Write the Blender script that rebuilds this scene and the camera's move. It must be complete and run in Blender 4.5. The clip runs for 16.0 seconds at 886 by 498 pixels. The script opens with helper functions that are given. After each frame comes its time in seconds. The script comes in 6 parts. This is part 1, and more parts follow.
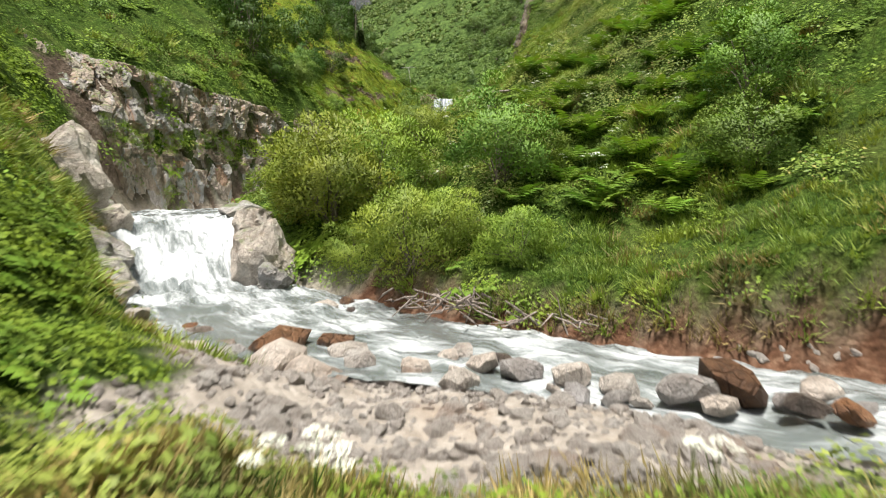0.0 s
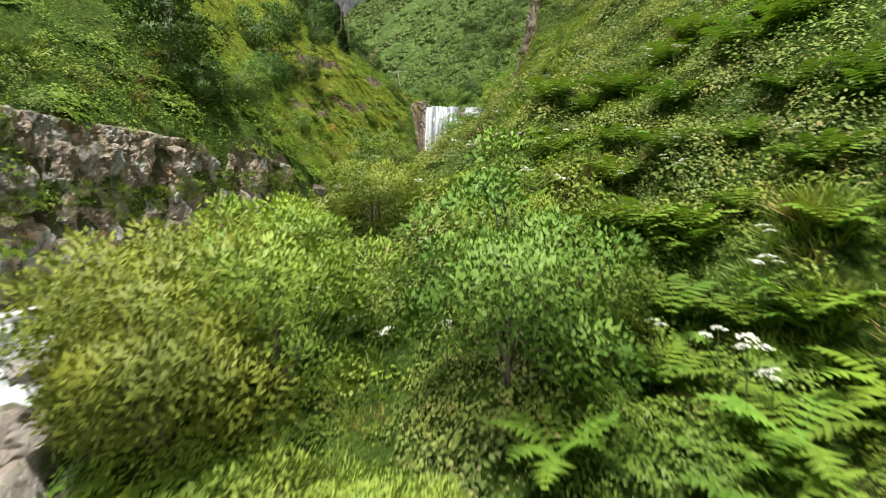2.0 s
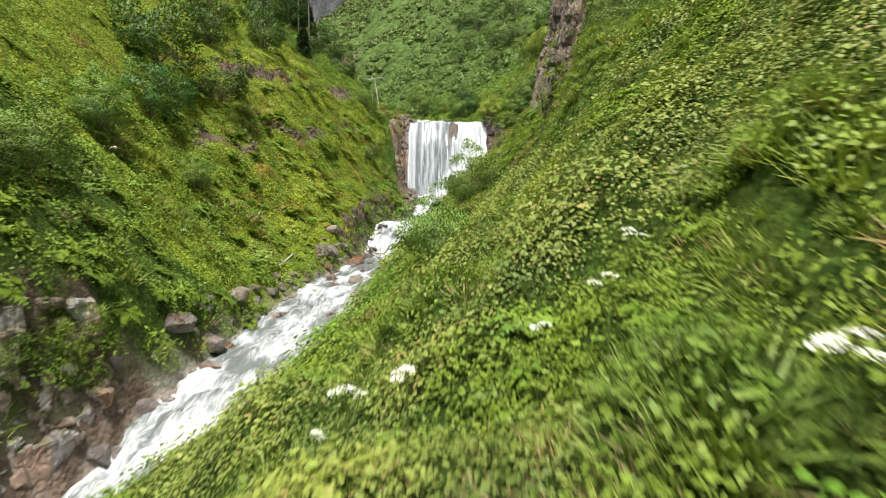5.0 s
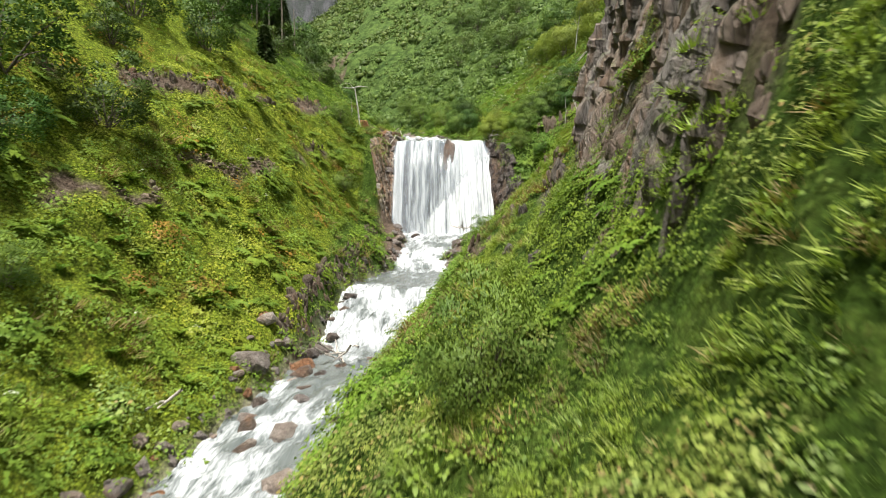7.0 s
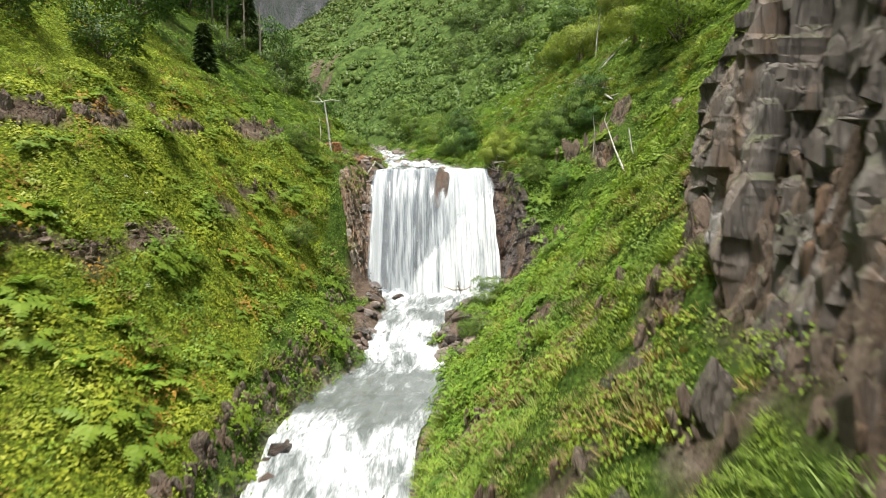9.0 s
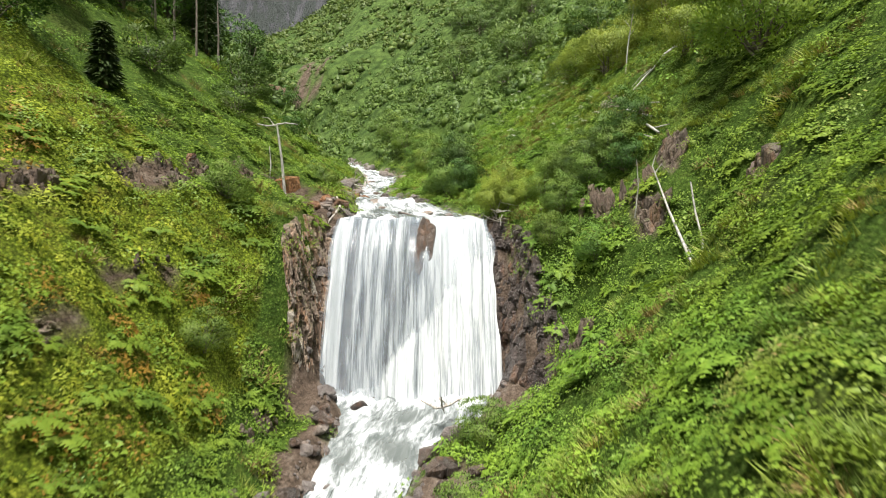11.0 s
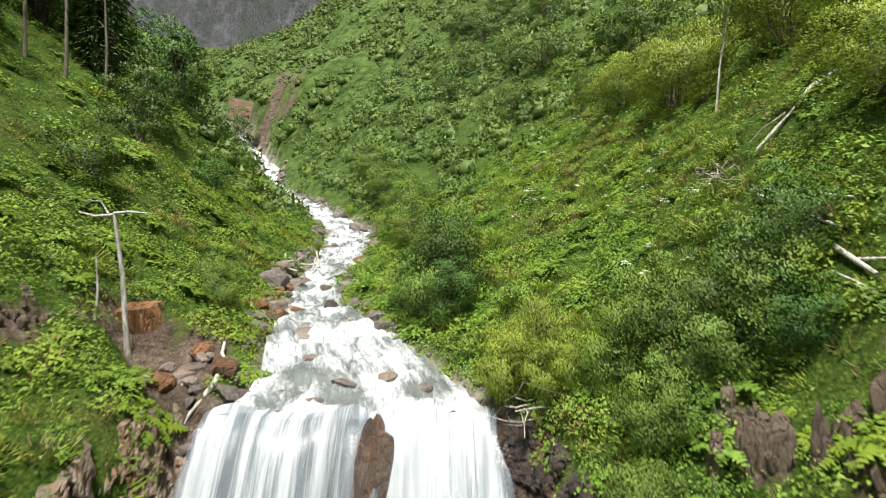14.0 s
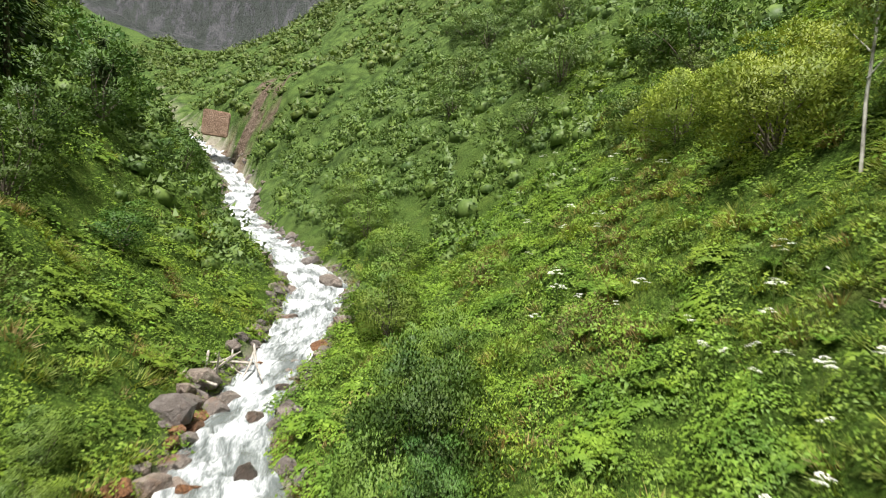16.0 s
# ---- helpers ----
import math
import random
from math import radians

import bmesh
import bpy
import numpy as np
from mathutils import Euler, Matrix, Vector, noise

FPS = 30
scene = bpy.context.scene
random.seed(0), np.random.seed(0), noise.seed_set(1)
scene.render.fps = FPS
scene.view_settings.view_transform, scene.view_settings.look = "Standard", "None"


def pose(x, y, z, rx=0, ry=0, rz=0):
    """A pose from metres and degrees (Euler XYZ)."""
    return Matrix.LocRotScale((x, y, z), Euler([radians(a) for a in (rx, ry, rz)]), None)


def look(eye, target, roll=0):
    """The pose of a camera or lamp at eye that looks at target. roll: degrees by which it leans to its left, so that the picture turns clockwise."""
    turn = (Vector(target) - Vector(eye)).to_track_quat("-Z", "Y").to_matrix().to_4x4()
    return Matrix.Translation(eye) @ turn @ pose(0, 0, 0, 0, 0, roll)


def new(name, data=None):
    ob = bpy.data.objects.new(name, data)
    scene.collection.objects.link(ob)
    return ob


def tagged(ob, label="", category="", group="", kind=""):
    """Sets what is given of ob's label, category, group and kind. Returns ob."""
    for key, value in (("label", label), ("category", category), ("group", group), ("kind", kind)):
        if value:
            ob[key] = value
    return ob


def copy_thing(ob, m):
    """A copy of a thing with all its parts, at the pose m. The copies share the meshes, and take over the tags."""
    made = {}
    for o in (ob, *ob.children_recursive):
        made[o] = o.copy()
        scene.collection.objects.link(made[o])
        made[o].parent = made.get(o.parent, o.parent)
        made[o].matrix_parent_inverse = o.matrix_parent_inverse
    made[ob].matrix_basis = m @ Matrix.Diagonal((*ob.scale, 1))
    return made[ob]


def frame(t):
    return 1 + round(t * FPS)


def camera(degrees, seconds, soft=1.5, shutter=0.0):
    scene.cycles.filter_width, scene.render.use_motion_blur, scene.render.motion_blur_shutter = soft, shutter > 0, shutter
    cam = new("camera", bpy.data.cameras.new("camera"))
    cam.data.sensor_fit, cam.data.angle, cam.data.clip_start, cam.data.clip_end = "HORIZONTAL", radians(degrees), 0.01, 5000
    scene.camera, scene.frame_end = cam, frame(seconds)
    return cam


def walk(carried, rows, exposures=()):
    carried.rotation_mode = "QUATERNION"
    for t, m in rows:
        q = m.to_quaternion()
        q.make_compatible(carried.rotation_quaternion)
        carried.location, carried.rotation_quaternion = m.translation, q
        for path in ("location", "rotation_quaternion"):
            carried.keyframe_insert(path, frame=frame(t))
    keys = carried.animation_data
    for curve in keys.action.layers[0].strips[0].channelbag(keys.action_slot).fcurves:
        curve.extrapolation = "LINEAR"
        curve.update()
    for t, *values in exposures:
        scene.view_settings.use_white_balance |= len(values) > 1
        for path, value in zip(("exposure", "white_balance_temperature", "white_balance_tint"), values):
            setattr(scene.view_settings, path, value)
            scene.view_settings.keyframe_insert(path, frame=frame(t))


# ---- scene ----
cam = camera(73, 16.0, soft=1.0, shutter=0.36)
# time, place, tilt, turn, lean
PATH = [
    (0.0, 1.000, -0.000, 2.200, 86.942, 0.328, 0.142),
    (0.5, 1.158, 2.339, 3.034, 86.881, 0.329, 0.076),
    (1.0, 1.315, 4.797, 3.863, 86.835, 0.309, -0.019),
    (1.5, 1.466, 7.360, 4.667, 86.836, 0.224, -0.026),
    (2.0, 1.645, 10.065, 5.489, 86.812, 0.202, -0.048),
    (2.5, 1.830, 12.988, 6.412, 86.700, 0.195, -0.210),
    (3.0, 1.986, 15.595, 7.196, 86.634, 0.179, -0.304),
    (3.5, 2.149, 18.343, 8.031, 86.578, 0.130, -0.494),
    (4.0, 2.323, 21.199, 8.854, 86.554, 0.098, -0.691),
    (4.2, 2.394, 22.353, 9.199, 86.517, 0.071, -0.786),
    (6.3, 2.810, 35.444, 12.686, 86.847, -0.229, -0.542),
    (6.5, 2.870, 36.607, 13.034, 86.840, -0.239, -0.524),
    (7.0, 3.029, 39.539, 13.901, 86.824, -0.271, -0.527),
    (7.5, 3.214, 42.513, 14.782, 86.809, -0.293, -0.512),
    (8.0, 3.398, 45.523, 15.668, 86.798, -0.295, -0.577),
    (8.5, 3.434, 48.625, 16.467, 86.960, -0.434, -0.668),
    (9.0, 3.610, 51.590, 17.317, 87.032, -0.445, -0.755),
    (9.2, 3.700, 52.785, 17.646, 87.087, -0.394, -0.790),
    (11.3, 4.942, 64.428, 21.546, 87.054, -0.036, 0.147),
    (11.5, 4.967, 65.544, 21.906, 87.098, -0.077, 0.101),
    (12.0, 5.072, 68.279, 22.771, 87.163, -0.135, 0.133),
    (12.5, 5.219, 71.255, 23.735, 87.263, -0.167, 0.199),
    (13.0, 5.430, 74.078, 24.634, 87.345, -0.105, 0.312),
    (13.5, 5.639, 76.859, 25.550, 87.378, -0.005, 0.324),
    (14.0, 5.799, 79.595, 26.505, 87.351, 0.036, 0.362),
    (14.5, 5.992, 82.253, 27.397, 87.379, 0.136, 0.406),
    (15.0, 6.135, 84.753, 28.233, 87.394, 0.220, 0.386),
    (15.5, 6.263, 87.483, 29.114, 87.509, 0.256, 0.607),
    (16.0, 6.393, 90.000, 29.975, 87.560, 0.321, 0.751),
]
walk(cam, [(t, pose(x, y, z, tilt, 0, turn) @ pose(0, 0, 0, 0, 0, lean)) for t, x, y, z, tilt, turn, lean in PATH])

# ---- world and sun ----
w = bpy.data.worlds.new("sky")
scene.world = w
w.use_nodes = True
nt = w.node_tree
sky = nt.nodes.new("ShaderNodeTexSky")
sky.sky_type, sky.sun_disc = 'NISHITA', False
sky.sun_elevation, sky.sun_rotation = radians(75), radians(199)
sky.air_density, sky.dust_density, sky.ozone_density = 1.0, 4.0, 1.0
grey = nt.nodes.new("ShaderNodeHueSaturation")
grey.inputs["Saturation"].default_value = 0.35
nt.links.new(sky.outputs[0], grey.inputs["Color"])
nt.links.new(grey.outputs[0], nt.nodes["Background"].inputs[0])
nt.nodes["Background"].inputs[1].default_value = 0.044
sun = new("sun", bpy.data.lights.new("sun", 'SUN'))
sun.data.energy, sun.data.angle, sun.data.color = 3.4, radians(11), (1.0, 0.96, 0.88)
sun.matrix_world = look((-5, 10, 100), (2, 30, 20))
scene.view_settings.exposure = 1.30

# ---- valley: the stream's line (x, y, water level, half width) ----
STREAM = [
    (40, -10, -1.8, 2.4), (24, 0, -1.2, 2.2), (16, 4.4, -0.85, 2.0), (10, 7.0, -0.6, 1.8), (6, 8.6, -0.45, 1.7), (3.6, 9.9, -0.35, 1.7),
    (1.6, 10.9, -0.25, 1.9), (-0.6, 11.7, -0.18, 2.5), (-2.4, 12.6, -0.1, 3.0), (-4.4, 15.0, 0.05, 2.7), (-6.0, 17.2, 0.22, 2.0), (-6.7, 18.1, 1.05, 1.9),
    (-7.4, 19.1, 1.2, 1.9), (-8.2, 20.1, 2.05, 2.2), (-8.9, 21.2, 2.2, 2.3), (-10.1, 23.8, 2.3, 2.1), (-10.7, 26.3, 2.42, 1.8), (-10.8, 28, 2.48, 1.5),
    (-10.3, 31, 2.55, 1.3), (-9.0, 35, 2.85, 1.2), (-7.0, 39, 3.3, 1.2), (-5.3, 42, 3.9, 1.2), (-4.8, 43.4, 4.7, 1.3), (-4.1, 46, 5.5, 1.3), (-3.3, 51, 6.2, 1.5),
    (-2.7, 55.5, 6.8, 1.5), (-2.0, 59, 7.25, 1.6), (-1.3, 62, 7.55, 1.8), (-0.6, 65, 7.65, 2.2), (-0.2, 67.2, 7.75, 2.2), (0.0, 68.3, 8.5, 2.2), (0.15, 70.2, 9.2, 2.15), (0.25, 72.2, 9.9, 2.1),
]
UPPER = [
    (0.5, 73.3, 9.98, 2.2), (1.1, 77, 10.05, 2.3), (1.9, 80, 10.2, 1.7), (1.6, 83, 10.9, 1.3), (2.2, 87, 11.7, 1.6),
    (3.3, 90, 12.2, 3.2), (3.3, 91.6, 12.4, 4.0), (3.15, 96.0, 20.2, 4.1), (3.18, 96.7, 20.95, 3.8), (3.2, 97.6, 21.05, 3.6), (2.6, 100, 21.4, 2.6),
    (0.9, 104, 22.3, 1.7), (-0.4, 108, 22.6, 1.15), (-1.2, 112, 23.0, 0.95), (-1.2, 120, 24.0, 1.15), (-2.0, 130, 25.6, 1.7),
    (-6.0, 137, 27.3, 1.4), (-12.1, 147, 29.3, 1.4), (-17.7, 158, 31.6, 1.4), (-19.4, 166, 34.0, 1.5), (-24.5, 174, 37.4, 1.6),
    (-28.6, 180, 40.6, 1.6), (-34.4, 186, 43.0, 1.5), (-41, 195, 46.2, 1.3), (-70, 240, 62, 1.3),
]


def resample(line, step):
    """Even steps along the stream, with its corners eased."""
    p = np.array(line, float)
    s = np.concatenate([[0], np.cumsum(np.hypot(np.diff(p[:, 0]), np.diff(p[:, 1])))])
    n = np.arange(0, s[-1], step)
    q = np.stack([np.interp(n, s, p[:, k]) for k in range(4)], 1)
    for k, width in ((0, 2.4), (1, 2.4), (2, 0.5), (3, 1.5)):
        r = max(1, int(width / step / 2))
        pad = np.pad(q[:, k], r, mode="reflect", reflect_type="odd")
        q[:, k] = np.convolve(pad, np.ones(2 * r + 1) / (2 * r + 1), "valid")
    return q


FLOW = resample(STREAM + UPPER, 0.25)
COARSE = FLOW[::3]

# cross sections of the hillsides: y, then pairs of x and height
SECTIONS = []


def section(y, *xz):
    SECTIONS.append((y, np.array(xz[0::2], float), np.array(xz[1::2], float)))


section(-15, -60, 40, -20, 10, -6, 2, -2, 0.8, 2, 0.5, 8, 0.3, 14, 1, 30, 12, 60, 40)
section(0, -60, 42, -20, 14, -8, 5.5, -4, 2.4, -2, 1.0, 0, 0.5, 3, 0.45, 8, 0, 14, 1.5, 30, 14, 60, 42)
section(6, -60, 44, -20, 16, -8, 6.0, -4.5, 2.3, -3.2, 0.9, -2.0, 0.2, 1, -0.02, 6, -0.3, 9, -0.2, 12, 0.9, 18, 4.5, 40, 23, 70, 51)
section(11, -60, 46, -20, 17, -9, 6.4, -6, 2.6, -4.5, 1.0, -3.8, 0.1, 0, -0.25, 3.2, 0.0, 4.6, 0.6, 6, 1.1, 8, 1.9, 12, 3.9, 20, 9.6, 40, 27, 70, 55)
section(14.5, -60, 48, -22, 18, -10, 5, -8, 2.2, -7, 0.7, -3, 0.3, 1, 1.0, 4, 1.2, 7, 1.9, 10, 3.4, 16, 8, 30, 20, 70, 57)
section(18, -60, 50, -22, 18, -13, 6, -11, 4.4, -9.2, 2.0, -8.2, 1.5, -5.5, 1.3, -4, 1.6, -1, 1.8, 2, 2.7, 5, 3.2, 8, 4.6, 12, 8, 25, 19, 70, 60)
section(22, -60, 52, -24, 19, -14.5, 7.5, -12.5, 3.4, -11.2, 2.7, -7, 2.5, -5, 2.5, -2, 2.9, 1, 4, 4, 5.1, 8, 7.2, 12, 10.5, 25, 22, 70, 63)
section(28, -60, 54, -25, 18, -16, 11, -14.2, 9.6, -13.6, 8.8, -13.3, 6.6, -12.6, 5.6, -12.3, 3, -9, 2.8, -6, 3.7, -2, 5.4, 2, 7.1, 4, 8.1, 7, 9.4, 10, 11.5, 25, 25, 70, 66)
section(34, -60, 56, -25, 22, -15, 12.5, -12.4, 9.8, -11.6, 8.8, -11.4, 7.0, -10.7, 6.0, -10.4, 3.2, -7.2, 3.7, -3, 5.1, 1, 7.3, 4, 9.8, 8, 12.4, 12, 15.5, 25, 28, 70, 70)
section(42, -60, 60, -25, 24, -12, 14, -9.2, 11, -7.9, 9.1, -7.7, 8.1, -6.9, 7.6, -6.6, 4.4, -4.2, 5.0, -1, 6.3, 2, 8.9, 5, 11.5, 8, 14.2, 12, 19, 25, 33, 70, 76)
section(50, -60, 64, -25, 28, -12, 14, -7, 8.6, -5.2, 6.8, -1.4, 6.7, 0, 7.7, 3, 10.8, 5, 12.3, 6.4, 14.3, 7.3, 17.5, 7.9, 21, 9.4, 23.5, 14, 26, 25, 38, 70, 82)
section(56, -60, 66, -25, 30, -12, 15, -8, 9.8, -5.4, 7.3, -1, 7.2, 0, 8.1, 3, 11.3, 5.5, 13.6, 7, 15.4, 8, 18.2, 8.7, 22, 10.4, 24.5, 16, 29, 25, 40, 70, 84)
section(62, -60, 68, -25, 32, -12, 16, -8, 11, -5, 8.6, -3, 8.3, 0.8, 8.3, 1.6, 9.2, 3, 11.0, 6, 14.6, 8.6, 17, 9.4, 19.2, 10.1, 22.5, 11.5, 24.5, 18, 30, 70, 86)
section(68, -60, 70, -25, 32, -14, 21, -8, 14.2, -6, 12.6, -4.4, 11.0, -3.4, 10.2, -2.9, 8.7, -2, 8.3, 2.6, 8.8, 3.4, 10.2, 5, 12.6, 8, 16, 12, 21, 20, 29, 70, 88)
section(75, -60, 72, -25, 33, -14, 24, -9.2, 20.5, -6, 15.6, -4, 12.8, -2.6, 11.7, -2.0, 10.2, -1.5, 9.9, 3.6, 10.3, 5.5, 12, 9, 16, 14, 22, 25, 34, 70, 90)
section(83, -60, 74, -25, 36, -14, 26, -9.5, 22, -6, 17.3, -3, 13, -1.2, 11.5, 5, 11.3, 7, 12.6, 11, 16.6, 16, 22.6, 25, 34, 70, 92)
section(86.6, -60, 75, -25, 37, -14, 27.5, -9.3, 23, -6, 19, -3.5, 14.4, -1.8, 12, 6.5, 12, 8, 13.2, 10, 14.9, 12, 16.3, 14, 18.1, 15.2, 19.4, 16.3, 21.6, 18.5, 26, 25, 34, 70, 93)
section(89, -60, 76, -25, 38, -14, 28.5, -9, 24, -6, 21, -4, 17.8, -2.5, 15.2, -1.6, 12.8, 8.6, 12.6, 10.5, 15.0, 12, 17.6, 13.0, 19.5, 14.2, 21.1, 16.3, 24.0, 25, 35, 70, 94)
section(92.5, -60, 77, -25, 39, -14, 29, -9, 24.6, -6, 22.4, -2.7, 20.8, -1.4, 14, 8.0, 14, 9.4, 20, 12, 21.5, 14.5, 23, 17, 26, 25, 35.5, 70, 95)
section(97, -60, 78, -25, 40, -14, 30, -9, 25.5, -5, 22.5, -2, 21.6, 1, 21, 7.5, 20.9, 9, 22, 10.6, 22.6, 13, 23.5, 15, 26.5, 20, 31.5, 30, 41, 70, 96)
section(105, -60, 80, -25, 41, -14, 31.5, -8, 26.5, -4, 23.6, -1.5, 22.6, 4.5, 22.6, 6, 23.4, 9, 24.2, 12.3, 25.8, 14.4, 27.5, 18.5, 31.4, 30, 42, 70, 97)
section(112, -60, 82, -25, 43, -16.7, 34.4, -9.6, 29.6, -6.6, 26.6, -3.5, 23.8, 1, 23.4, 4, 24.2, 8.7, 25.7, 11, 27.2, 15.7, 30.2, 18, 32.4, 30, 43, 70, 98)
section(122, -60, 84, -25, 44, -14, 33.5, -10.9, 28.8, -7, 26.2, -4, 24.8, 1.5, 24.6, 5, 26.5, 10.5, 30, 16, 34, 30, 45, 70, 100)
section(134, -60, 86, -25, 44, -14, 34.5, -9.7, 28.9, -7, 27.2, -1, 27, 3, 29.5, 8.5, 33.6, 16.7, 40, 30, 50, 70, 102)
section(147, -60, 88, -30, 48, -20, 37.5, -15, 31, -13.5, 29.8, -9.5, 29.8, -5, 33, 5, 40, 16.7, 47, 40, 64, 90, 110)
section(166, -70, 90, -40, 55, -28, 41, -22, 35, -20.5, 34.4, -17.5, 34.6, -10, 39, 0, 46, 15, 57, 40, 76, 90, 120)
section(180, -80, 90, -50, 60, -36, 45, -31, 41.4, -27, 41.4, -25, 44.5, -20, 50, 0, 56, 30, 78, 90, 128)
section(200, -110, 100, -70, 66, -50, 50, -44, 48, -38, 50, -25, 56, 0, 66, 30, 88, 90, 138)
section(250, -160, 120, -100, 78, -80, 66, -60, 68, -30, 82, 0, 100, 60, 140, 120, 190)
section(320, -220, 150, -120, 100, -88, 90, -60, 98, -20, 125, 40, 175, 120, 240)
section(360, -240, 170, -130, 112, -90, 104, -60, 112, -20, 140, 40, 190, 120, 250)
section(385, -260, 250, -130, 190, -80, 180, -40, 190, 40, 230, 120, 280)
section(600, -300, 420, -130, 350, -50, 330, 60, 360, 200, 420)
section(1500, -900, 700, 0, 620, 900, 700)
SECTION_Y = np.array([s[0] for s in SECTIONS])
AXIS_Y = np.concatenate([[-20, 20], COARSE[COARSE[:, 1] > 27][:, 1], [320, 1500]])
AXIS_X = np.concatenate([[-8, -8], COARSE[COARSE[:, 1] > 27][:, 0], [-95, -95]])


def hill(x, y):
    """Height of the hillsides, without the stream's bed."""
    u = x - np.interp(y, AXIS_Y, AXIS_X)
    rows = np.stack([np.interp(u + np.interp(sy, AXIS_Y, AXIS_X), sx, sz) for sy, sx, sz in SECTIONS])
    k = np.clip(np.searchsorted(SECTION_Y, y) - 1, 0, len(SECTIONS) - 2)
    f = np.clip((y - SECTION_Y[k]) / (SECTION_Y[k + 1] - SECTION_Y[k]), 0, 1)
    i = np.arange(len(x))
    return rows[k, i] * (1 - f) + rows[k + 1, i] * f


def stream_at(x, y):
    """Distance to the stream's middle, its level and half width there."""
    dist, level, half = np.full(len(x), 1e9), np.zeros(len(x)), np.ones(len(x))
    for a in range(0, len(x), 20000):
        b = slice(a, a + 20000)
        d = (x[b, None] - COARSE[None, :, 0]) ** 2 + (y[b, None] - COARSE[None, :, 1]) ** 2
        k = d.argmin(1)
        j = np.clip(np.where((np.take_along_axis(d, np.clip(k + 1, 0, len(COARSE) - 1)[:, None], 1)[:, 0] <
                              np.take_along_axis(d, np.clip(k - 1, 0, len(COARSE) - 1)[:, None], 1)[:, 0]), k + 1, k - 1), 0, len(COARSE) - 1)
        p, q = COARSE[k], COARSE[j]
        e = q[:, :2] - p[:, :2]
        g = np.clip(((x[b] - p[:, 0]) * e[:, 0] + (y[b] - p[:, 1]) * e[:, 1]) / np.maximum((e ** 2).sum(1), 1e-9), 0, 1)
        c = p + (q - p) * g[:, None]
        dist[b] = np.hypot(x[b] - c[:, 0], y[b] - c[:, 1])
        level[b], half[b] = c[:, 2], c[:, 3]
    return dist, level, half


WAVES = np.random.RandomState(3).uniform(-1, 1, (60, 4))


def waves(x, y, size, count=20, shift=0):
    """Smooth rolling noise of about the given size, between -1 and 1."""
    z = np.zeros_like(x)
    for a, b, c, d in WAVES[shift:shift + count]:
        n = math.hypot(a, b) + 1e-6
        k = (0.6 + 0.8 * abs(d)) * 2 * math.pi / size
        z += np.sin((a * x + b * y) / n * k + c * 20)
    return z / math.sqrt(count / 2) / 1.6


def height(x, y):
    """The ground, with the stream's bed cut into it."""
    x, y = np.asarray(x, float).ravel(), np.asarray(y, float).ravel()
    z = hill(x, y)
    dist, level, half = stream_at(x, y)
    away = np.clip((dist - half) / 4, 0, 1)
    far = np.clip((y - 110) / 80, 0, 1)
    z = z + away * (waves(x, y, 4.5) * 0.22 + waves(x, y, 1.6, 20, 20) * 0.12 + waves(x, y, 2.7, 20, 31) * 0.2 * np.clip((y - 12) / 4, 0, 1) + far * waves(x, y, 22, 20, 30) * 1.6)
    z = z - 1.1 * np.exp(-(((x + 3.4) / 1.2) ** 2 + ((y - 98.4) / 1.3) ** 2) ** 2)
    z = z - 1.5 * np.exp(-(((x + 4.7) / 1.4) ** 2 + ((y - 99.5) / 0.95) ** 2) ** 2)
    t = np.clip((dist - half * 0.95) / 1.4, 0, 1)
    t = t * t * (3 - 2 * t)
    return np.where(dist < 12, (level - 0.3) * (1 - t) + z * t, z)


def surface(x, y):
    """Ground height and normal."""
    e = 0.15
    z = height(x, y)
    n = np.stack([-(height(x + e, y) - z) / e, -(height(x, y + e) - z) / e, np.ones(len(z))], 1)
    return z, n / np.linalg.norm(n, axis=1)[:, None]


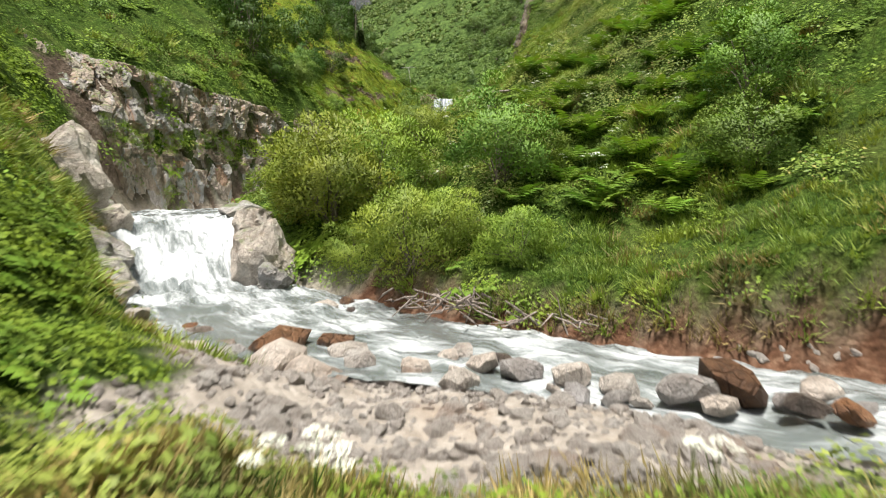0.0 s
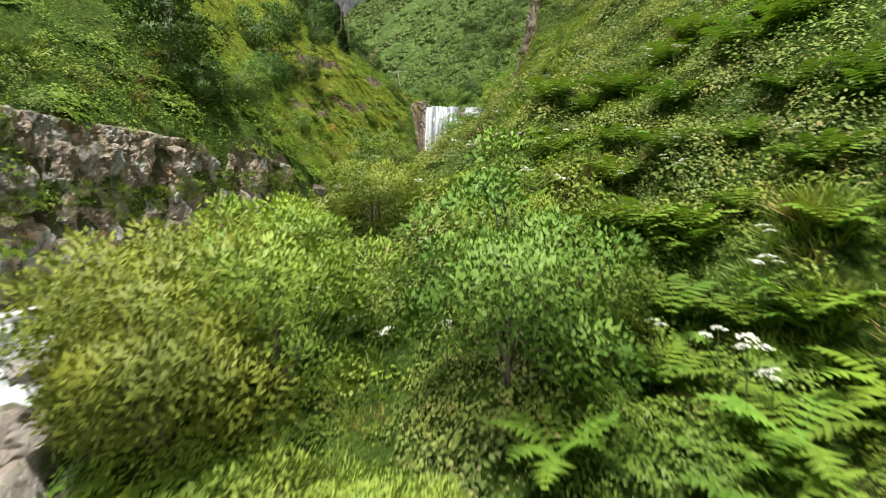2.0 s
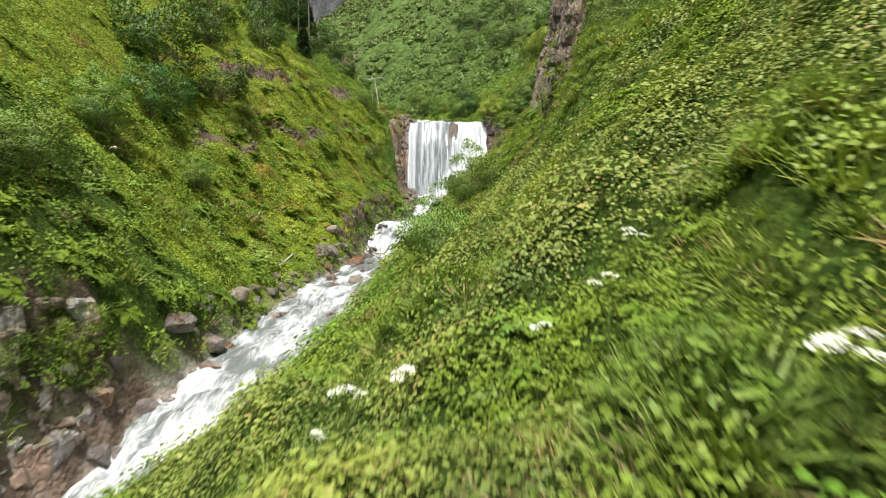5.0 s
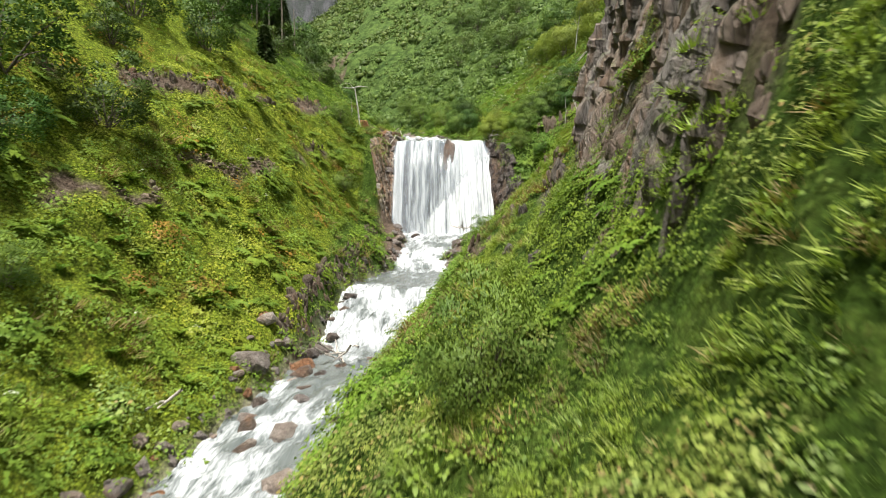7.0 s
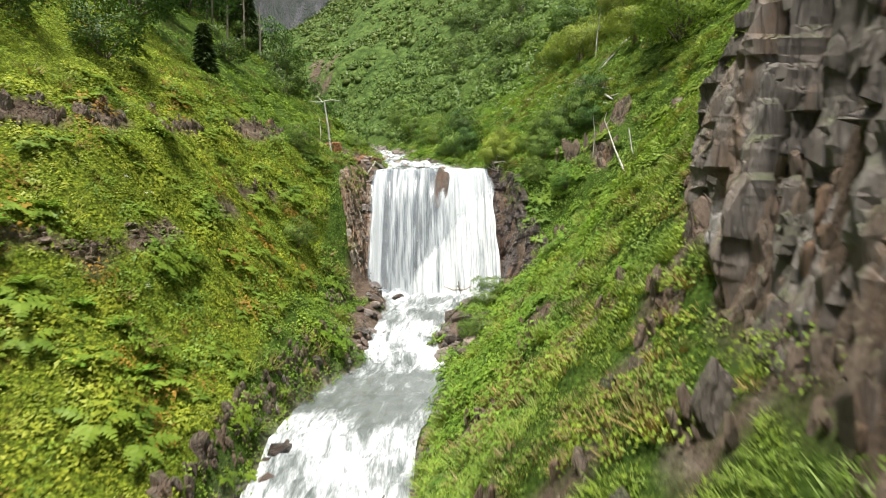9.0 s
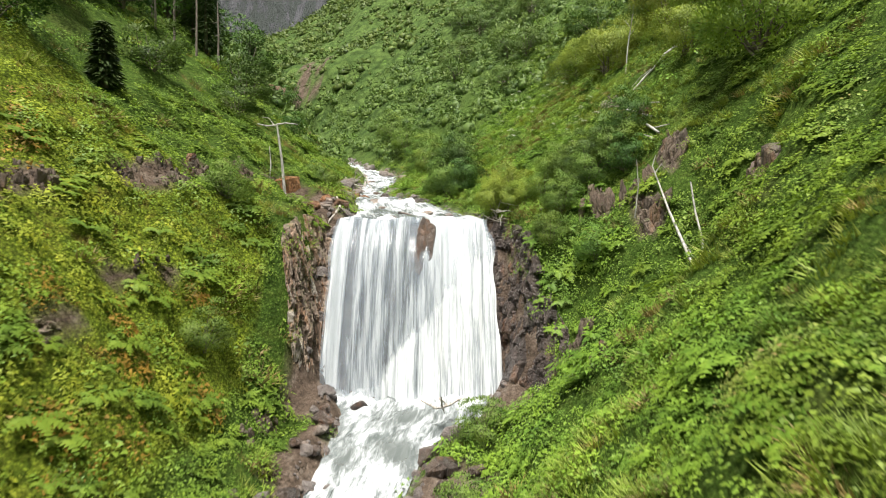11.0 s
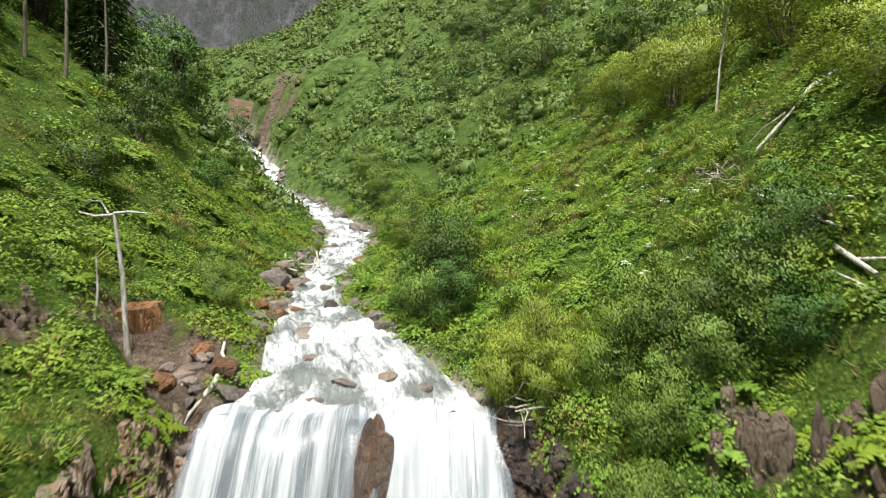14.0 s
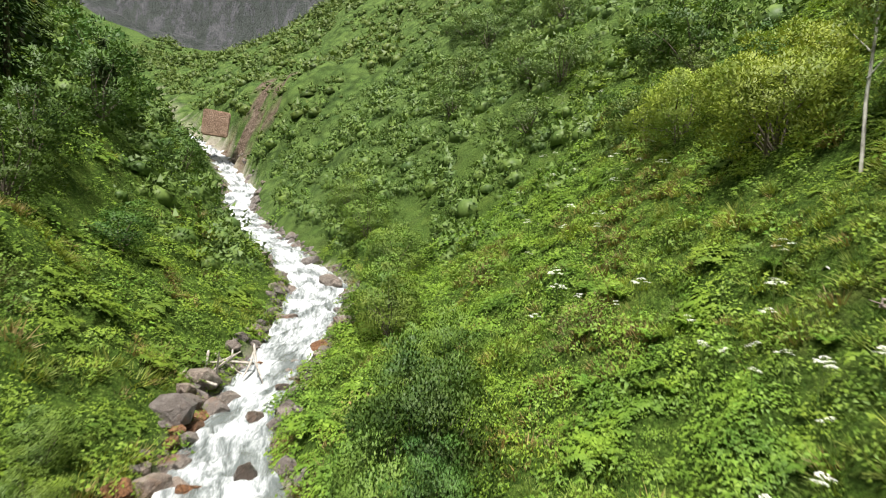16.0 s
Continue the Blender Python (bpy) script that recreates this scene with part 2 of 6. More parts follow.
def rock_zone(x, y, z, n):
    """1 where bare rock shows: the western cliff's bands, the crag, the walls of the fall, scattered ribs."""
    west = (y > 23) & (y < 45) & (x < -5.2 - np.clip(40 - y, 0, 9) * 0.45) & (n[:, 2] < 0.72)
    step = z + 0.5 * waves(x, y, 5.0) - 0.10 * (y - 30)
    west &= ((step > 1.8) & (step < 5.0) | (step > 6.1)) & (z < 8.8)
    west &= waves(x + z, y + z * 2, 2.4) > -0.75
    crag = (x > 5.2) & (x < 13.5) & (y > 46) & (y < 66) & (z > 14.8) & (n[:, 2] < 0.52) & (waves(x, y + z, 2.2, 20, 20) > -0.7)
    walls = (y > 88.2) & (y < 97.4) & (x > -1.9 - 0.04 * (21 - z)) & (x < 8.4 + 0.22 * (21 - z)) & (z < 21.2)
    ribs = (x > 10) & (x < 17) & (y > 84) & (y < 97) & (waves(x * 1.6, y, 3.4, 20, 8) > 0.78)
    ribs |= (x > 4) & (x < 9.5) & (y > 56) & (y < 70) & (waves(x, y * 1.4, 3, 20, 14) > 0.7)
    ribs |= (x < -5) & (x > -14) & (y > 60) & (y < 98) & (np.abs(z - 16.2 - 0.15 * (y - 70) - 0.6 * waves(x, y, 6)) < 0.3) & (waves(x, y, 4, 20, 3) > -0.1)
    ribs |= (x < -5) & (x > -17) & (y > 66) & (y < 100) & (np.abs(z - 22.0 - 0.1 * (y - 80)) < 0.45) & (waves(x, y, 4, 20, 33) > 0.0)
    ribs |= ((x + 22.5) / 6) ** 2 + ((y - 181) / 11) ** 2 + 0.6 * waves(x, y, 3.2) < 0.3
    ribs |= ((x - 5.0) / 1.5) ** 2 + ((y - 82.2) / 2.8) ** 2 < 1
    ribs |= ((x + 0.5) / 0.9) ** 2 + ((y - 84.5) / 3.4) ** 2 < 1
    ribs |= ((x + 2.3) / 1.25) ** 2 + ((y - 98.4) / 2.1) ** 2 < 1
    ribs |= ((x + 4.8) / 1.4) ** 2 + ((y - 99.7) / 1.1) ** 2 < 1
    return west | crag | walls | ribs


def shore_width(x, y):
    """How far bare gravel reaches from the water."""
    bar = np.exp(-((y - 7.6) / 3.2) ** 4) * (np.abs(x - 1.6 - 0.2 * (y - 4)) < 3.3 + 0.25 * (y - 3) + 0.9 * waves(x, y, 2.6, 20, 13)) * (y < 10.6 - 0.38 * (x - 2))
    return 0.25 - 0.6 * (y > 135) + 0.08 * (y < 16.5) * (y > 11.2 - 0.3 * x) * (x > -4) + 7.0 * bar


# ---- mesh helpers ----
def mesh_of(name, verts, faces, material=None, smooth=False, uv=None, normals=None):
    """A mesh from vertex rows and faces that all have one number of corners."""
    verts, faces = np.asarray(verts, np.float32), np.asarray(faces, np.int32)
    me = bpy.data.meshes.new(name)
    me.vertices.add(len(verts))
    me.vertices.foreach_set("co", verts.ravel())
    k = faces.shape[1]
    me.loops.add(faces.size)
    me.loops.foreach_set("vertex_index", faces.ravel())
    me.polygons.add(len(faces))
    me.polygons.foreach_set("loop_start", np.arange(0, faces.size, k, dtype=np.int32))
    me.polygons.foreach_set("use_smooth", np.full(len(faces), smooth))
    if uv is not None:
        me.uv_layers.new(name="UVMap").data.foreach_set("uv", np.asarray(uv, np.float32)[faces.ravel()].ravel())
    me.update(calc_edges=True)
    if normals is not None:
        me.normals_split_custom_set_from_vertices(np.asarray(normals, np.float32).tolist())
    if material:
        me.materials.append(material)
    return me


def leafy(v, outward, soft=0.65, corners=4):
    """Loose leaves: turned outward, with softened normals. Gives corners, faces, normals."""
    v = np.asarray(v, float).reshape(-1, corners, 3)
    o = np.asarray(outward, float).reshape(-1, corners, 3)[:, 0]
    o = o / (np.linalg.norm(o, axis=1)[:, None] + 1e-9)
    n = np.cross(v[:, 1] - v[:, 0], v[:, 2] - v[:, 0])
    n /= np.linalg.norm(n, axis=1)[:, None] + 1e-12
    back = (n * o).sum(1) < 0
    v[back] = v[back][:, ::-1]
    n[back] *= -1
    n = o * soft + n * (1 - soft)
    n /= np.linalg.norm(n, axis=1)[:, None] + 1e-9
    return v.reshape(-1, 3), np.arange(len(v) * corners).reshape(-1, corners), np.repeat(n, corners, 0)


def grid_faces(n, m):
    i = np.arange(n * m).reshape(n, m)
    return np.stack([i[:-1, :-1], i[:-1, 1:], i[1:, 1:], i[1:, :-1]], -1).reshape(-1, 4)


def part(name, bm, material, parent=None, label="", smooth=False):
    """One mesh object from a bmesh or a mesh, under a thing or a part."""
    if isinstance(bm, bmesh.types.BMesh):
        me = bpy.data.meshes.new(name)
        for f in bm.faces:
            f.smooth = smooth
        bm.to_mesh(me)
        bm.free()
        me.materials.append(material)
    else:
        me = bm
    ob = new(name, me)
    ob.parent = parent
    if label:
        ob["label"] = label
    return ob


# ---- materials ----
def ramp(nt, source, stops):
    r = nt.nodes.new("ShaderNodeValToRGB")
    while len(r.color_ramp.elements) < len(stops):
        r.color_ramp.elements.new(0.5)
    for e, (at, c) in zip(r.color_ramp.elements, stops):
        e.position, e.color = at, (*c, 1) if len(c) == 3 else c
    nt.links.new(source, r.inputs[0])
    return r.outputs[0]


def noise_of(nt, scale, detail=4, rough=0.55, vector=None, distort=0.0):
    n = nt.nodes.new("ShaderNodeTexNoise")
    n.inputs["Scale"].default_value, n.inputs["Detail"].default_value = scale, detail
    n.inputs["Roughness"].default_value, n.inputs["Distortion"].default_value = rough, distort
    if vector is None:
        g = nt.nodes.new("ShaderNodeNewGeometry")
        vector = g.outputs["Position"]
    nt.links.new(vector, n.inputs["Vector"])
    return n.outputs["Fac"]


def mixed(nt, fac, a, b, kind='MIX'):
    m = nt.nodes.new("ShaderNodeMix")
    m.data_type, m.blend_type = 'RGBA', kind
    for value, socket in ((fac, m.inputs[0]), (a, m.inputs[6]), (b, m.inputs[7])):
        if isinstance(value, bpy.types.NodeSocket):
            nt.links.new(value, socket)
        elif isinstance(value, tuple):
            socket.default_value = (*value, 1)
        else:
            socket.default_value = value
    return m.outputs[2]


def math_of(nt, op, a, b=0.0):
    m = nt.nodes.new("ShaderNodeMath")
    m.operation = op
    for value, socket in ((a, m.inputs[0]), (b, m.inputs[1])):
        if isinstance(value, bpy.types.NodeSocket):
            nt.links.new(value, socket)
        else:
            socket.default_value = value
    return m.outputs[0]


def material(name):
    m = bpy.data.materials.new(name)
    m.use_nodes = True
    return m, m.node_tree, m.node_tree.nodes["Principled BSDF"]


def bump(nt, bsdf, height_socket, strength=0.5, distance=0.1):
    b = nt.nodes.new("ShaderNodeBump")
    b.inputs["Strength"].default_value, b.inputs["Distance"].default_value = strength, distance
    nt.links.new(height_socket, b.inputs["Height"])
    nt.links.new(b.outputs[0], bsdf.inputs["Normal"])


def leaf_material(name, dark, mid, light, through_light=0.22, rough=0.5, patch=0.35, odd=None):
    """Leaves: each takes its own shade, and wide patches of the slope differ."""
    m, nt, b = material(name)
    dark = tuple(d * 0.5 + e * 0.5 for d, e in zip(dark, mid))
    light = tuple(d * 0.45 + e * 0.55 for d, e in zip(light, mid))
    g = nt.nodes.new("ShaderNodeNewGeometry")
    c = ramp(nt, g.outputs["Random Per Island"], [(0.0, dark), (0.45, mid), (1.0, light)] if odd is None else [(0.0, dark), (0.42, mid), (0.9, light), (0.95, odd), (1.0, odd)])
    n = noise_of(nt, patch, 3)
    c = mixed(nt, ramp(nt, n, [(0.35, (0, 0, 0)), (0.7, (1, 1, 1))]), c, mixed(nt, 0.6, c, (light[0] * 1.05, light[1] * 1.0, light[2] * 0.6)))
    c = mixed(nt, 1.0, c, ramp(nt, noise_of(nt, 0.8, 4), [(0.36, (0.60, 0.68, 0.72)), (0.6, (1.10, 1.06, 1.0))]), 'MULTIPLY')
    o = nt.nodes.new("ShaderNodeObjectInfo")
    h = nt.nodes.new("ShaderNodeHueSaturation")
    nt.links.new(math_of(nt, 'ADD', math_of(nt, 'MULTIPLY', o.outputs["Random"], 0.03), 0.485), h.inputs["Hue"])
    nt.links.new(math_of(nt, 'ADD', math_of(nt, 'MULTIPLY', o.outputs["Random"], 0.3), 0.85), h.inputs["Value"])
    nt.links.new(c, h.inputs["Color"])
    c = mixed(nt, 1.0, h.outputs[0], (1.12, 1.02, 1.08), 'MULTIPLY')
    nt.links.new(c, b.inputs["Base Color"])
    b.inputs["Roughness"].default_value = rough
    b.inputs["Specular IOR Level"].default_value = 0.16
    t = nt.nodes.new("ShaderNodeBsdfTranslucent")
    nt.links.new(mixed(nt, 1.0, c, (1.2, 1.25, 0.7), 'MULTIPLY'), t.inputs["Color"])
    s = nt.nodes.new("ShaderNodeMixShader")
    s.inputs[0].default_value = through_light * 0.65
    nt.links.new(b.outputs[0], s.inputs[1])
    nt.links.new(t.outputs[0], s.inputs[2])
    nt.links.new(s.outputs[0], nt.nodes["Material Output"].inputs["Surface"])
    return m


def rock_material(name, stops, scale=1.0, rough=0.85, rust=0.0, moss=0.0, cracks=0.6, tall=1.0, blocks=None, vary=0.8):
    """Fractured stone: broad tints, fine grain, dark cracks; tall below 1 draws the cracks out upwards."""
    m, nt, b = material(name)
    g = nt.nodes.new("ShaderNodeNewGeometry")
    mp = nt.nodes.new("ShaderNodeMapping")
    mp.inputs["Scale"].default_value = (1, 1, tall)
    nt.links.new(g.outputs["Position"], mp.inputs[0])
    at = mp.outputs[0]
    n = noise_of(nt, 1.3 * scale, 9, 0.7, at)
    c = ramp(nt, n, stops)
    fine = noise_of(nt, 16 * scale, 6, 0.75, at)
    c = mixed(nt, 0.75, c, ramp(nt, fine, [(0.3, (0.45, 0.45, 0.45)), (0.7, (1.35, 1.35, 1.35))]), 'MULTIPLY')
    o = nt.nodes.new("ShaderNodeObjectInfo")
    c = mixed(nt, vary, c, ramp(nt, o.outputs["Random"], [(0, (0.62, 0.62, 0.66)), (0.5, (1, 0.97, 0.93)), (1, (1.3, 1.18, 1.08))]), 'MULTIPLY')
    if blocks:
        a = nt.nodes.new("ShaderNodeAttribute")
        a.attribute_name = "block"
        c = mixed(nt, 0.72, c, mixed(nt, 1.0, ramp(nt, a.outputs["Fac"], blocks), ramp(nt, noise_of(nt, 5 * scale, 8, 0.75, at), [(0.3, (0.55, 0.55, 0.55)), (0.7, (1.35, 1.35, 1.35))]), 'MULTIPLY'))
    if rust:
        r = ramp(nt, noise_of(nt, 0.8, 6, 0.65, at), [(0.55, (0, 0, 0)), (0.68, (rust, rust, rust))])
        c = mixed(nt, r, c, (0.27, 0.125, 0.05))
    vor = nt.nodes.new("ShaderNodeTexVoronoi")
    vor.feature = 'DISTANCE_TO_EDGE'
    vor.inputs["Scale"].default_value = 2.6 * scale
    warp = nt.nodes.new("ShaderNodeVectorMath")
    warp.operation = 'ADD'
    nn = nt.nodes.new("ShaderNodeTexNoise")
    nn.inputs["Scale"].default_value = 3.0 * scale
    nt.links.new(at, nn.inputs["Vector"])
    sc = nt.nodes.new("ShaderNodeVectorMath")
    sc.operation = 'SCALE'
    sc.inputs[3].default_value = 0.5 / scale
    nt.links.new(nn.outputs["Color"], sc.inputs[0])
    nt.links.new(at, warp.inputs[0])
    nt.links.new(sc.outputs[0], warp.inputs[1])
    nt.links.new(warp.outputs[0], vor.inputs["Vector"])
    gap = ramp(nt, vor.outputs["Distance"], [(0.0, (0.25, 0.23, 0.22)), (0.07, (1, 1, 1))])
    c = mixed(nt, cracks, c, gap, 'MULTIPLY')
    if moss:
        sep = nt.nodes.new("ShaderNodeSeparateXYZ")
        nt.links.new(g.outputs["Normal"], sep.inputs[0])
        k = math_of(nt, 'MULTIPLY', ramp(nt, sep.outputs[2], [(0.35, (0, 0, 0)), (0.8, (1, 1, 1))]), ramp(nt, noise_of(nt, 2.2, 5), [(0.42, (0, 0, 0)), (0.6, (moss, moss, moss))]))
        c = mixed(nt, k, c, (0.10, 0.14, 0.03))
    nt.links.new(c, b.inputs["Base Color"])
    b.inputs["Roughness"].default_value = rough
    h = math_of(nt, 'ADD', noise_of(nt, 3.5 * scale, 9, 0.75, at), math_of(nt, 'MULTIPLY', fine, 0.3))
    h = math_of(nt, 'ADD', h, math_of(nt, 'MULTIPLY', math_of(nt, 'MINIMUM', vor.outputs["Distance"], 0.12), min(4.0, cracks * 9)))
    bump(nt, b, h, 1.0, 0.15)
    return m


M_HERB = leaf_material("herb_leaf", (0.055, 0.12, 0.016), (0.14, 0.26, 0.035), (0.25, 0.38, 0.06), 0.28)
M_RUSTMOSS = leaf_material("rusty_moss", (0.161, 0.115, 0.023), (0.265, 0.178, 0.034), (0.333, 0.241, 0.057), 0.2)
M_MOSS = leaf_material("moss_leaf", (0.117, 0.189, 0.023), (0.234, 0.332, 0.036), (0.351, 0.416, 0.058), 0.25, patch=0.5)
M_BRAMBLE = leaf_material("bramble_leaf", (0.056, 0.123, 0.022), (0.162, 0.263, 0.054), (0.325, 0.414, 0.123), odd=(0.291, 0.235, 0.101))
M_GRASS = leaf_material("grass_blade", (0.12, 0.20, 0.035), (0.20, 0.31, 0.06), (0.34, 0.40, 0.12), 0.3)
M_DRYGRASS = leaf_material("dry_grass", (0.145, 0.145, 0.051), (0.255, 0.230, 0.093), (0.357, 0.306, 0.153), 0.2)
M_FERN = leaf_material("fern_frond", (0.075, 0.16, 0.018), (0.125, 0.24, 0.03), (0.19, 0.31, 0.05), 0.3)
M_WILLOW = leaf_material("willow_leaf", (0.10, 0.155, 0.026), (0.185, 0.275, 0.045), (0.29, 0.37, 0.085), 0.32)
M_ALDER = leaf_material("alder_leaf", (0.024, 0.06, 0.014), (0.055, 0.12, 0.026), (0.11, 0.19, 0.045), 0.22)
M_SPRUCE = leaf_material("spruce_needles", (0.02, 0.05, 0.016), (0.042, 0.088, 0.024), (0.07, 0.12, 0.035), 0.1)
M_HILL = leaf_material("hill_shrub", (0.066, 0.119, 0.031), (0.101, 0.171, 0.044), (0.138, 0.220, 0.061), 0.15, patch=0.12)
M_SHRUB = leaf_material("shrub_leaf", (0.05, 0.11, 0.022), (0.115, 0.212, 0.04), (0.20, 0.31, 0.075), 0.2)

M_CLIFF = rock_material("cliff_rock", [(0.3, (0.163, 0.125, 0.100)), (0.43, (0.338, 0.263, 0.206)), (0.54, (0.425, 0.356, 0.300)), (0.68, (0.562, 0.525, 0.500))], 0.8, 0.85, 0.35, 0.9, 0.35, 0.6, [(0.0, (0.163, 0.112, 0.081)), (0.2, (0.425, 0.325, 0.250)), (0.38, (0.450, 0.450, 0.475)), (0.55, (0.450, 0.338, 0.263)), (0.74, (0.425, 0.350, 0.300)), (0.80, (0.450, 0.225, 0.112)), (0.87, (0.413, 0.362, 0.338)), (1.0, (0.500, 0.481, 0.475))])
M_PILLAR = rock_material("pillar_rock", [(0.3, (0.13, 0.09, 0.062)), (0.44, (0.29, 0.21, 0.155)), (0.56, (0.40, 0.32, 0.255)), (0.7, (0.54, 0.48, 0.42))], 1.4, 0.8, 0.6, 0.5, 0.35, 0.22, [(0.0, (0.09, 0.065, 0.05)), (0.25, (0.24, 0.17, 0.125)), (0.5, (0.34, 0.27, 0.22)), (0.72, (0.36, 0.20, 0.11)), (1.0, (0.50, 0.45, 0.40))])
M_CRAG = rock_material("crag_rock", [(0.3, (0.094, 0.078, 0.066)), (0.44, (0.195, 0.168, 0.144)), (0.56, (0.265, 0.238, 0.215)), (0.7, (0.367, 0.343, 0.324))], 1.2, 0.8, 0.4, 0.6, 0.4, 0.16, [(0.0, (0.078, 0.066, 0.055)), (0.25, (0.164, 0.136, 0.117)), (0.5, (0.226, 0.203, 0.183)), (0.76, (0.242, 0.156, 0.101)), (1.0, (0.328, 0.308, 0.292))])
M_BOULDER = rock_material("boulder_rock", [(0.28, (0.27, 0.235, 0.21)), (0.48, (0.50, 0.455, 0.42)), (0.7, (0.70, 0.67, 0.64))], 1.6, 0.7, 0.5, 0, 0.2)
M_PALEROCK = rock_material("pale_rock", [(0.28, (0.213, 0.194, 0.175)), (0.48, (0.450, 0.419, 0.388)), (0.7, (0.600, 0.600, 0.600))], 1.1, 0.8, 0.4, 0.8, 0.12)
M_GRAVEL = rock_material("gravel_stone", [(0.28, (0.306, 0.255, 0.225)), (0.48, (0.442, 0.391, 0.353)), (0.7, (0.595, 0.561, 0.527))], 2.5, 0.8, 0.5, 0, 0.0, vary=0.0)
M_WETROCK = rock_material("wet_rock", [(0.3, (0.035, 0.03, 0.027)), (0.5, (0.095, 0.074, 0.063)), (0.75, (0.20, 0.155, 0.13))], 1.3, 0.3, 0.5, 0, 0.2, 0.35)
M_ORANGE = rock_material("orange_rock", [(0.28, (0.17, 0.08, 0.035)), (0.52, (0.36, 0.18, 0.07)), (0.75, (0.52, 0.31, 0.15))], 1.5, 0.8, 0, 0, 0.6, 0.25)
M_STREAMROCK = rock_material("stream_rock", [(0.28, (0.13, 0.105, 0.09)), (0.48, (0.25, 0.21, 0.185)), (0.7, (0.42, 0.38, 0.345))], 1.6, 0.55, 0.5, 0, 0.2)
M_BLOCK = rock_material("brown_block", [(0.28, (0.26, 0.16, 0.12)), (0.5, (0.42, 0.29, 0.23)), (0.75, (0.52, 0.40, 0.34))], 0.5, 0.85, 0, 0, 0.2)
M_RUST = rock_material("rusty_rock", [(0.28, (0.10, 0.05, 0.028)), (0.52, (0.25, 0.12, 0.055)), (0.75, (0.40, 0.26, 0.16))], 1.4, 0.55, 0, 0, 0.4)

# ground: soil and moss under the plants, bare gravel by the water
M_GROUND, nt, b = material("ground")
under = nt.nodes.new("ShaderNodeTexVoronoi")
under.inputs["Scale"].default_value = 11
under.inputs["Randomness"].default_value = 1.0
nt.links.new(nt.nodes.new("ShaderNodeNewGeometry").outputs["Position"], under.inputs["Vector"])
tint = nt.nodes.new("ShaderNodeSeparateColor")
nt.links.new(under.outputs["Color"], tint.inputs[0])
floor_leaf_shaded = ramp(nt, tint.outputs[0], [(0.0, (0.014, 0.03, 0.006)), (0.45, (0.045, 0.088, 0.014)), (0.8, (0.10, 0.165, 0.028)), (1.0, (0.16, 0.22, 0.05))])
# rims of the leaf cells darkened: shade between leaves put into the colour
floor_leaf_shaded = mixed(nt, 1.0, floor_leaf_shaded, ramp(nt, under.outputs["Distance"], [(0.0, (1.25, 1.25, 1.2)), (0.5, (0.7, 0.7, 0.7)), (0.8, (0.25, 0.25, 0.25))]), 'MULTIPLY')
c = mixed(nt, 0.45, floor_leaf_shaded, ramp(nt, noise_of(nt, 1.1, 9, 0.65), [(0.3, (0.03, 0.058, 0.01)), (0.5, (0.075, 0.135, 0.02)), (0.72, (0.14, 0.19, 0.034))]))
c = mixed(nt, ramp(nt, noise_of(nt, 0.22, 5), [(0.58, (0, 0, 0)), (0.75, (0.5, 0.5, 0.5))]), c, (0.13, 0.12, 0.045))
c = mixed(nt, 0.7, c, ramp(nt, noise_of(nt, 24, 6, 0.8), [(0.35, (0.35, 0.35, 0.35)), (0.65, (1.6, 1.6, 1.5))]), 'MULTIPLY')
sep = nt.nodes.new("ShaderNodeSeparateXYZ")
nt.links.new(nt.nodes.new("ShaderNodeNewGeometry").outputs["Position"], sep.inputs[0])
upland = math_of(nt, 'MINIMUM', math_of(nt, 'MAXIMUM', math_of(nt, 'MULTIPLY', math_of(nt, 'SUBTRACT', sep.outputs[1], 124.0), 0.04), 0.0), 1.0)
c = mixed(nt, upland, c, mixed(nt, ramp(nt, noise_of(nt, 0.35, 8, 0.7), [(0.35, (0, 0, 0)), (0.65, (1, 1, 1))]), (0.05, 0.09, 0.024), (0.115, 0.175, 0.045)))
# far shrubs imitated in colour: lit middles, painted shade in the gaps
tuft_shade = nt.nodes.new("ShaderNodeTexVoronoi")
tuft_shade.inputs["Scale"].default_value = 0.8
nt.links.new(nt.nodes.new("ShaderNodeNewGeometry").outputs["Position"], tuft_shade.inputs["Vector"])
c = mixed(nt, math_of(nt, 'MULTIPLY', upland, 0.85), c, mixed(nt, 1.0, c, ramp(nt, math_of(nt, 'ADD', tuft_shade.outputs["Distance"], math_of(nt, 'MULTIPLY', noise_of(nt, 3.0, 6, 0.7), 0.5)), [(0.3, (1.2, 1.2, 1.2)), (0.75, (0.85, 0.85, 0.85)), (1.05, (0.5, 0.52, 0.5))]), 'MULTIPLY'))
att4 = nt.nodes.new("ShaderNodeAttribute")
att4.attribute_name = "moss"
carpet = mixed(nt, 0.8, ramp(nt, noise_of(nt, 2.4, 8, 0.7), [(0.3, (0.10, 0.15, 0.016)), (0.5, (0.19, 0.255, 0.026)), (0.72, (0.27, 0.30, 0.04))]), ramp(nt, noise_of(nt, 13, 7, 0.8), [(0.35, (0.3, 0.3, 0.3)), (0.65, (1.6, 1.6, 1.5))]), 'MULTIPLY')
carpet = mixed(nt, ramp(nt, noise_of(nt, 0.7, 6, 0.65), [(0.58, (0, 0, 0)), (0.70, (0.8, 0.8, 0.8))]), carpet, (0.17, 0.105, 0.03))
